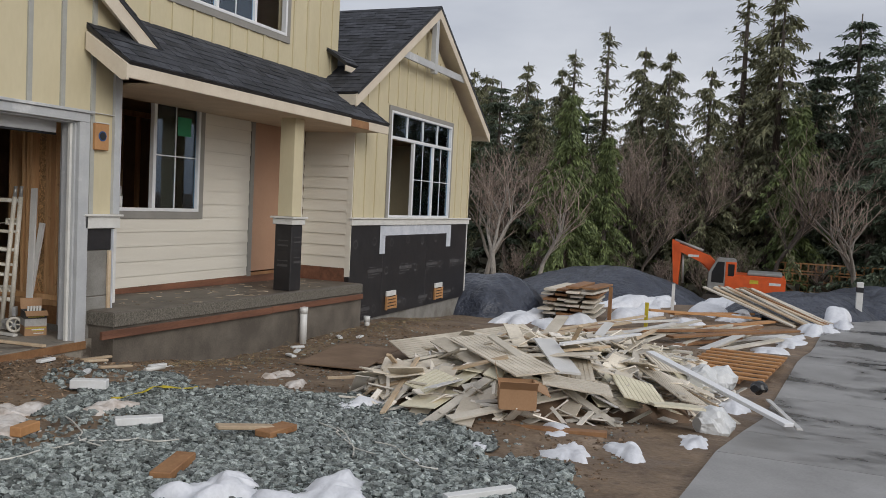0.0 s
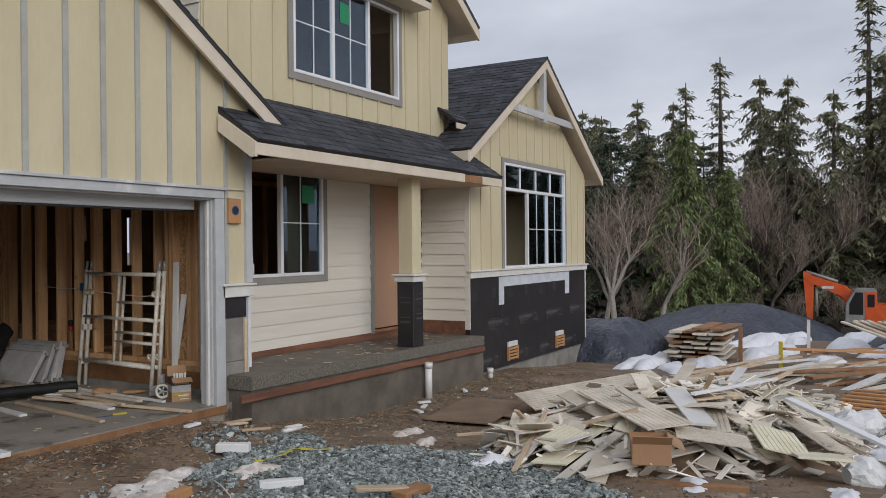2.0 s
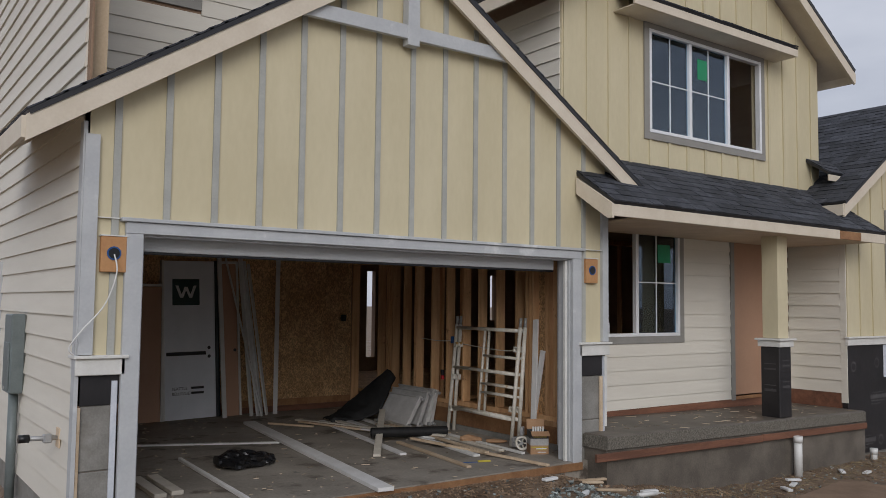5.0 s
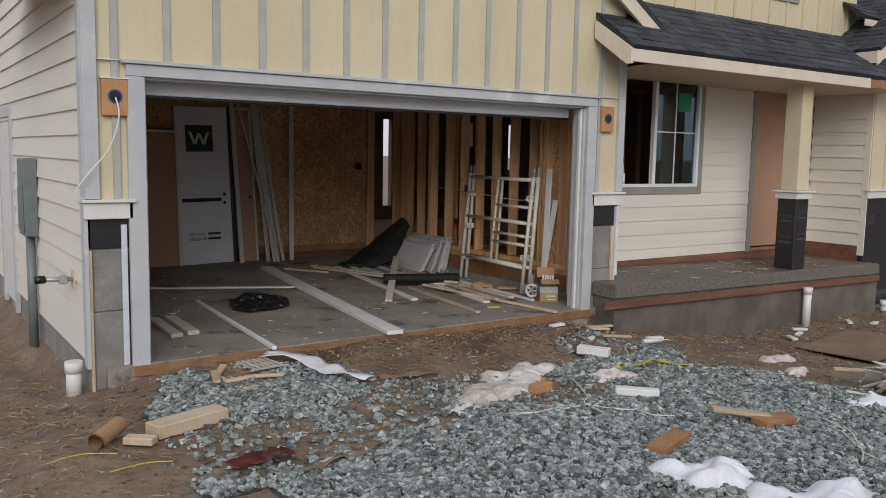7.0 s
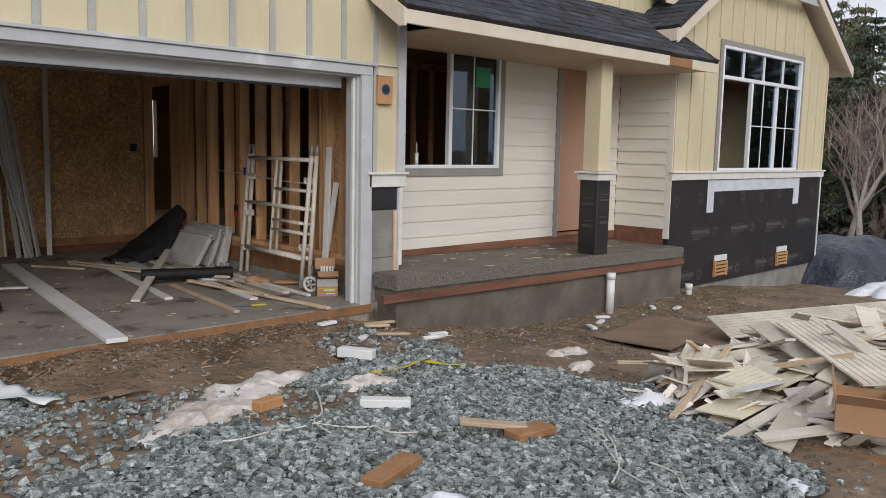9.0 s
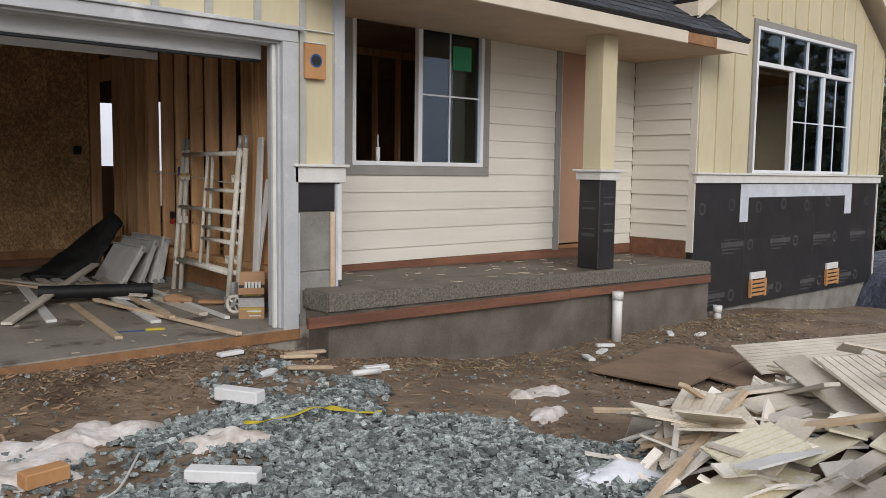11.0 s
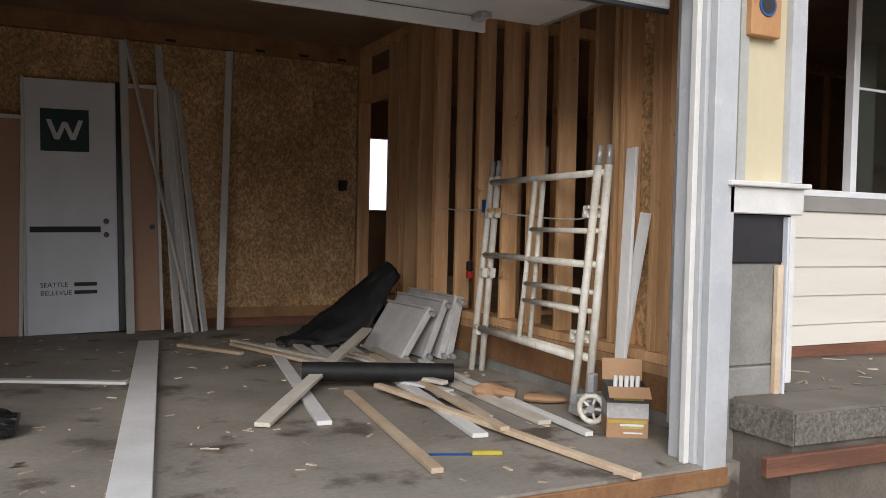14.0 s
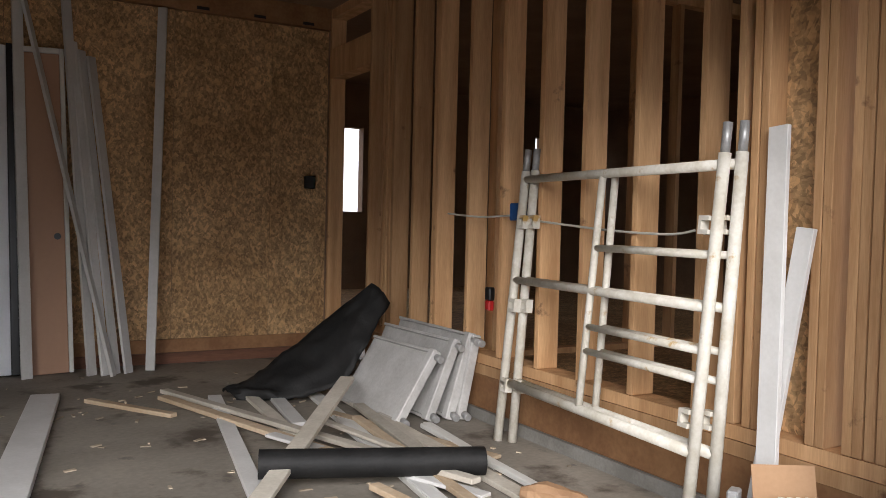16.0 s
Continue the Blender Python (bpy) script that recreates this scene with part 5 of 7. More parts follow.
cable("cable", [(STX - 0.004, 2.6, 1.22), (STX - 0.01, 2.0, 1.18), (STX - 0.01, 1.6, 1.17), (STX - 0.004, 1.45, 1.19)], 0.006, WIRE, "white cable stapled along the studs", "cable")
lumpy("paper_scrap", (4.75, 1.75, 0.05), (4.95, 1.55, 0.04), 0.07, 0.05, CARDBOARD, "crumpled brown paper on the slab", "paper", 5, 0.8, 10, 8)
lumpy("paper_scrap", (4.98, 1.5, 0.03), (5.2, 1.35, 0.03), 0.06, 0.04, CARDBOARD, "crumpled brown paper on the slab", "paper", 6, 0.5, 10, 8)

rnd = random.Random(23)
for i in range(5):
    x, y, a = rnd.uniform(4.2, 4.85), rnd.uniform(2.0, 3.0), rnd.gauss(1.75, 0.5)
    ln = rnd.uniform(0.7, 1.7)
    dx, dy = math.cos(a) * ln / 2, math.sin(a) * ln / 2
    z = 0.015 + 0.012 * (i % 4)
    board("loose_board", (x - dx, y - dy, z), (x + dx, y + dy, z + 0.012), rnd.choice((0.05, 0.07, 0.1)), 0.018, rnd.choice((GREYTRIM, DIRTYTRIM, DIRTYTRIM, LUMBER)), "loose pale trim or lumber offcut on the slab", "board", GB)
tag = link("yellow_tag", box_bm(STX + 0.05, STX + 0.058, 1.856, 1.90, 2.0, 2.24, bevel=0.002), YELLOWPRINT)
tagged(tag, "strip of yellow plastic tape hanging on a stud", "tape")
REDPLUG = mat("red_plastic", (0.5, 0.02, 0.02), 0.4, bump=0)
STICKER = mat("green_window_sticker", (0.02, 0.32, 0.14), 0.5, (0.015, 0.26, 0.11), 4, 0)
for n, a in (("window_sticker", (7.72, 8.0, WY + 0.005, WY + 0.008, 2.42, 2.68)), ("window_sticker", (8.12, 8.34, UY + 0.005, UY + 0.008, 5.1, 5.4)), ("window_sticker", (0.75, 0.95, 2.405, 2.408, 5.75, 5.9))):
    tagged(link(n, box_bm(*a), STICKER), "green printed sticker on the new window glass", "sticker", "window stickers")
bm = bmesh.new()
tube(bm, (6.78, 1.06, 1.37), (6.78, 1.06, 1.55), 0.024)
tube(bm, (6.78, 1.06, 1.55), (6.78, 1.06, 1.68), 0.009, 0.005)
tagged(link("caulk_tube", bm, PVC), "white caulk tube standing on the window sill", "caulk tube")
red = empty("red_plug", STX - 0.03, 3.03, 0.68, label="red and black plug hanging on the studs", category="plug")
part("body", box_bm(-0.02, 0.02, -0.03, 0.03, 0.06, 0.14, bevel=0.008), BLACK_PLASTIC, red)
part("cap", box_bm(-0.02, 0.02, -0.025, 0.025, 0.0, 0.059, bevel=0.008), REDPLUG, red, "red cap")

rnd = random.Random(61)
bm = bmesh.new()
for i in range(260):
    x, y = rnd.uniform(0.3, 5.3), rnd.uniform(0.05, 5.5)
    ln, w = rnd.uniform(0.01, 0.07), rnd.uniform(0.005, 0.025)
    box(bm, -ln / 2, ln / 2, -w / 2, w / 2, 0.0, 0.006, m=Matrix.Translation((x, y, 0.001)) @ Matrix.Rotation(rnd.uniform(0, 3.14), 4, "Z"))
LITTER = mat("floor_litter", (0.5, 0.42, 0.32), 0.8, (0.3, 0.24, 0.17), 8, 0)
island(LITTER, 1.0)
tagged(link("floor_litter", bm, LITTER), "small wood and plaster bits scattered on the slab", "litter", "", "stuff")
bm = bmesh.new()
for i in range(90):
    x, y = rnd.uniform(5.8, 10.9), rnd.uniform(-0.3, 0.85)
    ln, w = rnd.uniform(0.02, 0.16), rnd.uniform(0.006, 0.02)
    box(bm, -ln / 2, ln / 2, -w / 2, w / 2, 0.0, 0.006, m=Matrix.Translation((x, y, 0.313 - (x - 5.24) * 0.0165)) @ Matrix.Rotation(rnd.uniform(0, 3.14), 4, "Z"))
tagged(link("porch_litter", bm, LITTER), "splinters and straw scattered on the porch", "litter", "", "stuff")
knife_tool = empty("utility_knife", 4.05, 0.58, 0.0, -21, label="yellow and blue handled tool lying on the slab", category="tool")
part("blade", box_bm(-0.18, 0.05, -0.012, 0.012, 0.001, 0.006), BLUEBOX, knife_tool)
part("grip", box_bm(0.0505, 0.2, -0.016, 0.016, 0.001, 0.022, bevel=0.004), YELLOWPRINT, knife_tool, "yellow grip")

vent(12.76, -0.43)
vent(15.18, -0.45)

# ---- pavement ----
PLY = mat("muddy_plywood", (0.27, 0.185, 0.12), 0.75, (0.17, 0.11, 0.07), 2, 0.2)
PAVE = mat("wet_grey_pavement", (0.36, 0.352, 0.342), 0.42, (0.25, 0.243, 0.234), 1.5, 0.15, fine=60)
mix_in(PAVE, (0.075, 0.07, 0.066), 0.7, 0.5, 0.62, rough=0.2)


def sidewalk():
    xs = [-12 + i * 1.5 for i in range(44)]

    def edge(x):
        return -6.12 - 0.098 * x
    root = empty("pavement", label="wet grey concrete pavement along the street", category="pavement", kind="structure")
    for a, b in zip(xs, xs[1:]):
        b -= 0.012
        bm = bmesh.new()
        vs = []
        for x in (a, b):
            for y in (edge(x), edge(x) - 1.55):
                z = ground(x, -7.5) + 0.035
                vs.append((bm.verts.new((x, y, z)), bm.verts.new((x, y, z - 0.15))))
        bm.faces.new((vs[0][0], vs[1][0], vs[3][0], vs[2][0]))
        for i, j in ((0, 1), (1, 3), (3, 2), (2, 0)):
            bm.faces.new((vs[i][0], vs[i][1], vs[j][1], vs[j][0]))
        part("slab", bm, PAVE, root)


sidewalk()

# ---- gravel ----
POLY = ((0.15, -0.3), (1.6, -0.55), (2.1, -1.2), (2.9, -1.75), (3.8, -1.1), (4.1, -0.65), (4.75, -0.55), (5.0, -1.2), (4.7, -1.9), (5.1, -2.7), (5.3, -3.6), (4.8, -4.4), (3.8, -5.2), (3.2, -5.9),
        (2.4, -6.3), (1.0, -6.2), (-0.6, -5.6), (-0.4, -4.4), (0.1, -3.2), (-0.2, -2.0), (-0.1, -1.1))


def inside(x, y, poly):
    hit = False
    for (x0, y0), (x1, y1) in zip(poly, poly[1:] + poly[:1]):
        if (y0 > y) != (y1 > y) and x < (x1 - x0) * (y - y0) / (y1 - y0) + x0:
            hit = not hit
    return hit


def stones(name, spots, material, label):
    """Many small broken stones in one mesh: squashed and bent eight cornered lumps."""
    rnd = np.random.RandomState(4)
    corner = np.array([(x, y, z) for x in (-1, 1) for y in (-1, 1) for z in (-1, 1)], float)
    quad = np.array(((0, 1, 3, 2), (4, 6, 7, 5), (0, 4, 5, 1), (2, 3, 7, 6), (0, 2, 6, 4), (1, 5, 7, 3)))
    verts, faces = [], []
    for i, (x, y, z, s) in enumerate(spots):
        p = corner * (1 + rnd.uniform(-0.55, 0.25, (8, 3)))
        p *= np.array((rnd.uniform(0.7, 1.25), rnd.uniform(0.5, 0.95), rnd.uniform(0.3, 0.7))) * s * 0.5
        a, b = rnd.uniform(0, 6.28), rnd.uniform(-0.5, 0.5)
        ca, sa, cb, sb = math.cos(a), math.sin(a), math.cos(b), math.sin(b)
        r = np.array(((ca, -sa, 0), (sa, ca, 0), (0, 0, 1))) @ np.array(((cb, 0, sb), (0, 1, 0), (-sb, 0, cb)))
        verts.append(p @ r.T + (x, y, z))
        faces.append(quad + 8 * i)
    me = bpy.data.meshes.new(name)
    me.from_pydata(np.concatenate(verts).tolist(), [], np.concatenate(faces).tolist())
    me.materials.append(material)
    return tagged(new(name, me), label, "gravel", "", "stuff")


def gravel():
    rnd = random.Random(2)
    spots = []
    while len(spots) < 40000:
        x, y = rnd.uniform(-0.8, 5.5), rnd.uniform(-6.4, -0.2)
        jx, jy = x + 0.35 * noise.noise((x * 1.7, y * 1.7, 3)), y + 0.35 * noise.noise((x * 1.7, y * 1.7, 9))
        if not inside(jx, jy, POLY):
            continue
        bare = noise.noise((x * 0.8, y * 0.8, 21)) + 0.35 * noise.noise((x * 3, y * 3, 1))
        if y > -2.4 and bare > 0.12 and rnd.random() < 0.85:
            continue
        s = rnd.choice((0.026, 0.036, 0.046, 0.058)) * rnd.uniform(0.75, 1.2)
        spots.append((x, y, rough_ground(x, y) + rnd.uniform(0.0, 0.026), s))
    stones("gravel", spots, STONE, "crushed grey green gravel spread before the garage")
    spots = []
    for i in range(2600):
        x, y = rnd.uniform(-3, 12), rnd.uniform(-6.0, -0.1)
        spots.append((x, y, rough_ground(x, y) + 0.003, rnd.uniform(0.012, 0.035) * (2 if rnd.random() < 0.04 else 1)))
    stones("scattered_stones", spots, STONE, "loose stones scattered over the mud")


gravel()
# Near-black tone that paints the shade between the gravel stones.
GAPSHADE = mat("dark_gap_shade", (0.075, 0.08, 0.076), 0.7, (0.03, 0.031, 0.029), 14, 0.6, fine=120)
CLOD = mat("brown_mud_clods", (0.24, 0.165, 0.105), 0.85, (0.12, 0.08, 0.05), 20, 0.4, fine=80)
island(CLOD, 0.8)


def gravel_bed():
    """A dark sheet under the stones: the shade in their gaps, put into colour."""
    step = 0.09
    verts, faces, at = [], [], {}

    def corner(i, j):
        if (i, j) not in at:
            x, y = i * step, j * step
            at[i, j] = len(verts)
            verts.append((x, y, rough_ground(x, y) + 0.009 + 0.006 * noise.noise((x * 9, y * 9, 2))))
        return at[i, j]
    for i in range(-12, 64):
        for j in range(-72, -2):
            x, y = (i + 0.5) * step, (j + 0.5) * step
            jx, jy = x + 0.35 * noise.noise((x * 1.7, y * 1.7, 3)), y + 0.35 * noise.noise((x * 1.7, y * 1.7, 9))
            bare = noise.noise((x * 0.8, y * 0.8, 21)) + 0.35 * noise.noise((x * 3, y * 3, 1))
            if inside(jx, jy, POLY) and not (y > -2.4 and bare > 0.1):
                faces.append((corner(i, j), corner(i + 1, j), corner(i + 1, j + 1), corner(i, j + 1)))
    me = bpy.data.meshes.new("gravel_bed")
    me.from_pydata(verts, [], faces)
    me.materials.append(GAPSHADE)
    tagged(new("gravel_bed", me), "dark sheet under the crushed gravel that shades the gaps", "gravel", "", "stuff")


gravel_bed()


def clods():
    rnd = random.Random(44)
    spots = []
    while len(spots) < 5200:
        x = rnd.uniform(-3.5, 12.5)
        y = rnd.uniform(-6.0, -0.1) if x > -0.4 else rnd.uniform(-6.0, 4.0)
        if noise.noise((x * 0.9, y * 0.9, 31)) < -0.05 or (x > -0.4 and inside(x, y, POLY) and rnd.random() < 0.9):
            continue
        spots.append((x, y, rough_ground(x, y) + 0.002, rnd.uniform(0.012, 0.035) * (1.8 if rnd.random() < 0.05 else 1)))
    stones("mud_clods", spots, CLOD, "small clods of trampled brown mud")


clods()
CHIPWOOD = mat("wood_chips", (0.33, 0.23, 0.145), 0.8, (0.19, 0.12, 0.07), 8, 0.1)
island(CHIPWOOD, 1.0)


def chips():
    rnd = random.Random(12)
    verts, faces = [], []
    for i in range(1500):
        x = rnd.uniform(-2.5, 12.5)
        y = -abs(rnd.gauss(0, 0.9)) - 0.1 if rnd.random() < 0.6 else rnd.uniform(-5.5, -0.2)
        z = rough_ground(x, y) + 0.012
        ln, w, a = rnd.uniform(0.015, 0.08) * (2.4 if rnd.random() < 0.06 else 1), rnd.uniform(0.006, 0.02), rnd.uniform(0, 6.28)
        c, s = math.cos(a), math.sin(a)
        k, t = len(verts), rnd.uniform(-0.008, 0.012)
        for u, v in ((-1, -1), (1, -1), (1, 1), (-1, 1)):
            verts.append((x + c * u * ln / 2 - s * v * w / 2, y + s * u * ln / 2 + c * v * w / 2, z + u * t))
            verts.append((x + c * u * ln / 2 - s * v * w / 2, y + s * u * ln / 2 + c * v * w / 2, z + u * t - 0.006))
        faces += [(k, k + 2, k + 4, k + 6), (k, k + 1, k + 3, k + 2), (k + 2, k + 3, k + 5, k + 4), (k + 4, k + 5, k + 7, k + 6), (k + 6, k + 7, k + 1, k)]
    for i in range(2600):
        x, y = rnd.uniform(1.5, 6.5), -abs(rnd.gauss(0, 0.35)) - 0.06
        z = rough_ground(x, y) + 0.008
        ln, w, a = rnd.uniform(0.015, 0.05), rnd.uniform(0.006, 0.018), rnd.uniform(0, 6.28)
        c, s = math.cos(a), math.sin(a)
        k = len(verts)
        for u, v in ((-1, -1), (1, -1), (1, 1), (-1, 1)):
            verts.append((x + c * u * ln / 2 - s * v * w / 2, y + s * u * ln / 2 + c * v * w / 2, z + u * 0.004))
        faces.append((k, k + 1, k + 2, k + 3))
    me = bpy.data.meshes.new("wood_chips")
    me.from_pydata(verts, [], faces)
    me.materials.append(CHIPWOOD)
    tagged(new("wood_chips", me), "splinters and straw trodden into the mud", "wood chips", "", "stuff")


chips()


# ---- snow ----
def snow(x, y, rx, ry, h, seed, material=SNOW, label="lump of old melting snow on the ground", yaw=0.0):
    n, m = 36, 10
    fr = 1.7 / max(rx, 0.34)
    bm = bmesh.new()
    c, s = math.cos(yaw), math.sin(yaw)

    def at(u, an):
        k = 1 + 0.6 * noise.noise((math.cos(an) * 1.6 + seed, math.sin(an) * 1.6, seed)) + 0.35 * noise.noise((math.cos(an) * 4, math.sin(an) * 4 + seed, 2))
        px, py = u * rx * k * math.cos(an), u * ry * k * math.sin(an)
        wx, wy = x + c * px - s * py, y + s * px + c * py
        z = ground(wx, wy) - 0.03 + (h + 0.02) * (1 - u ** 4) * (0.62 + 0.5 * noise.noise((wx * fr, wy * fr, seed)) + 0.2 * noise.noise((wx * fr * 2.6, wy * fr * 2.6, seed)))
        return (wx, wy, z)
    top = bm.verts.new(at(0.0, 0))
    rings = [[bm.verts.new(at((i + 1) / m, 2 * math.pi * j / n)) for j in range(n)] for i in range(m)]
    for j in range(n):
        bm.faces.new((top, rings[0][j], rings[0][(j + 1) % n])).smooth = True
        for i in range(m - 1):
            bm.faces.new((rings[i][j], rings[i + 1][j], rings[i + 1][(j + 1) % n], rings[i][(j + 1) % n])).smooth = True
    return tagged(link("snow_patch", bm, material), label, "snow", "snow patches")


SN = ((2.2, -4.04, 0.34, 0.19, 0.17, -0.9), (2.3, -4.62, 0.42, 0.24, 0.19, -0.9), (4.05, -5.6, 0.32, 0.16, 0.1, 0.2), (4.3, -5.95, 0.25, 0.12, 0.1, 0.4), (4.95, -6.35, 0.3, 0.14, 0.08, 0.1),
      (4.75, -3.6, 0.34, 0.13, 0.09, -0.4), (5.05, -4.05, 0.32, 0.12, 0.09, -0.7), (4.75, -5.35, 0.3, 0.15, 0.08, 0.3), (5.5, -3.3, 0.22, 0.1, 0.07, 0.2), (3.3, -4.75, 0.16, 0.08, 0.04, 0.1),
      (3.9, -5.0, 0.2, 0.08, 0.05, 0.2), (4.45, -1.35, 0.2, 0.1, 0.02, 0.3), (9.4, -6.25, 0.6, 0.25, 0.14, 0.1), (8.3, -6.5, 0.5, 0.22, 0.15, 0.1), (16.8, -1.5, 1.6, 0.35, 0.35, -0.1),
      (17.8, -2.6, 1.1, 0.5, 0.3, 0.2), (20.5, -3.6, 2.0, 0.6, 0.4, 0.0), (24.5, -3.0, 2.4, 0.6, 0.5, -0.3), (24.0, -5.2, 2.0, 0.5, 0.35, 0.1), (14.5, -6.9, 1.2, 0.3, 0.12, -0.1), (17.3, -7.3, 1.4, 0.3, 0.12, -0.1),
      (20.8, -8.0, 1.6, 0.45, 0.3, -0.1), (24.5, -8.7, 2.2, 0.5, 0.45, -0.1), (12.5, -4.6, 0.7, 0.3, 0.12, 0.2), (11.4, -2.9, 0.9, 0.3, 0.14, 0.4), (27.0, -5.6, 2.0, 0.6, 0.5, 0.0), (12.0, -9.4, 2.5, 0.4, 0.14, -0.1),
      (21.8, -1.9, 1.8, 0.5, 0.3, 0.2), (26.3, -3.6, 1.8, 0.5, 0.4, 0.0), (22.6, -6.1, 1.4, 0.4, 0.25, -0.2), (19.6, -5.0, 1.1, 0.35, 0.2, 0.1), (10.9, -4.0, 0.6, 0.25, 0.12, 0.3), (16.4, -2.2, 1.2, 0.3, 0.2, 0.3))
for i, (x, y, rx, ry, h, yaw) in enumerate(SN):
    snow(x, y, rx, ry, h, i * 3.7, yaw=yaw)
for i, (x, y, rx, ry, yaw) in enumerate(((2.55, -1.66, 0.62, 0.3, 0.45), (2.1, -1.95, 0.42, 0.24, 0.3), (3.55, -1.93, 0.3, 0.14, -0.5), (2.95, -1.5, 0.4, 0.17, 0.3), (2.4, -1.9, 0.4, 0.25, 0.1), (6.1, -1.9, 0.4, 0.15, 0.1), (5.6, -2.4, 0.3, 0.12, 0.4))):
    snow(x, y, rx, ry, 0.1, 50 + i * 2.3, DIRTYSNOW, "thin dirty remnant of snow and slush on the mud", yaw)

# ---- loose things before the garage ----


def lump(name, x, y, sx, sy, sz, yaw, material, label, category="offcut", lift=0.0, pitch=0.0, bevel=0.006):
    o = link(name, box_bm(-sx / 2, sx / 2, -sy / 2, sy / 2, 0, sz, bevel=bevel), material)
    o.matrix_world = pose(x, y, rough_ground(x, y) + 0.008 + lift, 0, pitch, yaw)
    return tagged(o, label, category)


FOAM = mat("white_foam_trim", (0.78, 0.78, 0.77), 0.6, (0.68, 0.68, 0.66), 6, 0.05)
lump("lumber_offcut", 2.44, -3.5, 0.42, 0.13, 0.06, 18, BROWNWOOD, "short damp brown lumber offcut on the gravel", lift=0.015)
lump("lumber_offcut", 3.5, -3.55, 0.3, 0.15, 0.05, -8, BROWNWOOD, "dark brown wood offcut on the gravel", lift=0.015)
lump("lumber_offcut", 3.35, -3.38, 0.42, 0.09, 0.03, -38, LUMBER, "pale wedge of split wood on the gravel", lift=0.07, pitch=6)
lump("foam_block", 3.25, -2.5, 0.34, 0.09, 0.06, -45, FOAM, "white foam trim block on the gravel", lift=0.015)
lump("foam_block", 3.95, -1.31, 0.31, 0.1, 0.08, -62, FOAM, "white foam trim block on the mud", lift=0.015)
lump("lumber_offcut", 2.6, -2.08, 0.2, 0.09, 0.07, 10, LAMPWOOD, "small orange wood block on the gravel", lift=0.01)
lump("lumber_offcut", 0.04, -1.32, 0.56, 0.17, 0.09, 17, LUMBER, "thick pale lumber offcut on the mud")
lump("lumber_offcut", -0.33, -1.5, 0.2, 0.09, 0.05, -40, LUMBER, "small pale lumber offcut")
bm = bmesh.new()
tube(bm, (-0.6, -1.5, -0.09), (-0.4, -1.24, -0.08), 0.055, n=16, caps=False)
tube(bm, (-0.6, -1.5, -0.09), (-0.4, -1.24, -0.08), 0.042, n=16, caps=False)
tagged(link("cardboard_tube", bm, CARDBOARD), "short cardboard tube lying on the mud", "tube")
for i, (x, y, a) in enumerate(((0.62, -0.32, 60), (0.72, -0.55, 20), (0.95, -0.62, 12), (0.52, -0.5, 75), (0.8, -0.72, 30), (4.9, -0.45, 10), (5.05, -0.3, -15), (4.75, -0.85, -20))):
    lump("wood_scrap", x, y, 0.34, 0.06, 0.025, a, LUMBER, "thin splintered wood scrap on the gravel", "wood scrap", lift=0.012 * (i % 4), pitch=4 * (i % 3))
crate = empty("lath_grid", 0.95, -0.36, ground(0.95, -0.36) + 0.03, 8, label="small grid of wooden laths on the gravel", category="lath grid")
for i in range(6):
    part("lath", box_bm(-0.13 + i * 0.05, -0.105 + i * 0.05, -0.17, 0.17, 0.012, 0.02), DIRTYTRIM, crate)
for i in range(3):
    part("crossbar", box_bm(-0.15, 0.16, -0.14 + i * 0.13, -0.115 + i * 0.13, 0.0, 0.0115), DIRTYTRIM, crate)


def sheet(name, pts, w, material, label, category, seed):
    """A thin crumpled strip along a few points."""
    bm = bmesh.new()
    rows = []
    n = 22
    for i in range(n + 1):
        t = i / n * (len(pts) - 1)
        k = min(int(t), len(pts) - 2)
        p = Vector(pts[k]).lerp(Vector(pts[k + 1]), t - k)
        dr = (Vector(pts[k + 1]) - Vector(pts[k])).normalized()
        nr = Vector((-dr.y, dr.x, 0))
        row = []
        for j in range(7):
            q = p + nr * w * (j / 6 - 0.5) * (0.8 + 0.5 * noise.noise((i * 0.3, seed, 0)))
            row.append(bm.verts.new((q.x, q.y, rough_ground(q.x, q.y) + 0.025 + p.z + 0.06 * abs(noise.noise((q.x * 5, q.y * 5, seed))))))
        rows.append(row)
    for a, b in zip(rows, rows[1:]):
        for j in range(6):
            bm.faces.new((a[j], a[j + 1], b[j + 1], b[j])).smooth = True
    o = link(name, bm, material)
    sol = o.modifiers.new("thickness", "SOLIDIFY")
    sol.thickness = 0.003
    return tagged(o, label, category)


PLASTIC = mat("milky_plastic_film", (0.72, 0.73, 0.73), 0.35, (0.6, 0.61, 0.61), 6, 0.3)
sheet("plastic_sheet", [(1.08, -0.12, 0.01), (1.3, -0.35, 0.03), (1.42, -0.75, 0.03), (1.6, -1.12, 0.02)], 0.2, PLASTIC, "strip of milky white plastic film on the gravel", "plastic sheet", 3)
REDBAG = mat("dark_red_plastic", (0.14, 0.025, 0.025), 0.4, (0.07, 0.015, 0.015), 6, 0.3)
sheet("red_bag", [(0.0, -2.25, 0.02), (0.42, -2.15, 0.02)], 0.2, REDBAG, "crushed dark red plastic bag in the gravel", "plastic bag", 6)
sheet("dark_sheet", [(0.35, -2.5, 0), (0.95, -2.4, 0.0)], 0.1, PLY, "torn dark plastic in the gravel", "plastic sheet", 9)
sheet("dark_sheet", [(1.7, -1.1, 0), (2.2, -1.2, 0.0)], 0.1, PLY, "torn dark plastic trodden into the mud", "plastic sheet", 12)
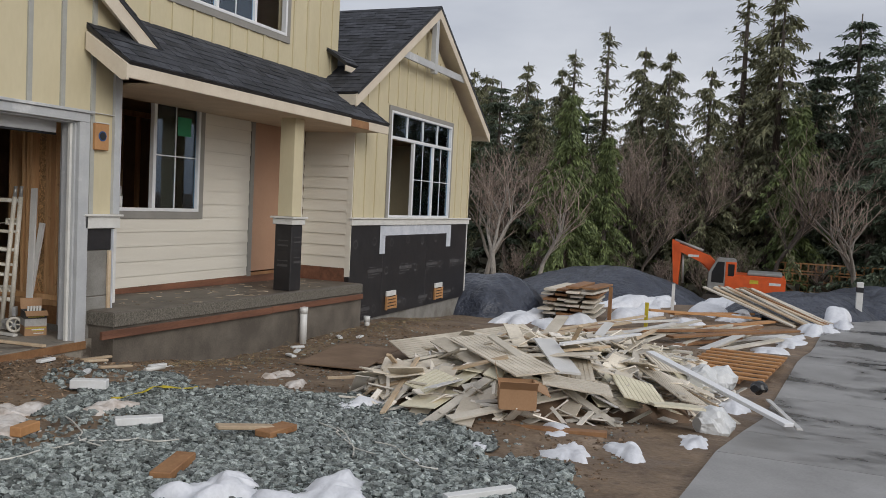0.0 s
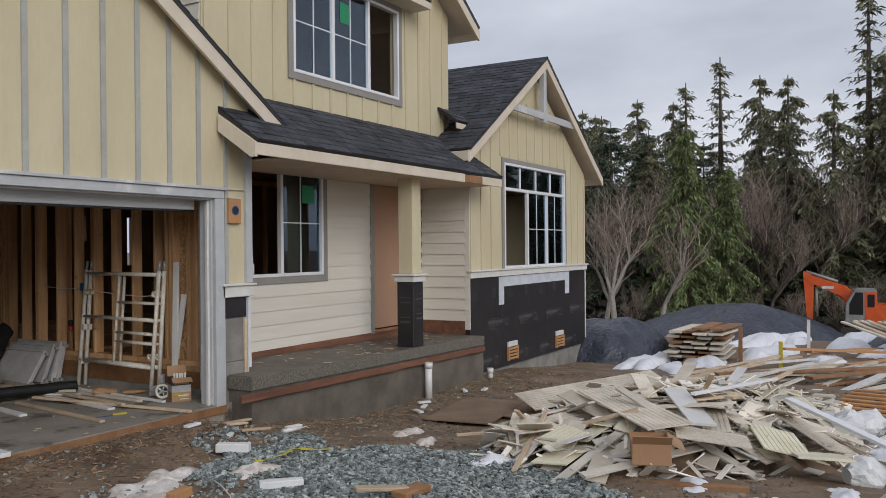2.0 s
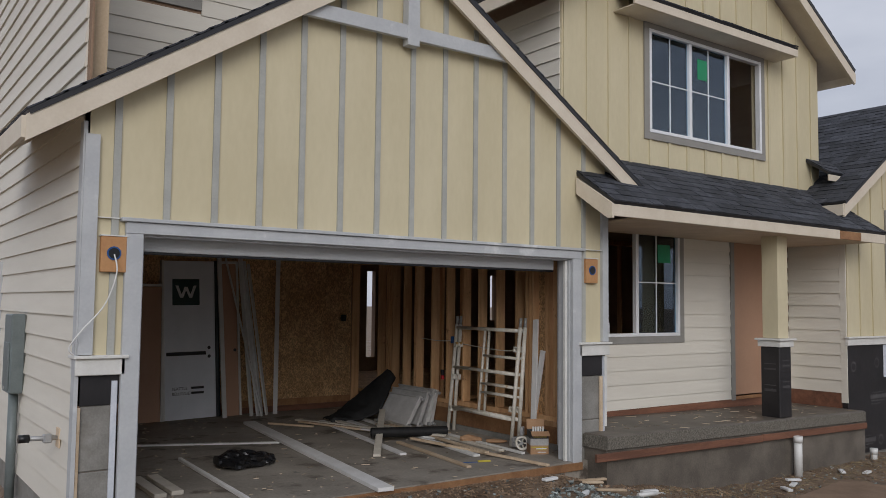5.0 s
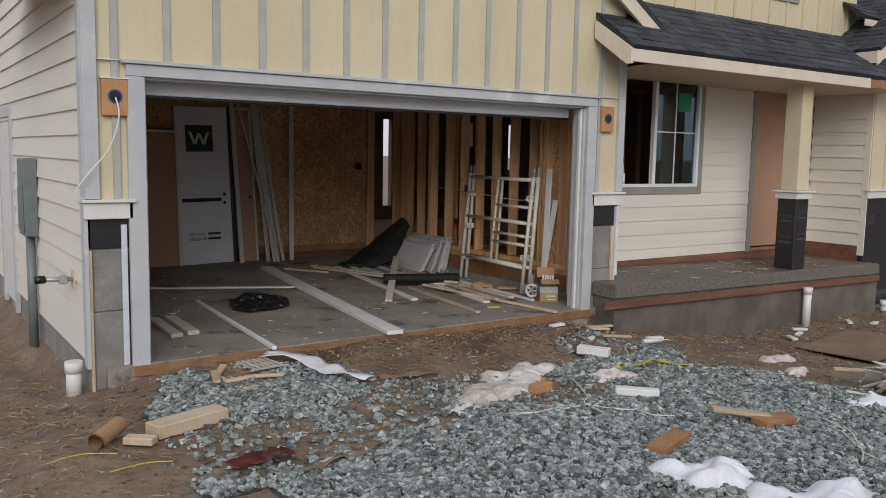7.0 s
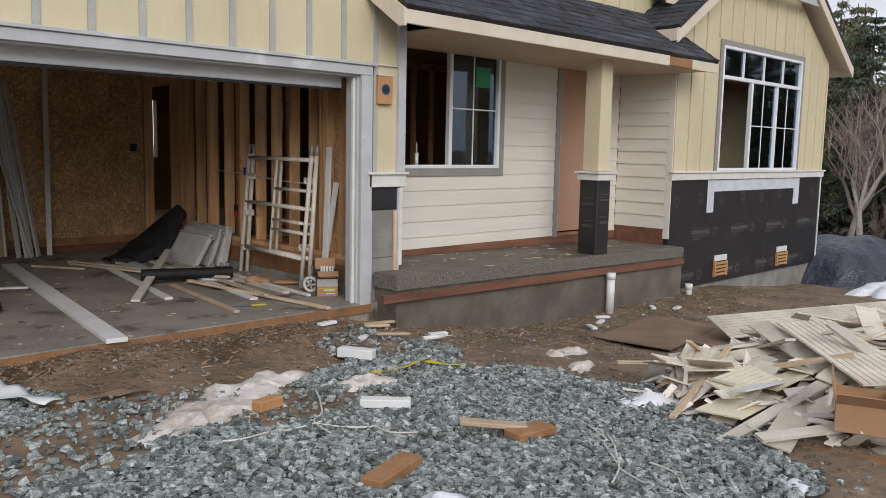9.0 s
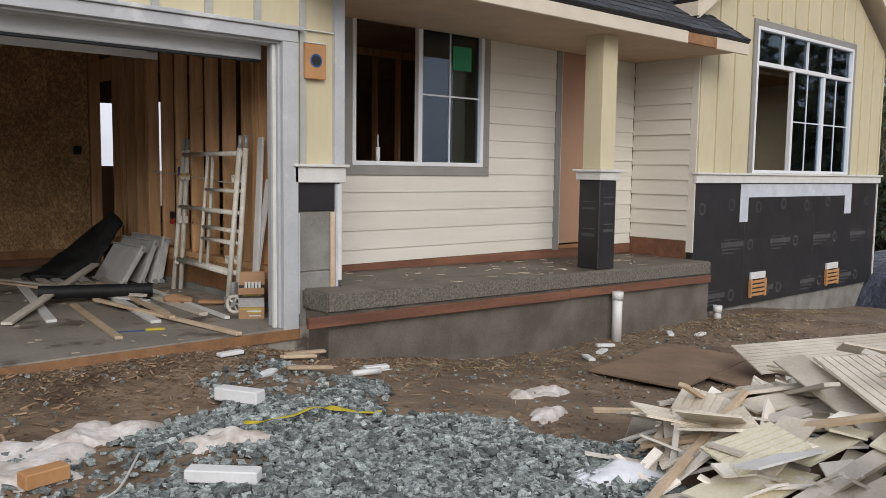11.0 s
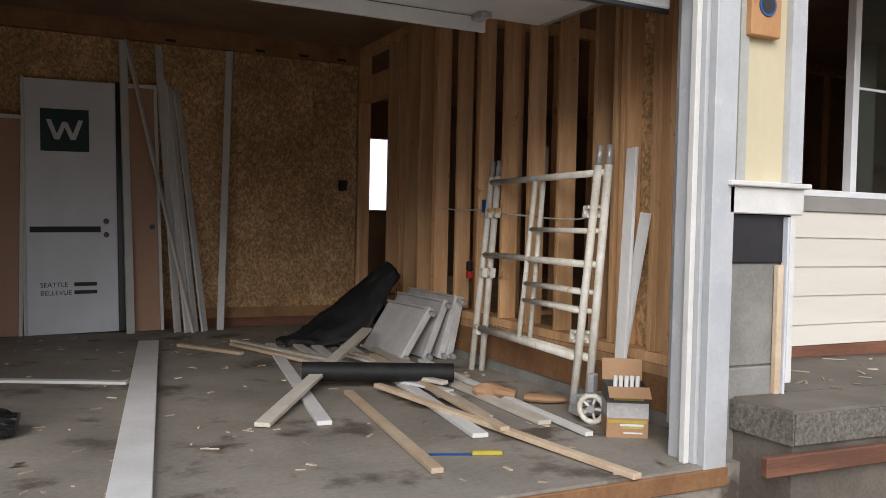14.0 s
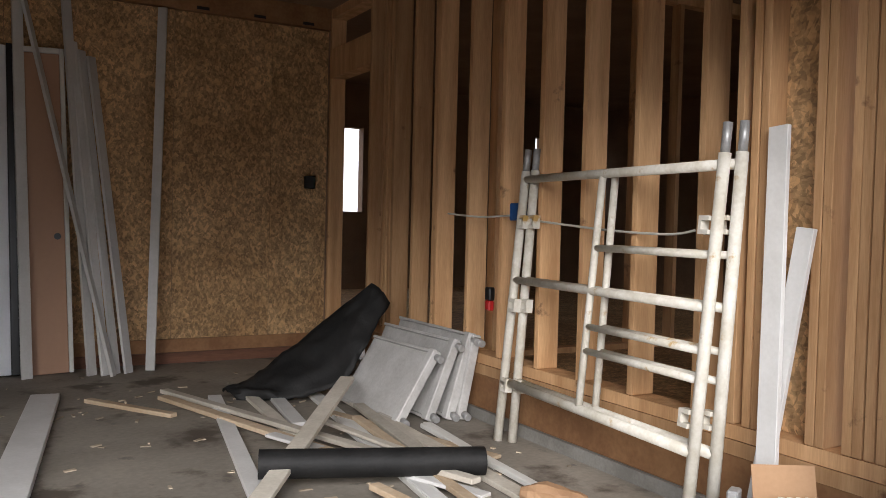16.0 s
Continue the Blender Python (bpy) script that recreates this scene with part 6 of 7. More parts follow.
YELLOWTAPE = mat("yellow_tape", (0.62, 0.5, 0.04), 0.5, bump=0.02)
sheet("caution_tape", [(3.75, -1.75, 0), (3.95, -1.9, 0.03), (4.25, -1.85, 0.02), (4.5, -2.05, 0.0)], 0.05, YELLOWTAPE, "scrap of yellow plastic tape on the gravel", "tape", 2)
for i in range(9):
    rnd = random.Random(40 + i)
    x, y = ((2.0, -2.55), (2.6, -2.75), (3.0, -3.0), (3.9, -3.9), (3.6, -4.3), (4.2, -4.2), (3.2, -4.5), (4.6, -4.4), (1.2, -0.95))[i]
    pts = [(x + k * 0.16 * math.cos(i) + rnd.uniform(-0.07, 0.07), y + k * 0.16 * math.sin(i * 1.3) + rnd.uniform(-0.07, 0.07)) for k in range(6)]
    cable("wire_scrap", [(a, b, rough_ground(a, b) + 0.035) for a, b in pts], 0.006, WIRE, "bent scrap of white cable on the gravel", "cable")


def stand_pipe(x, y, h, r, label):
    p = empty("drain_pipe", x, y, ground(x, y) - 0.05, label=label, category="pipe")
    bm = bmesh.new()
    tube(bm, (0, 0, 0), (0, 0, h), r, n=20)
    part("pipe", bm, PVC, p)
    bm = bmesh.new()
    tube(bm, (0, 0, h - 0.08), (0, 0, h + 0.01), r + 0.008, n=20)
    part("collar", bm, PVC, p)


stand_pipe(8.98, -0.42, 0.58, 0.055, "white plastic drain pipe standing before the porch")
stand_pipe(11.2, -0.35, 0.22, 0.05, "short white plastic pipe stub by the wing wall")
stand_pipe(-0.43, 0.1, 0.3, 0.06, "short white plastic pipe stub by the garage corner")
for i, (x, y, a) in enumerate(((8.3, -0.75, 20), (8.55, -0.6, -30), (9.6, -0.7, 40), (9.9, -0.9, 10), (5.35, -0.85, -15), (4.4, -0.3, 5), (7.9, -0.9, 60))):
    lump("foam_scrap", x, y, 0.2, 0.07, 0.03, a, FOAM, "small white plastic scrap on the mud", "scrap", lift=0.005)
tagged(lumpy("plastic_bottle", (4.35, -0.82, -0.14), (4.55, -0.72, -0.14), 0.035, 0.03, PLASTIC, "", "", 4, 1.0, 10, 8), "crushed clear plastic bottle on the mud", "bottle")
bm = bmesh.new()
tube(bm, (5.05, -0.95, -0.2), (5.28, -1.0, -0.2), 0.024)
tube(bm, (5.28, -1.0, -0.2), (5.38, -1.02, -0.2), 0.008, 0.004)
tagged(link("caulk_tube", bm, PVC), "used white caulk tube on the mud", "caulk tube")
for x, y, sx, sy, a in ((9.2, -2.3, 2.2, 1.1, -14), (8.3, -1.6, 1.6, 0.9, 8)):
    o = link("plywood_sheet", box_bm(-sx / 2, sx / 2, -sy / 2, sy / 2, 0, 0.02, bevel=0.002), PLY)
    o.matrix_world = pose(x, y, ground(x, y) + 0.03, 0, 0, a)
    tagged(o, "muddy plywood sheet lying on the ground", "plywood", "plywood sheets on the mud")

# ---- heap of siding offcuts ----
OFFCUT = mat("tan_siding_offcut", (0.78, 0.71, 0.59), 0.75, (0.55, 0.485, 0.385), 2.5, 0.1, vary=0.45)
OFFGREEN = mat("greenish_siding_back", (0.74, 0.69, 0.53), 0.75, (0.56, 0.51, 0.37), 2.5, 0.1, vary=0.3)


def grooved(sx, sy, t=0.012, step=0.045):
    """A sheet with grooves along its length."""
    bm = bmesh.new()
    n = max(2, round(sy / step))
    box(bm, -sx / 2, sx / 2, -sy / 2, sy / 2, 0, t * 0.55)
    for i in range(n):
        y0 = -sy / 2 + sy * i / n
        box(bm, -sx / 2, sx / 2, y0 + 0.003, y0 + sy / n - 0.005, t * 0.55 + 0.0003, t)
    return bm


HX, HY = 7.5, -4.7


def heap(x, y):
    u, v = (x - HX) / 2.9, (y - HY + 0.12 * (x - HX)) / 1.7
    d2 = u * u + v * v
    return ground(x, y) + 0.46 * max(0.0, 1 - d2) ** 0.8


def on_heap(o, x, y, yaw, lift, rnd, loose=9):
    e = 0.25
    gx, gy = (heap(x + e, y) - heap(x - e, y)) / (2 * e), (heap(x, y + e) - heap(x, y - e)) / (2 * e)
    nrm = Vector((-gx * 0.8 + rnd.gauss(0, loose / 90), -gy * 0.8 + rnd.gauss(0, loose / 90), 1)).normalized()
    q = Vector((0, 0, 1)).rotation_difference(nrm).to_matrix().to_4x4()
    o.matrix_world = Matrix.Translation((x, y, heap(x, y) + lift)) @ q @ Matrix.Rotation(yaw, 4, "Z")


def debris():
    rnd = random.Random(77)
    bm = bmesh.new()
    n = 26
    grid = [[bm.verts.new((HX - 2.9 + 5.8 * i / n, HY - 1.9 + 3.8 * j / n, heap(HX - 2.9 + 5.8 * i / n, HY - 1.9 + 3.8 * j / n) - 0.05)) for j in range(n + 1)] for i in range(n + 1)]
    for i in range(n):
        for j in range(n):
            bm.faces.new((grid[i][j], grid[i + 1][j], grid[i + 1][j + 1], grid[i][j + 1]))
    tagged(link("debris_core", bm, PLY), "packed mud and scraps under the heap of offcuts", "debris", "", "stuff")
    kinds = []
    for sx, sy, groove, m in ((1.1, 0.17, False, OFFCUT), (0.7, 0.17, False, OFFCUT), (1.6, 0.08, False, DIRTYTRIM), (0.8, 0.3, True, OFFCUT), (0.5, 0.32, True, OFFCUT), (0.4, 0.26, True, OFFGREEN),
                              (0.5, 0.34, False, OFFGREEN), (0.9, 0.12, False, GREYTRIM), (0.4, 0.16, False, OFFGREEN), (1.3, 0.045, False, LUMBER), (0.35, 0.2, False, OFFCUT), (1.9, 0.16, False, OFFCUT)):
        b = grooved(sx, sy) if groove else box_bm(-sx / 2, sx / 2, -sy / 2, sy / 2, 0, 0.02 if sy < 0.12 else 0.011)
        me = bpy.data.meshes.new("siding_offcut")
        b.to_mesh(me)
        b.free()
        me.materials.append(m)
        kinds.append(me)
    for i in range(290):
        r, an = math.sqrt(rnd.random()), rnd.uniform(0, 6.283)
        x, y = HX + 2.75 * r * math.cos(an), HY + 1.6 * r * math.sin(an) - 0.12 * 2.75 * r * math.cos(an)
        me = rnd.choice(kinds[:11] if i > 40 else kinds)
        o = new("siding_offcut", me)
        yaw = rnd.gauss(0.25, 0.55) if rnd.random() < 0.6 else rnd.uniform(0, 3.14)
        on_heap(o, x, y, yaw, 0.02 + 0.22 * rnd.random() * (1 - r * 0.6), rnd, 17)
        tagged(o, "broken tan siding or trim offcut in a heap", "offcut", "siding offcuts in the heap")


debris()


def scraps():
    rnd = random.Random(5)
    bm = bmesh.new()
    for i in range(520):
        r, an = math.sqrt(rnd.random()) * 1.08, rnd.uniform(0, 6.283)
        x, y = HX + 2.8 * r * math.cos(an), HY + 1.65 * r * math.sin(an) - 0.12 * 2.8 * r * math.cos(an)
        ln, w = rnd.uniform(0.12, 0.5), rnd.choice((0.03, 0.05, 0.09, 0.14))
        m = Matrix.Translation((x, y, heap(x, y) + 0.03 + 0.24 * rnd.random() * max(0, 1 - r))) @ Euler((rnd.gauss(0, 0.35), rnd.gauss(0, 0.35), rnd.uniform(0, 3.14))).to_matrix().to_4x4()
        box(bm, -ln / 2, ln / 2, -w / 2, w / 2, 0, 0.012, m=m)
    me_ob = link("siding_scraps", bm, SCRAP)
    tagged(me_ob, "small broken scraps of siding and trim strewn in the heap", "scraps", "", "stuff")


SCRAP = mat("mixed_trim_scraps", (0.78, 0.73, 0.65), 0.75, (0.6, 0.55, 0.47), 2.5, 0.1)
island(SCRAP, 0.9)
scraps()
rnd = random.Random(9)
for (x, y, yaw, sx, sy, g, m) in ((5.7, -4.55, 0.75, 1.5, 0.42, True, OFFCUT), (5.35, -5.35, 1.9, 0.6, 0.3, True, OFFCUT), (5.9, -5.8, 0.4, 0.65, 0.42, True, OFFGREEN), (6.6, -6.0, 0.9, 0.7, 0.36, True, OFFCUT),
                               (6.0, -5.0, 0.5, 1.0, 0.22, False, GREYTRIM), (5.6, -6.15, 0.2, 0.9, 0.4, False, OFFGREEN)):
    b = grooved(sx, sy) if g else box_bm(-sx / 2, sx / 2, -sy / 2, sy / 2, 0, 0.02)
    o = link("siding_sheet", b, m)
    on_heap(o, x, y, yaw, 0.2, rnd, 6)
    tagged(o, "larger grooved siding panel on top of the heap", "siding panel", "siding panels on the heap")
o = link("siding_sheet", grooved(3.4, 0.42), OFFCUT)
o.matrix_world = pose(10.0, -2.75, ground(10, -2.75) + 0.18, 25, 1, -16)
tagged(o, "long grooved siding panel propped on scraps", "siding panel")
board("white_trim", (6.9, -5.75, 0.25), (5.35, -7.05, 0.05), 0.09, 0.03, VINYL, "long white trim strip lying over the heap onto the pavement", "trim board")
board("white_trim", (8.6, -5.4, 0.18), (6.2, -5.0, 0.35), 0.05, 0.03, VINYL, "long white trim strip on the heap", "trim board")
board("white_trim", (8.2, -6.9, -0.35), (5.9, -7.15, -0.1), 0.05, 0.02, GREYTRIM, "pale strip lying across the pavement edge", "trim board")
board("lumber_offcut", (4.55, -4.75, -0.1), (4.7, -5.75, -0.06), 0.09, 0.04, BROWNWOOD, "brown lumber length before the heap", "offcut")
cb = empty("cardboard_box", 4.88, -4.96, heap(4.88, -4.96) + 0.1, 20, label="open brown cardboard box lying on the heap", category="cardboard box")
for a in ((-0.22, 0.22, -0.15, -0.145, 0, 0.16), (-0.22, 0.22, 0.145, 0.15, 0, 0.16), (-0.22, -0.215, -0.1445, 0.1445, 0, 0.16), (0.215, 0.22, -0.1445, 0.1445, 0, 0.16)):
    part("side", box_bm(*a), CARDBOARD, cb)
part("bottom", box_bm(-0.22, 0.22, -0.15, 0.15, -0.005, -0.0005), CARDBOARD, cb)
part("print_band", box_bm(-0.2, 0.2, -0.153, -0.1505, 0.02, 0.07), INK, cb, "dark printed band")
part("print_line", box_bm(-0.1, 0.1, -0.153, -0.1505, 0.1, 0.13), INK, cb)
part("flap", box_bm(-0.22, 0.22, 0.0, 0.005, 0, 0.14, m=Matrix.Translation((0, 0.15, 0.16)) @ Matrix.Rotation(radians(-12), 4, "X")), CARDBOARD, cb)
part("flap", box_bm(-0.22, 0.22, 0.0, 0.005, 0, 0.12, m=Matrix.Translation((0, -0.15, 0.16)) @ Matrix.Rotation(radians(115), 4, "X")), CARDBOARD, cb)
part("flap", box_bm(0.0, 0.005, -0.15, 0.15, 0, 0.12, m=Matrix.Translation((-0.22, 0, 0.16)) @ Matrix.Rotation(radians(-50), 4, "Y")), CARDBOARD, cb)
lumpy("plastic_bag", (7.7, -6.15, -0.18), (8.1, -6.3, -0.18), 0.17, 0.15, PLASTIC, "white plastic bag among the offcuts", "plastic bag", 31, 1.0, 18, 14)
lumpy("plastic_bag", (8.5, -6.25, -0.28), (8.95, -6.45, -0.3), 0.19, 0.17, PLASTIC, "white plastic bag among the offcuts", "plastic bag", 33, 0.9, 18, 14)
lumpy("plastic_bag", (5.5, -6.35, -0.08), (5.75, -6.6, -0.09), 0.13, 0.14, PLASTIC, "clear plastic bag at the foot of the heap", "plastic bag", 37, 0.9, 18, 14)
lumpy("black_bag", (8.6, -6.75, -0.33), (8.85, -6.85, -0.34), 0.1, 0.07, BLACK_PLASTIC, "small black plastic bag", "plastic bag", 41, 0.9, 14, 10)
pal = empty("lattice_pallet", 10.6, -6.45, ground(10.6, -6.5) + 0.06, -8, label="orange brown lattice pallet lying on the mud", category="pallet")
for i in range(8):
    part("slat", box_bm(-1.1 + i * 0.3, -1.02 + i * 0.3, -0.55, 0.55, 0.05, 0.08, bevel=0.004), LAMPWOOD, pal)
for i in range(5):
    part("runner", box_bm(-1.15, 1.2, -0.52 + i * 0.25, -0.44 + i * 0.25, 0.0, 0.0495, bevel=0.004), BROWNWOOD, pal)

# ---- lumber further off ----
rnd = random.Random(19)
for i in range(34):
    x, y = rnd.uniform(13.2, 17.5), rnd.uniform(-6.6, -3.6)
    a = rnd.gauss(-0.42, 0.16)
    ln = rnd.uniform(1.6, 4.2)
    z = ground(x, y) + 0.05 + 0.34 * rnd.random() * max(0, 1 - abs(x - 15.3) / 2.4)
    dx, dy = math.cos(a) * ln / 2, math.sin(a) * ln / 2
    board("long_board", (x - dx, y - dy, z), (x + dx, y + dy, z + rnd.uniform(-0.06, 0.06)), rnd.choice((0.09, 0.14, 0.2)), 0.04, rnd.choice((LUMBER, DIRTYTRIM, BROWNWOOD, OFFCUT, GREYTRIM)), "long board in a loose pile on the lot", "board", "long boards on the lot")
for i in range(26):
    k = i // 4
    y = -2.9 + 0.32 * (i % 4) + rnd.uniform(-0.06, 0.06)
    x = 18.4 + rnd.uniform(-0.2, 0.2)
    board("stacked_board", (x - 0.9, y, ground(18.4, -2.6) + 0.16 + k * 0.11), (x + 0.9, y + rnd.uniform(-0.15, 0.15), ground(18.4, -2.6) + 0.16 + k * 0.11 + rnd.uniform(-0.03, 0.03)), 0.3, 0.05, rnd.choice((DIRTYTRIM, BROWNWOOD, OFFCUT)), "weathered board in a low stack", "board", "stack of weathered boards")
for i in range(16):
    x, y = 22.6 + rnd.uniform(-0.8, 0.8), -6.9 + rnd.uniform(-0.8, 0.6)
    z = ground(x, y) + 0.25
    board("leaning_board", (x - 0.6, y - 1.1, z - 0.2), (x + 0.5, y + 1.1 + rnd.uniform(-0.3, 0.3), z + 0.55), 0.16, 0.04, rnd.choice((LUMBER, DIRTYTRIM, BROWNWOOD)), "board leaning on the covered mound", "board", "boards leaning on the mound")
for a, b in (((19.0, -4.1, -0.7), (21.5, -6.6, -0.95)), ((19.5, -4.6, -0.8), (23.0, -6.4, -1.0)), ((17.5, -5.6, -0.8), (21.6, -7.0, -1.0))):
    board("long_board", a, b, 0.2, 0.05, LAMPWOOD, "long orange board on the lot", "board", "long boards on the lot")

# ---- covered mounds ----
TARP = mat("dark_blue_grey_tarp", (0.05, 0.058, 0.08), 0.3, (0.026, 0.03, 0.044), 2.5, 0.9, fine=9)
TARP.node_tree.nodes["Bump"].inputs["Distance"].default_value = 0.12


def mound(x, y, rx, ry, h, seed, yaw=0.0):
    n, m = 56, 16
    bm = bmesh.new()
    c, s = math.cos(yaw), math.sin(yaw)

    def at(u, an):
        px, py = u * rx * math.cos(an), u * ry * math.sin(an)
        wx, wy = x + c * px - s * py, y + s * px + c * py
        fold = 0.06 * math.sin(an * 17 + 3 * noise.noise((wx * 0.7, wy * 0.7, seed))) * u + 0.12 * noise.noise((wx * 1.4, wy * 1.4, seed))
        return (wx, wy, ground(wx, wy) - 0.05 + h * (1 - u ** 2.4) * (1 + 0.25 * noise.noise((wx * 0.35, wy * 0.35, seed))) + fold)
    top = bm.verts.new(at(0, 0))
    rings = [[bm.verts.new(at((i + 1) / m, 2 * math.pi * j / n)) for j in range(n)] for i in range(m)]
    for j in range(n):
        bm.faces.new((top, rings[0][j], rings[0][(j + 1) % n])).smooth = True
        for i in range(m - 1):
            bm.faces.new((rings[i][j], rings[i + 1][j], rings[i + 1][(j + 1) % n], rings[i][(j + 1) % n])).smooth = True
    tagged(link("covered_mound", bm, TARP), "soil mound covered with dark blue grey plastic", "mound", "covered mounds")


mound(18.3, -0.2, 2.0, 1.6, 1.05, 1)
mound(29.0, -1.2, 3.6, 3.9, 1.12, 2, 0.1)
mound(26.0, -7.8, 3.2, 2.0, 0.8, 3, -0.5)
mound(30.5, -10.6, 4.0, 3.0, 1.05, 4, -0.4)
for i, (x, y, h) in enumerate(((16.5, -3.6, 0.95), (17.2, -4.3, 0.6), (21.5, -4.4, 0.9))):
    board("stake", (x, y, ground(x, y) - 0.1), (x + 0.02, y, ground(x, y) + h), 0.08, 0.04, (BROWNWOOD, YELLOWTAPE, GREYTRIM)[i], "survey stake standing in the mud", "stake", "survey stakes")
post = empty("marker_post", 25.6, -9.3, ground(25.6, -9.3), label="white marker post beside the pavement", category="post")
part("shaft", box_bm(-0.09, 0.09, -0.09, 0.09, 0, 1.15, bevel=0.01), PVC, post)
part("band", box_bm(-0.095, 0.095, -0.095, 0.095, 0.85, 1.0), INK, post)
sign = empty("site_sign", 27.3, -11.1, ground(27.3, -11.1), label="white site sign with a green mark", category="sign")
part("panel", box_bm(-0.03, 0.03, -0.6, 0.6, 0.9, 1.8, bevel=0.005), PVC, sign)
for s in (-0.5, 0.5):
    part("leg", box_bm(-0.03, 0.03, s - 0.04, s + 0.04, 0, 0.899), LUMBER, sign)
bm = bmesh.new()
for k in range(3):
    w = 0.3 - k * 0.07
    zz = 1.15 + k * 0.15
    bm.faces.new([bm.verts.new((-0.034, -w, zz)), bm.verts.new((-0.034, 0, zz + 0.24)), bm.verts.new((-0.034, w, zz))])
GREENMARK = mat("green_mark", (0.02, 0.2, 0.12), 0.5, bump=0)
part("mark", bm, GREENMARK, sign)

# ---- excavator ----
ORANGE = mat("orange_machine_paint", (0.72, 0.12, 0.025), 0.42, (0.58, 0.09, 0.02), 3, 0.05)
CABGREY = mat("grey_cab_paint", (0.30, 0.30, 0.29), 0.45, (0.23, 0.23, 0.22), 3, 0.05)
RUBBER = mat("black_track_steel", (0.03, 0.028, 0.026), 0.7, (0.05, 0.04, 0.03), 6, 0.3)


def excavator():
    """Built along its own x axis: the boom reaches to minus x, the tail to plus x."""
    e = empty("excavator", label="orange crawler excavator parked behind the mounds", category="excavator")
    for s in (-1, 1):
        bm = bmesh.new()
        prism(bm, [(-1.9, 0.4), (-1.6, 0.05), (1.6, 0.05), (1.9, 0.4), (1.6, 0.85), (-1.6, 0.85)], s * 1.05 - 0.3, s * 1.05 + 0.3)
        t = part("track", bm, RUBBER, e)
        for i in range(5):
            bm = bmesh.new()
            tube(bm, (-1.3 + i * 0.65, s * 1.05 - 0.31, 0.42), (-1.3 + i * 0.65, s * 1.05 + 0.31, 0.42), 0.2, n=14)
            part("roller", bm, CABGREY, t)
    bm = bmesh.new()
    tube(bm, (0, 0, 0.6), (0, 0, 1.1), 0.7, n=24)
    part("turntable", bm, RUBBER, e)
    bm = bmesh.new()
    prism(bm, [(-0.55, 1.1), (2.45, 1.1), (2.6, 1.3), (2.6, 1.95), (2.4, 2.05), (-0.1, 2.05), (-0.55, 1.6)], -1.25, 1.25)
    bmesh.ops.bevel(bm, geom=bm.edges[:], offset=0.05, segments=2, affect="EDGES")
    part("body", bm, ORANGE, e)
    part("engine_cover", box_bm(0.6, 2.4, -1.15, 1.15, 2.06, 2.22, bevel=0.04), CABGREY, e, "dark grey engine cover")
    part("badge", box_bm(1.75, 2.35, -1.256, -1.251, 1.6, 1.74), PALEPRINT, e, "plain white badge")
    part("warning_label", box_bm(0.75, 1.2, -1.256, -1.251, 1.62, 1.82), YELLOWTAPE, e, "yellow label")
    bm = bmesh.new()
    prism(bm, [(-1.5, 1.1), (0.0, 1.1), (0.0, 2.75), (-0.12, 2.9), (-1.0, 2.9), (-1.45, 2.1)], -1.2, -0.25)
    bmesh.ops.bevel(bm, geom=bm.edges[:], offset=0.04, segments=2, affect="EDGES")
    cab = part("cab", bm, CABGREY, e, "grey cab")
    bm = bmesh.new()
    prism(bm, [(-1.28, 1.55), (-0.62, 1.55), (-0.62, 2.7), (-0.98, 2.7), (-1.28, 2.1)], -1.21, -1.201)
    part("door_window", bm, BLACK_PLASTIC, cab, "dark door window")
    part("rear_panel", box_bm(-0.55, 0.02, -1.215, -1.201, 1.12, 2.72, bevel=0.004), ORANGE, cab, "orange cab panel")
    part("side_window", box_bm(-0.42, -0.08, -1.222, -1.216, 1.95, 2.6), BLACK_PLASTIC, cab, "dark side window")
    boom = bmesh.new()
    prism(boom, [(-0.5, 1.3), (-0.3, 1.75), (-1.5, 2.95), (-3.3, 3.55), (-3.55, 3.4), (-3.35, 3.15), (-1.75, 2.45)], -0.2, 0.2)
    bm2 = part("boom", boom, ORANGE, e)
    part("badge", box_bm(-2.7, -2.1, -0.206, -0.201, 2.82, 2.95, m=Matrix.Rotation(0.0, 4, "Y")), PALEPRINT, bm2, "plain white badge")
    bm = bmesh.new()
    prism(bm, [(-3.65, 3.75), (-3.25, 3.6), (-3.1, 3.1), (-3.2, 0.75), (-3.42, 0.7), (-3.6, 3.0)], -0.16, 0.16)
    part("arm", bm, ORANGE, e)
    for a, b, r in (((-0.9, 0.3, 1.6), (-2.0, 0.3, 2.6), 0.09), ((-1.9, 0, 3.2), (-3.5, 0, 3.72), 0.08), ((-3.0, 0, 2.9), (-2.95, 0, 1.3), 0.07)):
        bm = bmesh.new()
        tube(bm, a, b, r, n=12)
        part("cylinder", bm, CABGREY if r < 0.09 else ORANGE, e)
    bm = bmesh.new()
    prism(bm, [(-3.45, 0.95), (-3.0, 0.95), (-2.55, 0.6), (-2.5, 0.1), (-2.9, -0.12), (-3.35, 0.05), (-3.6, 0.5)], -0.55, 0.55)
    bmesh.ops.bevel(bm, geom=bm.edges[:], offset=0.04, segments=1, affect="EDGES")
    part("bucket", bm, RUBBER, e, "dark steel bucket")
    return e


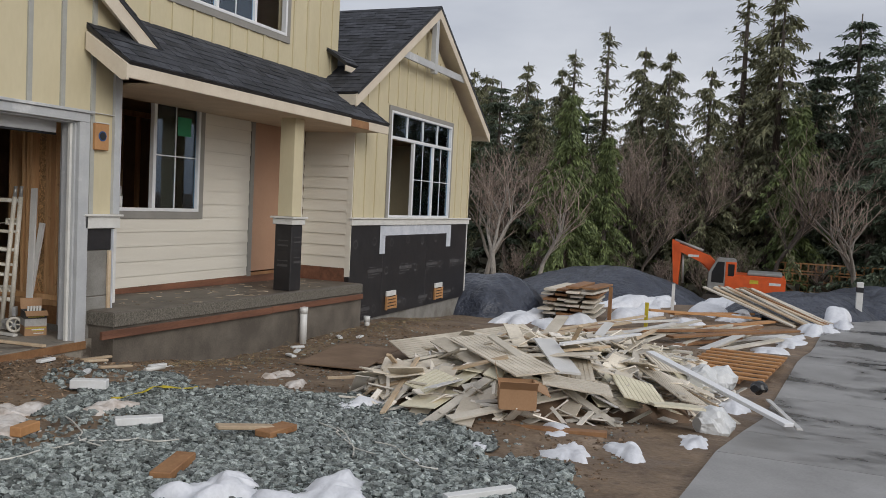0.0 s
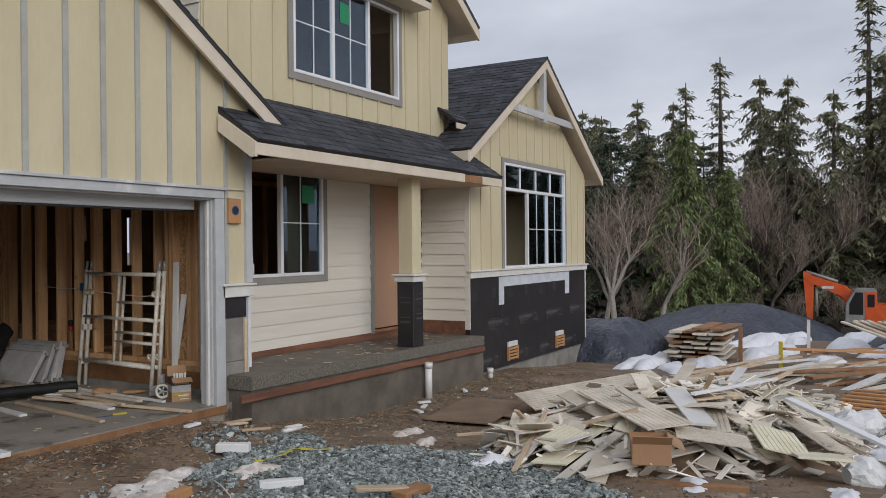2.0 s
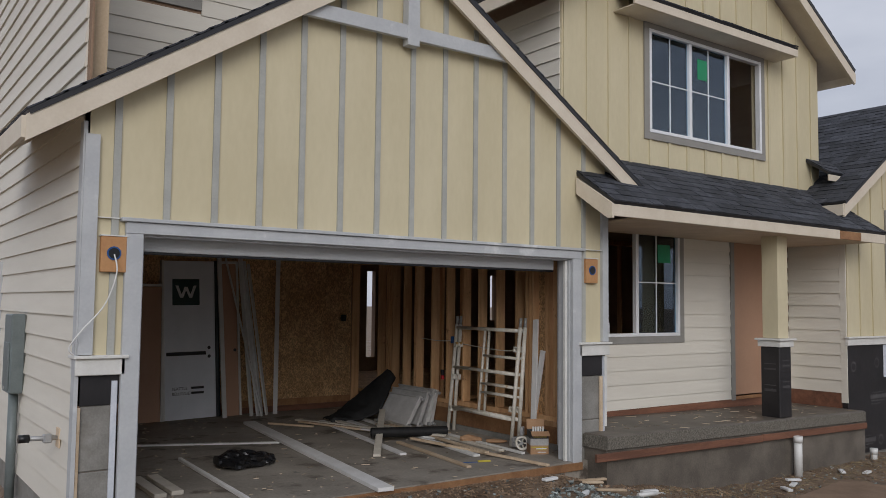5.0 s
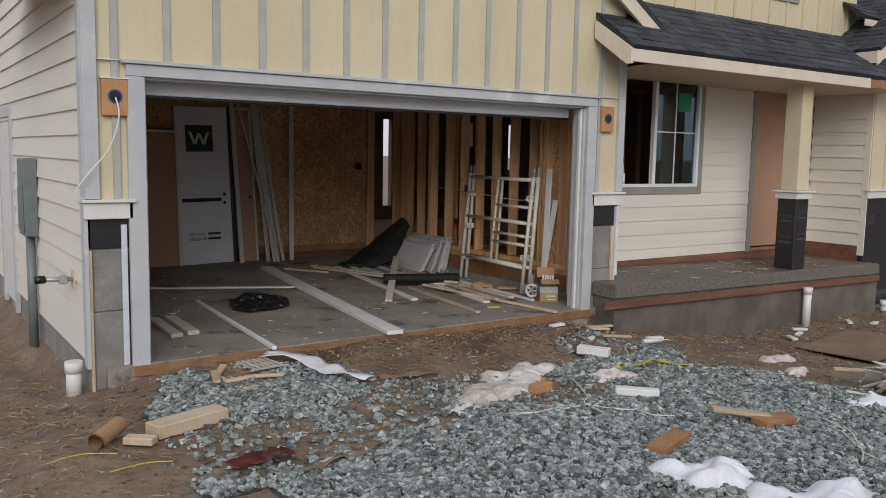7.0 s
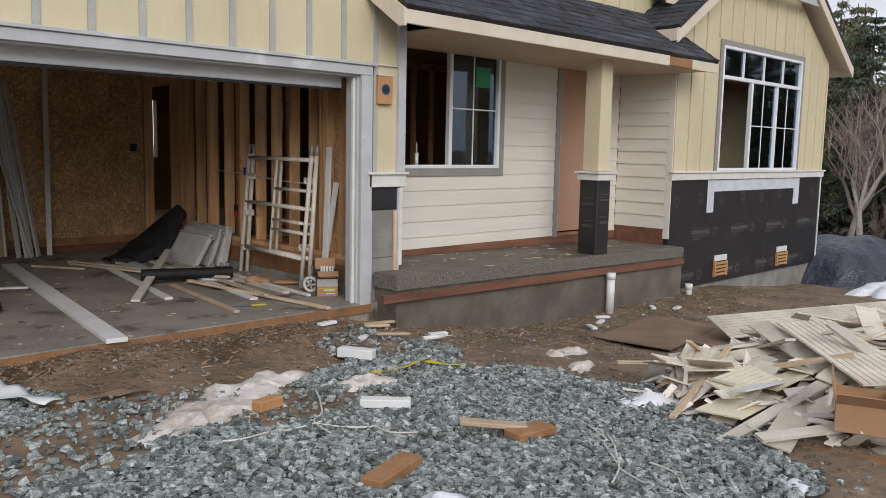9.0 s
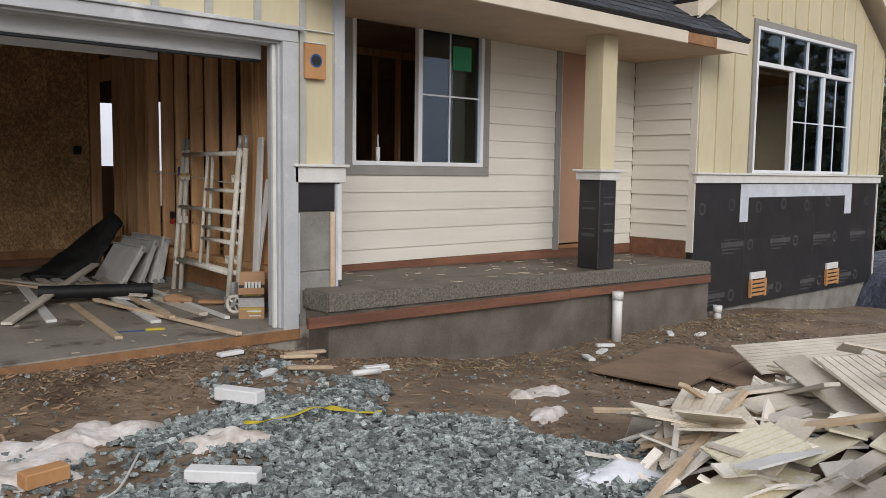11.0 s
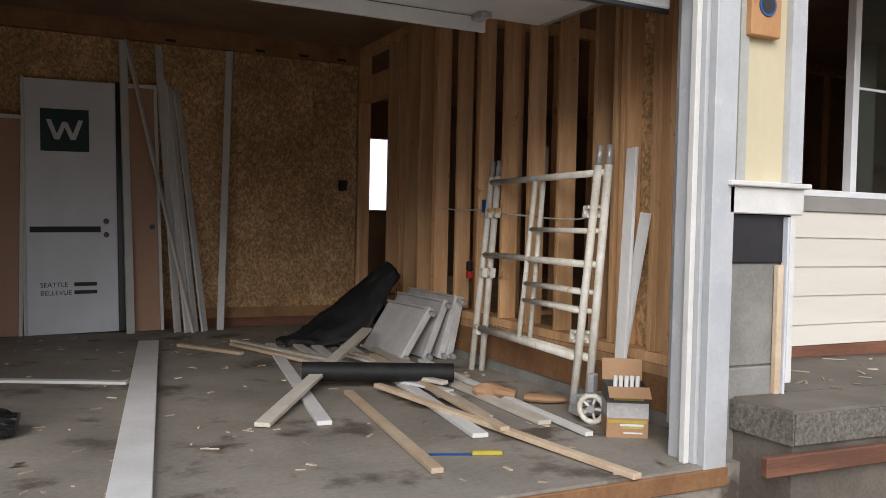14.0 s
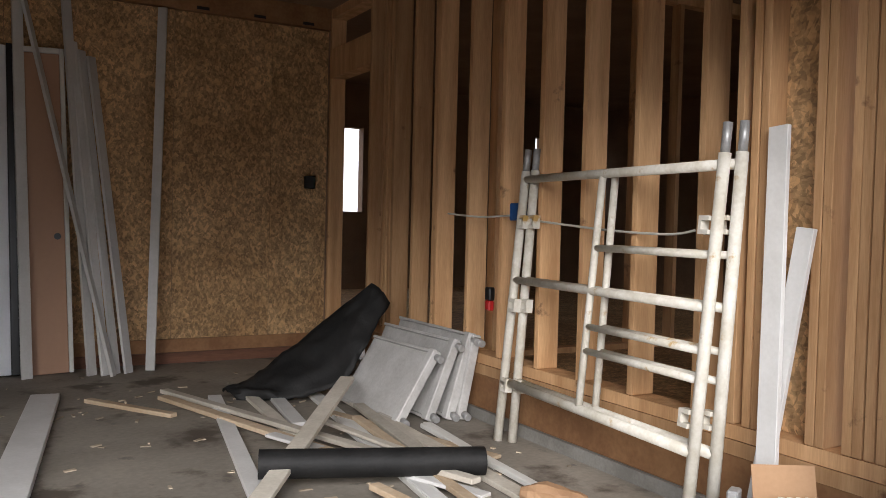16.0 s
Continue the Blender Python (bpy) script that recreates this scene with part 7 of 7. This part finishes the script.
exc = excavator()
exc.matrix_world = pose(41.2, -5.26, ground(41.2, -5.26), 0, 0, -90) @ Matrix.Diagonal((0.86, 0.86, 0.88, 1))
barrier = empty("floor_joists", 46.2, -9.6, ground(46.2, -9.6), label="stack of orange yellow open web joists", category="joists")
for k in range(3):
    zz = 0.75 + k * 0.55
    part("chord", box_bm(-0.06, 0.06, -2.6, 2.6, zz, zz + 0.07), LAMPWOOD, barrier)
    part("chord", box_bm(-0.06, 0.06, -2.6, 2.6, zz + 0.4, zz + 0.47), LAMPWOOD, barrier)
    for i in range(14):
        part("web", box_bm(-0.04, 0.04, -2.5 + i * 0.38, -2.42 + i * 0.38, zz + 0.0705, zz + 0.3995), LAMPWOOD, barrier)
for s in (-2.2, 2.2):
    part("bearer", box_bm(-0.5, 0.5, s - 0.06, s + 0.06, 0, 0.7495), BROWNWOOD, barrier)

# ---- trees ----
BARK = mat("grey_brown_bark", (0.15, 0.125, 0.10), 0.9, (0.07, 0.055, 0.045), 6, 0.5, stretch=(3, 3, 0.6))
PALEBARK = mat("pale_alder_bark", (0.36, 0.33, 0.29), 0.9, (0.2, 0.18, 0.155), 6, 0.4, stretch=(3, 3, 0.6))
TWIG = mat("brown_winter_twigs", (0.37, 0.30, 0.25), 0.9, (0.25, 0.19, 0.155), 6, 0)
CEDARLEAF = mat("cedar_foliage", (0.19, 0.235, 0.085), 0.8, (0.10, 0.13, 0.05), 1.2, 0, fine=9)
FIRLEAF = mat("dark_fir_foliage", (0.115, 0.145, 0.092), 0.8, (0.068, 0.09, 0.058), 1.2, 0, fine=9)
OLIVELEAF = mat("olive_foliage", (0.21, 0.21, 0.115), 0.8, (0.12, 0.122, 0.068), 1.2, 0, fine=9)
for m in (CEDARLEAF, FIRLEAF, OLIVELEAF, TWIG):
    island(m, 0.9)


def spray(verts, faces, p, dr, ln, w, rnd):
    """One small leaf clump: a bent, pointed blade."""
    side = Vector((rnd.uniform(-1, 1), rnd.uniform(-1, 1), rnd.uniform(-0.4, 0.4)))
    side = (side - dr * side.dot(dr)).normalized() * w
    k = len(verts)
    mid = p + dr * ln * 0.45
    tip = p + dr * ln + Vector((0, 0, -0.15 * ln))
    verts += [tuple(p), tuple(mid + side), tuple(tip), tuple(mid - side)]
    faces += [(k, k + 1, k + 2, k + 3)]


def conifer(name, seed, h, spread, droop, leaf, density, bare, label):
    rnd = random.Random(seed)
    root = empty(name, label=label, category="tree")
    bm = bmesh.new()
    tube(bm, (0, 0, -0.5), (0, 0, h * 0.5), 0.022 * h, 0.012 * h, n=10)
    tube(bm, (0, 0, h * 0.5), (0, 0, h), 0.012 * h, 0.002 * h, n=8)
    part("trunk", bm, BARK, root)
    verts, faces = [], []
    limbs = bmesh.new()
    z = h * bare
    while z < h * 0.985:
        f = (h - z) / (h * (1 - bare))
        reach = spread * (f ** 0.7) * rnd.uniform(0.3, 1.15) + 0.2
        for b in range(rnd.choice((4, 5, 6))):
            an = rnd.uniform(0, 6.283)
            d0 = Vector((math.cos(an), math.sin(an), 0.25 if droop < 0.5 else 0.05))
            r = reach * rnd.uniform(0.4, 1.35)
            steps = max(3, int(r / 0.32))
            pts = []
            for s in range(steps + 1):
                t = s / steps
                pts.append(Vector((d0.x * r * t, d0.y * r * t, z + d0.z * r * t - droop * r * t * t + 0.12 * r * t * t * t)))
            tube(limbs, pts[0], pts[min(2, steps)], 0.02 + 0.012 * f, 0.012, n=4, caps=False)
            for s in range(1, steps + 1):
                p = pts[s]
                for q in range(density):
                    dr = (d0 * rnd.uniform(0.2, 1.0) + Vector((rnd.uniform(-0.8, 0.8), rnd.uniform(-0.8, 0.8), -droop * rnd.uniform(0.3, 1.7)))).normalized()
                    spray(verts, faces, p + Vector((rnd.uniform(-0.2, 0.2), rnd.uniform(-0.2, 0.2), rnd.uniform(-0.15, 0.1))), dr, rnd.uniform(0.2, 0.52), rnd.uniform(0.03, 0.085), rnd)
        z += rnd.uniform(0.15, 0.55) * (h / 14)
    tagged(part("branchwork", limbs, BARK, root), kind="stuff")
    me = bpy.data.meshes.new("crown")
    me.from_pydata(verts, [], faces)
    me.materials.append(leaf)
    cr = new("crown", me)
    cr.parent = root
    return root


def bare_tree(name, seed, h, lean, label, bark, fork=0.25, twiggy=5):
    rnd = random.Random(seed)
    root = empty(name, label=label, category="tree")
    limbs, twigs = bmesh.new(), bmesh.new()

    def grow(p, d, ln, r, depth):
        n = 3
        for i in range(n):
            d = (d + Vector((rnd.uniform(-0.16, 0.16), rnd.uniform(-0.16, 0.16), 0.05))).normalized()
            q = p + d * ln / n
            tube(limbs if depth < 3 else twigs, p, q, r * (1 - 0.12 * i), r * (1 - 0.12 * (i + 1)), n=7 if depth < 2 else 3, caps=False)
            p = q
            if depth >= 1 and i < n - 1 and depth < twiggy:
                a = rnd.uniform(0, 6.283)
                grow(p, (d * 0.7 + Vector((math.cos(a), math.sin(a), rnd.uniform(0.0, 0.6))) * 0.7).normalized(), ln * 0.6, r * 0.42, depth + 1)
        if depth < twiggy:
            for k in range(3 if depth < 2 else 2):
                a = rnd.uniform(0, 6.283)
                grow(p, (d + Vector((math.cos(a), math.sin(a), 0.25)) * rnd.uniform(0.4, 0.8)).normalized(), ln * rnd.uniform(0.62, 0.85), r * 0.55, depth + 1)
    grow(Vector((0, 0, -0.3)), Vector((lean, 0, 1)).normalized(), h * fork, (0.013 if twiggy > 4 else 0.017) * h, 0)
    part("trunk", limbs, bark, root)
    tagged(part("twig_mass", twigs, TWIG, root), kind="stuff")
    return root


PROTO = [
    conifer("conifer", 1, 14, 3.6, 0.9, CEDARLEAF, 15, 0.03, "drooping green cedar at the edge of the wood"),
    conifer("conifer", 2, 17, 4.7, 0.45, FIRLEAF, 12, 0.06, "dark fir at the edge of the wood"),
    conifer("conifer", 3, 18, 4.9, 0.6, OLIVELEAF, 11, 0.06, "tall olive green conifer at the edge of the wood"),
    conifer("conifer", 4, 19, 2.0, 0.4, OLIVELEAF, 4, 0.3, "thin ragged fir rising over the wood"),
    bare_tree("bare_tree", 11, 13, 0.1, "leafless brown tree at the edge of the wood", BARK),
    bare_tree("bare_tree", 12, 12, -0.2, "leafless tree with pale crooked limbs", PALEBARK, 0.24, 4),
    bare_tree("bare_tree", 14, 9, 0.2, "leafless brown thicket tree at the edge of the wood", BARK, 0.14),
]


def plant(kind, x, y, k, turn):
    t = copy_thing(PROTO[kind], Matrix.Translation((x, y, ground(x, y) - 0.6)) @ Matrix.Rotation(turn, 4, "Z"))
    t.matrix_basis = t.matrix_basis @ Matrix.Diagonal((k, k, k, 1))
    t["group"] = "trees of the wood"
    return t


FORE = ((1, 49.8, 10.2, 0.72), (5, 35.5, 5.4, 0.78), (5, 37.5, 3.9, 0.72), (0, 42.0, 3.6, 0.76), (0, 43.5, 1.8, 0.62), (3, 60.2, 7.9, 0.85), (3, 56.0, 4.6, 0.88), (2, 50.0, -0.4, 0.78), (2, 53.0, 1.6, 0.82),
        (4, 54.0, -2.6, 0.9), (6, 44.5, -3.6, 0.85), (6, 46.0, -5.2, 0.9), (2, 49.0, -6.6, 0.92), (1, 51.0, -8.6, 0.8), (1, 50.0, -10.6, 0.9), (4, 52.0, -9.6, 1.15), (3, 52.0, -6.0, 0.9), (1, 46.5, -12.6, 0.85), (6, 46.0, -9.4, 0.8),
        (0, 47.5, -7.8, 0.75), (4, 47.0, 6.5, 0.85), (6, 41.0, 6.0, 0.8), (4, 45.0, 0.2, 0.7), (6, 43.0, -1.6, 0.75), (2, 47.5, -3.0, 0.7), (4, 43.0, 5.2, 0.9), (4, 46.0, 2.6, 0.95), (4, 48.5, 0.8, 1.0), (4, 46.5, -1.4, 0.95), (4, 48.0, -4.2, 1.05), (4, 45.5, -6.6, 0.9), (4, 48.0, -11.4, 1.1), (4, 51.0, -13.0, 1.2), (6, 42.5, 4.4, 0.9), (6, 44.0, 1.2, 0.8), (3, 50.0, -4.6, 0.95), (5, 45.0, -11.0, 0.9), (5, 39.0, 7.0, 0.8),
        (2, 51.5, 11.4, 0.72), (1, 53.0, 8.8, 0.7), (2, 55.0, 10.0, 0.8), (4, 48.0, 8.6, 0.9))
rnd = random.Random(3)
for kd, x, y, k in FORE:
    plant(kd, x, y, k * (1.1 if y < -5 else 1.08), rnd.uniform(0, 6.28))
for i in range(84):
    y = -30 + i * 0.72 + rnd.uniform(-0.6, 0.6)
    plant(rnd.choice((1, 2, 2, 4, 4, 6, 0)), 58 + rnd.uniform(-5, 12), y, rnd.uniform(0.6, 0.92), rnd.uniform(0, 6.28))
for i in range(46):
    plant(rnd.choice((1, 2, 2, 0, 4)), rnd.uniform(50, 57), -19 + i * 0.78 + rnd.uniform(-0.5, 0.5), rnd.uniform(0.42, 0.72), rnd.uniform(0, 6.28))
for i in range(26):
    x = -25 + i * 2.6 + rnd.uniform(-0.8, 0.8)
    plant(rnd.choice((1, 2, 4, 0)), x, -48 + rnd.uniform(-5, 5), rnd.uniform(0.5, 0.8), rnd.uniform(0, 6.28))
for p in PROTO:
    for o in list(p.children_recursive):
        bpy.data.objects.remove(o)
    bpy.data.objects.remove(p)
UNDER = mat("dark_undergrowth", (0.10, 0.092, 0.06), 0.9, (0.055, 0.05, 0.035), 1.5, 0)
island(UNDER, 0.9)
verts, faces = [], []
for i in range(16000):
    x, y = rnd.uniform(44, 72), rnd.uniform(-28, 26)
    z = ground(x, y) + abs(rnd.gauss(0, 1.3)) * min(1.6, max(0.3, (x - 43) / 7))
    spray(verts, faces, Vector((x, y, z)), Vector((rnd.uniform(-1, 1), rnd.uniform(-1, 1), rnd.uniform(-0.2, 1))).normalized(), rnd.uniform(0.5, 1.1), rnd.uniform(0.12, 0.3), rnd)
me = bpy.data.meshes.new("undergrowth")
me.from_pydata(verts, [], faces)
me.materials.append(UNDER)
tagged(new("undergrowth", me), "dark tangled undergrowth along the edge of the wood", "undergrowth", "", "stuff")

# ---- last small things ----
board("foam_strip", (2.58, -5.25, ground(2.58, -5.25) + 0.045), (2.93, -5.54, ground(2.93, -5.54) + 0.04), 0.06, 0.035, FOAM, "bent white foam trim strip on the gravel", "trim board")
for pts in ([(-0.62, -1.95), (-0.4, -1.88), (-0.25, -1.95)], [(-0.9, -1.6), (-0.7, -1.55), (-0.5, -1.62)]):
    cable("strap_scrap", [(a, b, rough_ground(a, b) + 0.02) for a, b in pts], 0.004, YELLOWTAPE, "scrap of yellow strap on the mud", "strap")
DRYGRASS = mat("dead_grass", (0.34, 0.27, 0.15), 0.85, (0.2, 0.15, 0.08), 5, 0)
island(DRYGRASS, 0.9)
rnd = random.Random(31)
verts, faces = [], []
for i in range(5200):
    q = i % 4
    if q == 0:
        x, y = rnd.gauss(-0.9, 0.7), rnd.gauss(-1.4, 1.0)
    elif q == 1:
        x, y = rnd.uniform(5.5, 11.5), rnd.gauss(-0.75, 0.22)
    elif q == 2:
        x, y = rnd.gauss(12.5, 1.6), rnd.gauss(-0.45, 0.18)
    else:
        x, y = rnd.gauss(-0.75, 0.3), rnd.uniform(-0.8, 5.0)
    if y > -0.36 and x > -0.35:
        continue
    spray(verts, faces, Vector((x, y, rough_ground(x, y) + 0.004)), Vector((rnd.uniform(-1, 1), rnd.uniform(-1, 1), rnd.uniform(0.02, 0.35))).normalized(), rnd.uniform(0.05, 0.16), 0.003, rnd)
me = bpy.data.meshes.new("dead_grass")
me.from_pydata(verts, [], faces)
me.materials.append(DRYGRASS)
tagged(new("dead_grass", me), "flattened straw and dead grass on the mud", "grass", "", "stuff")
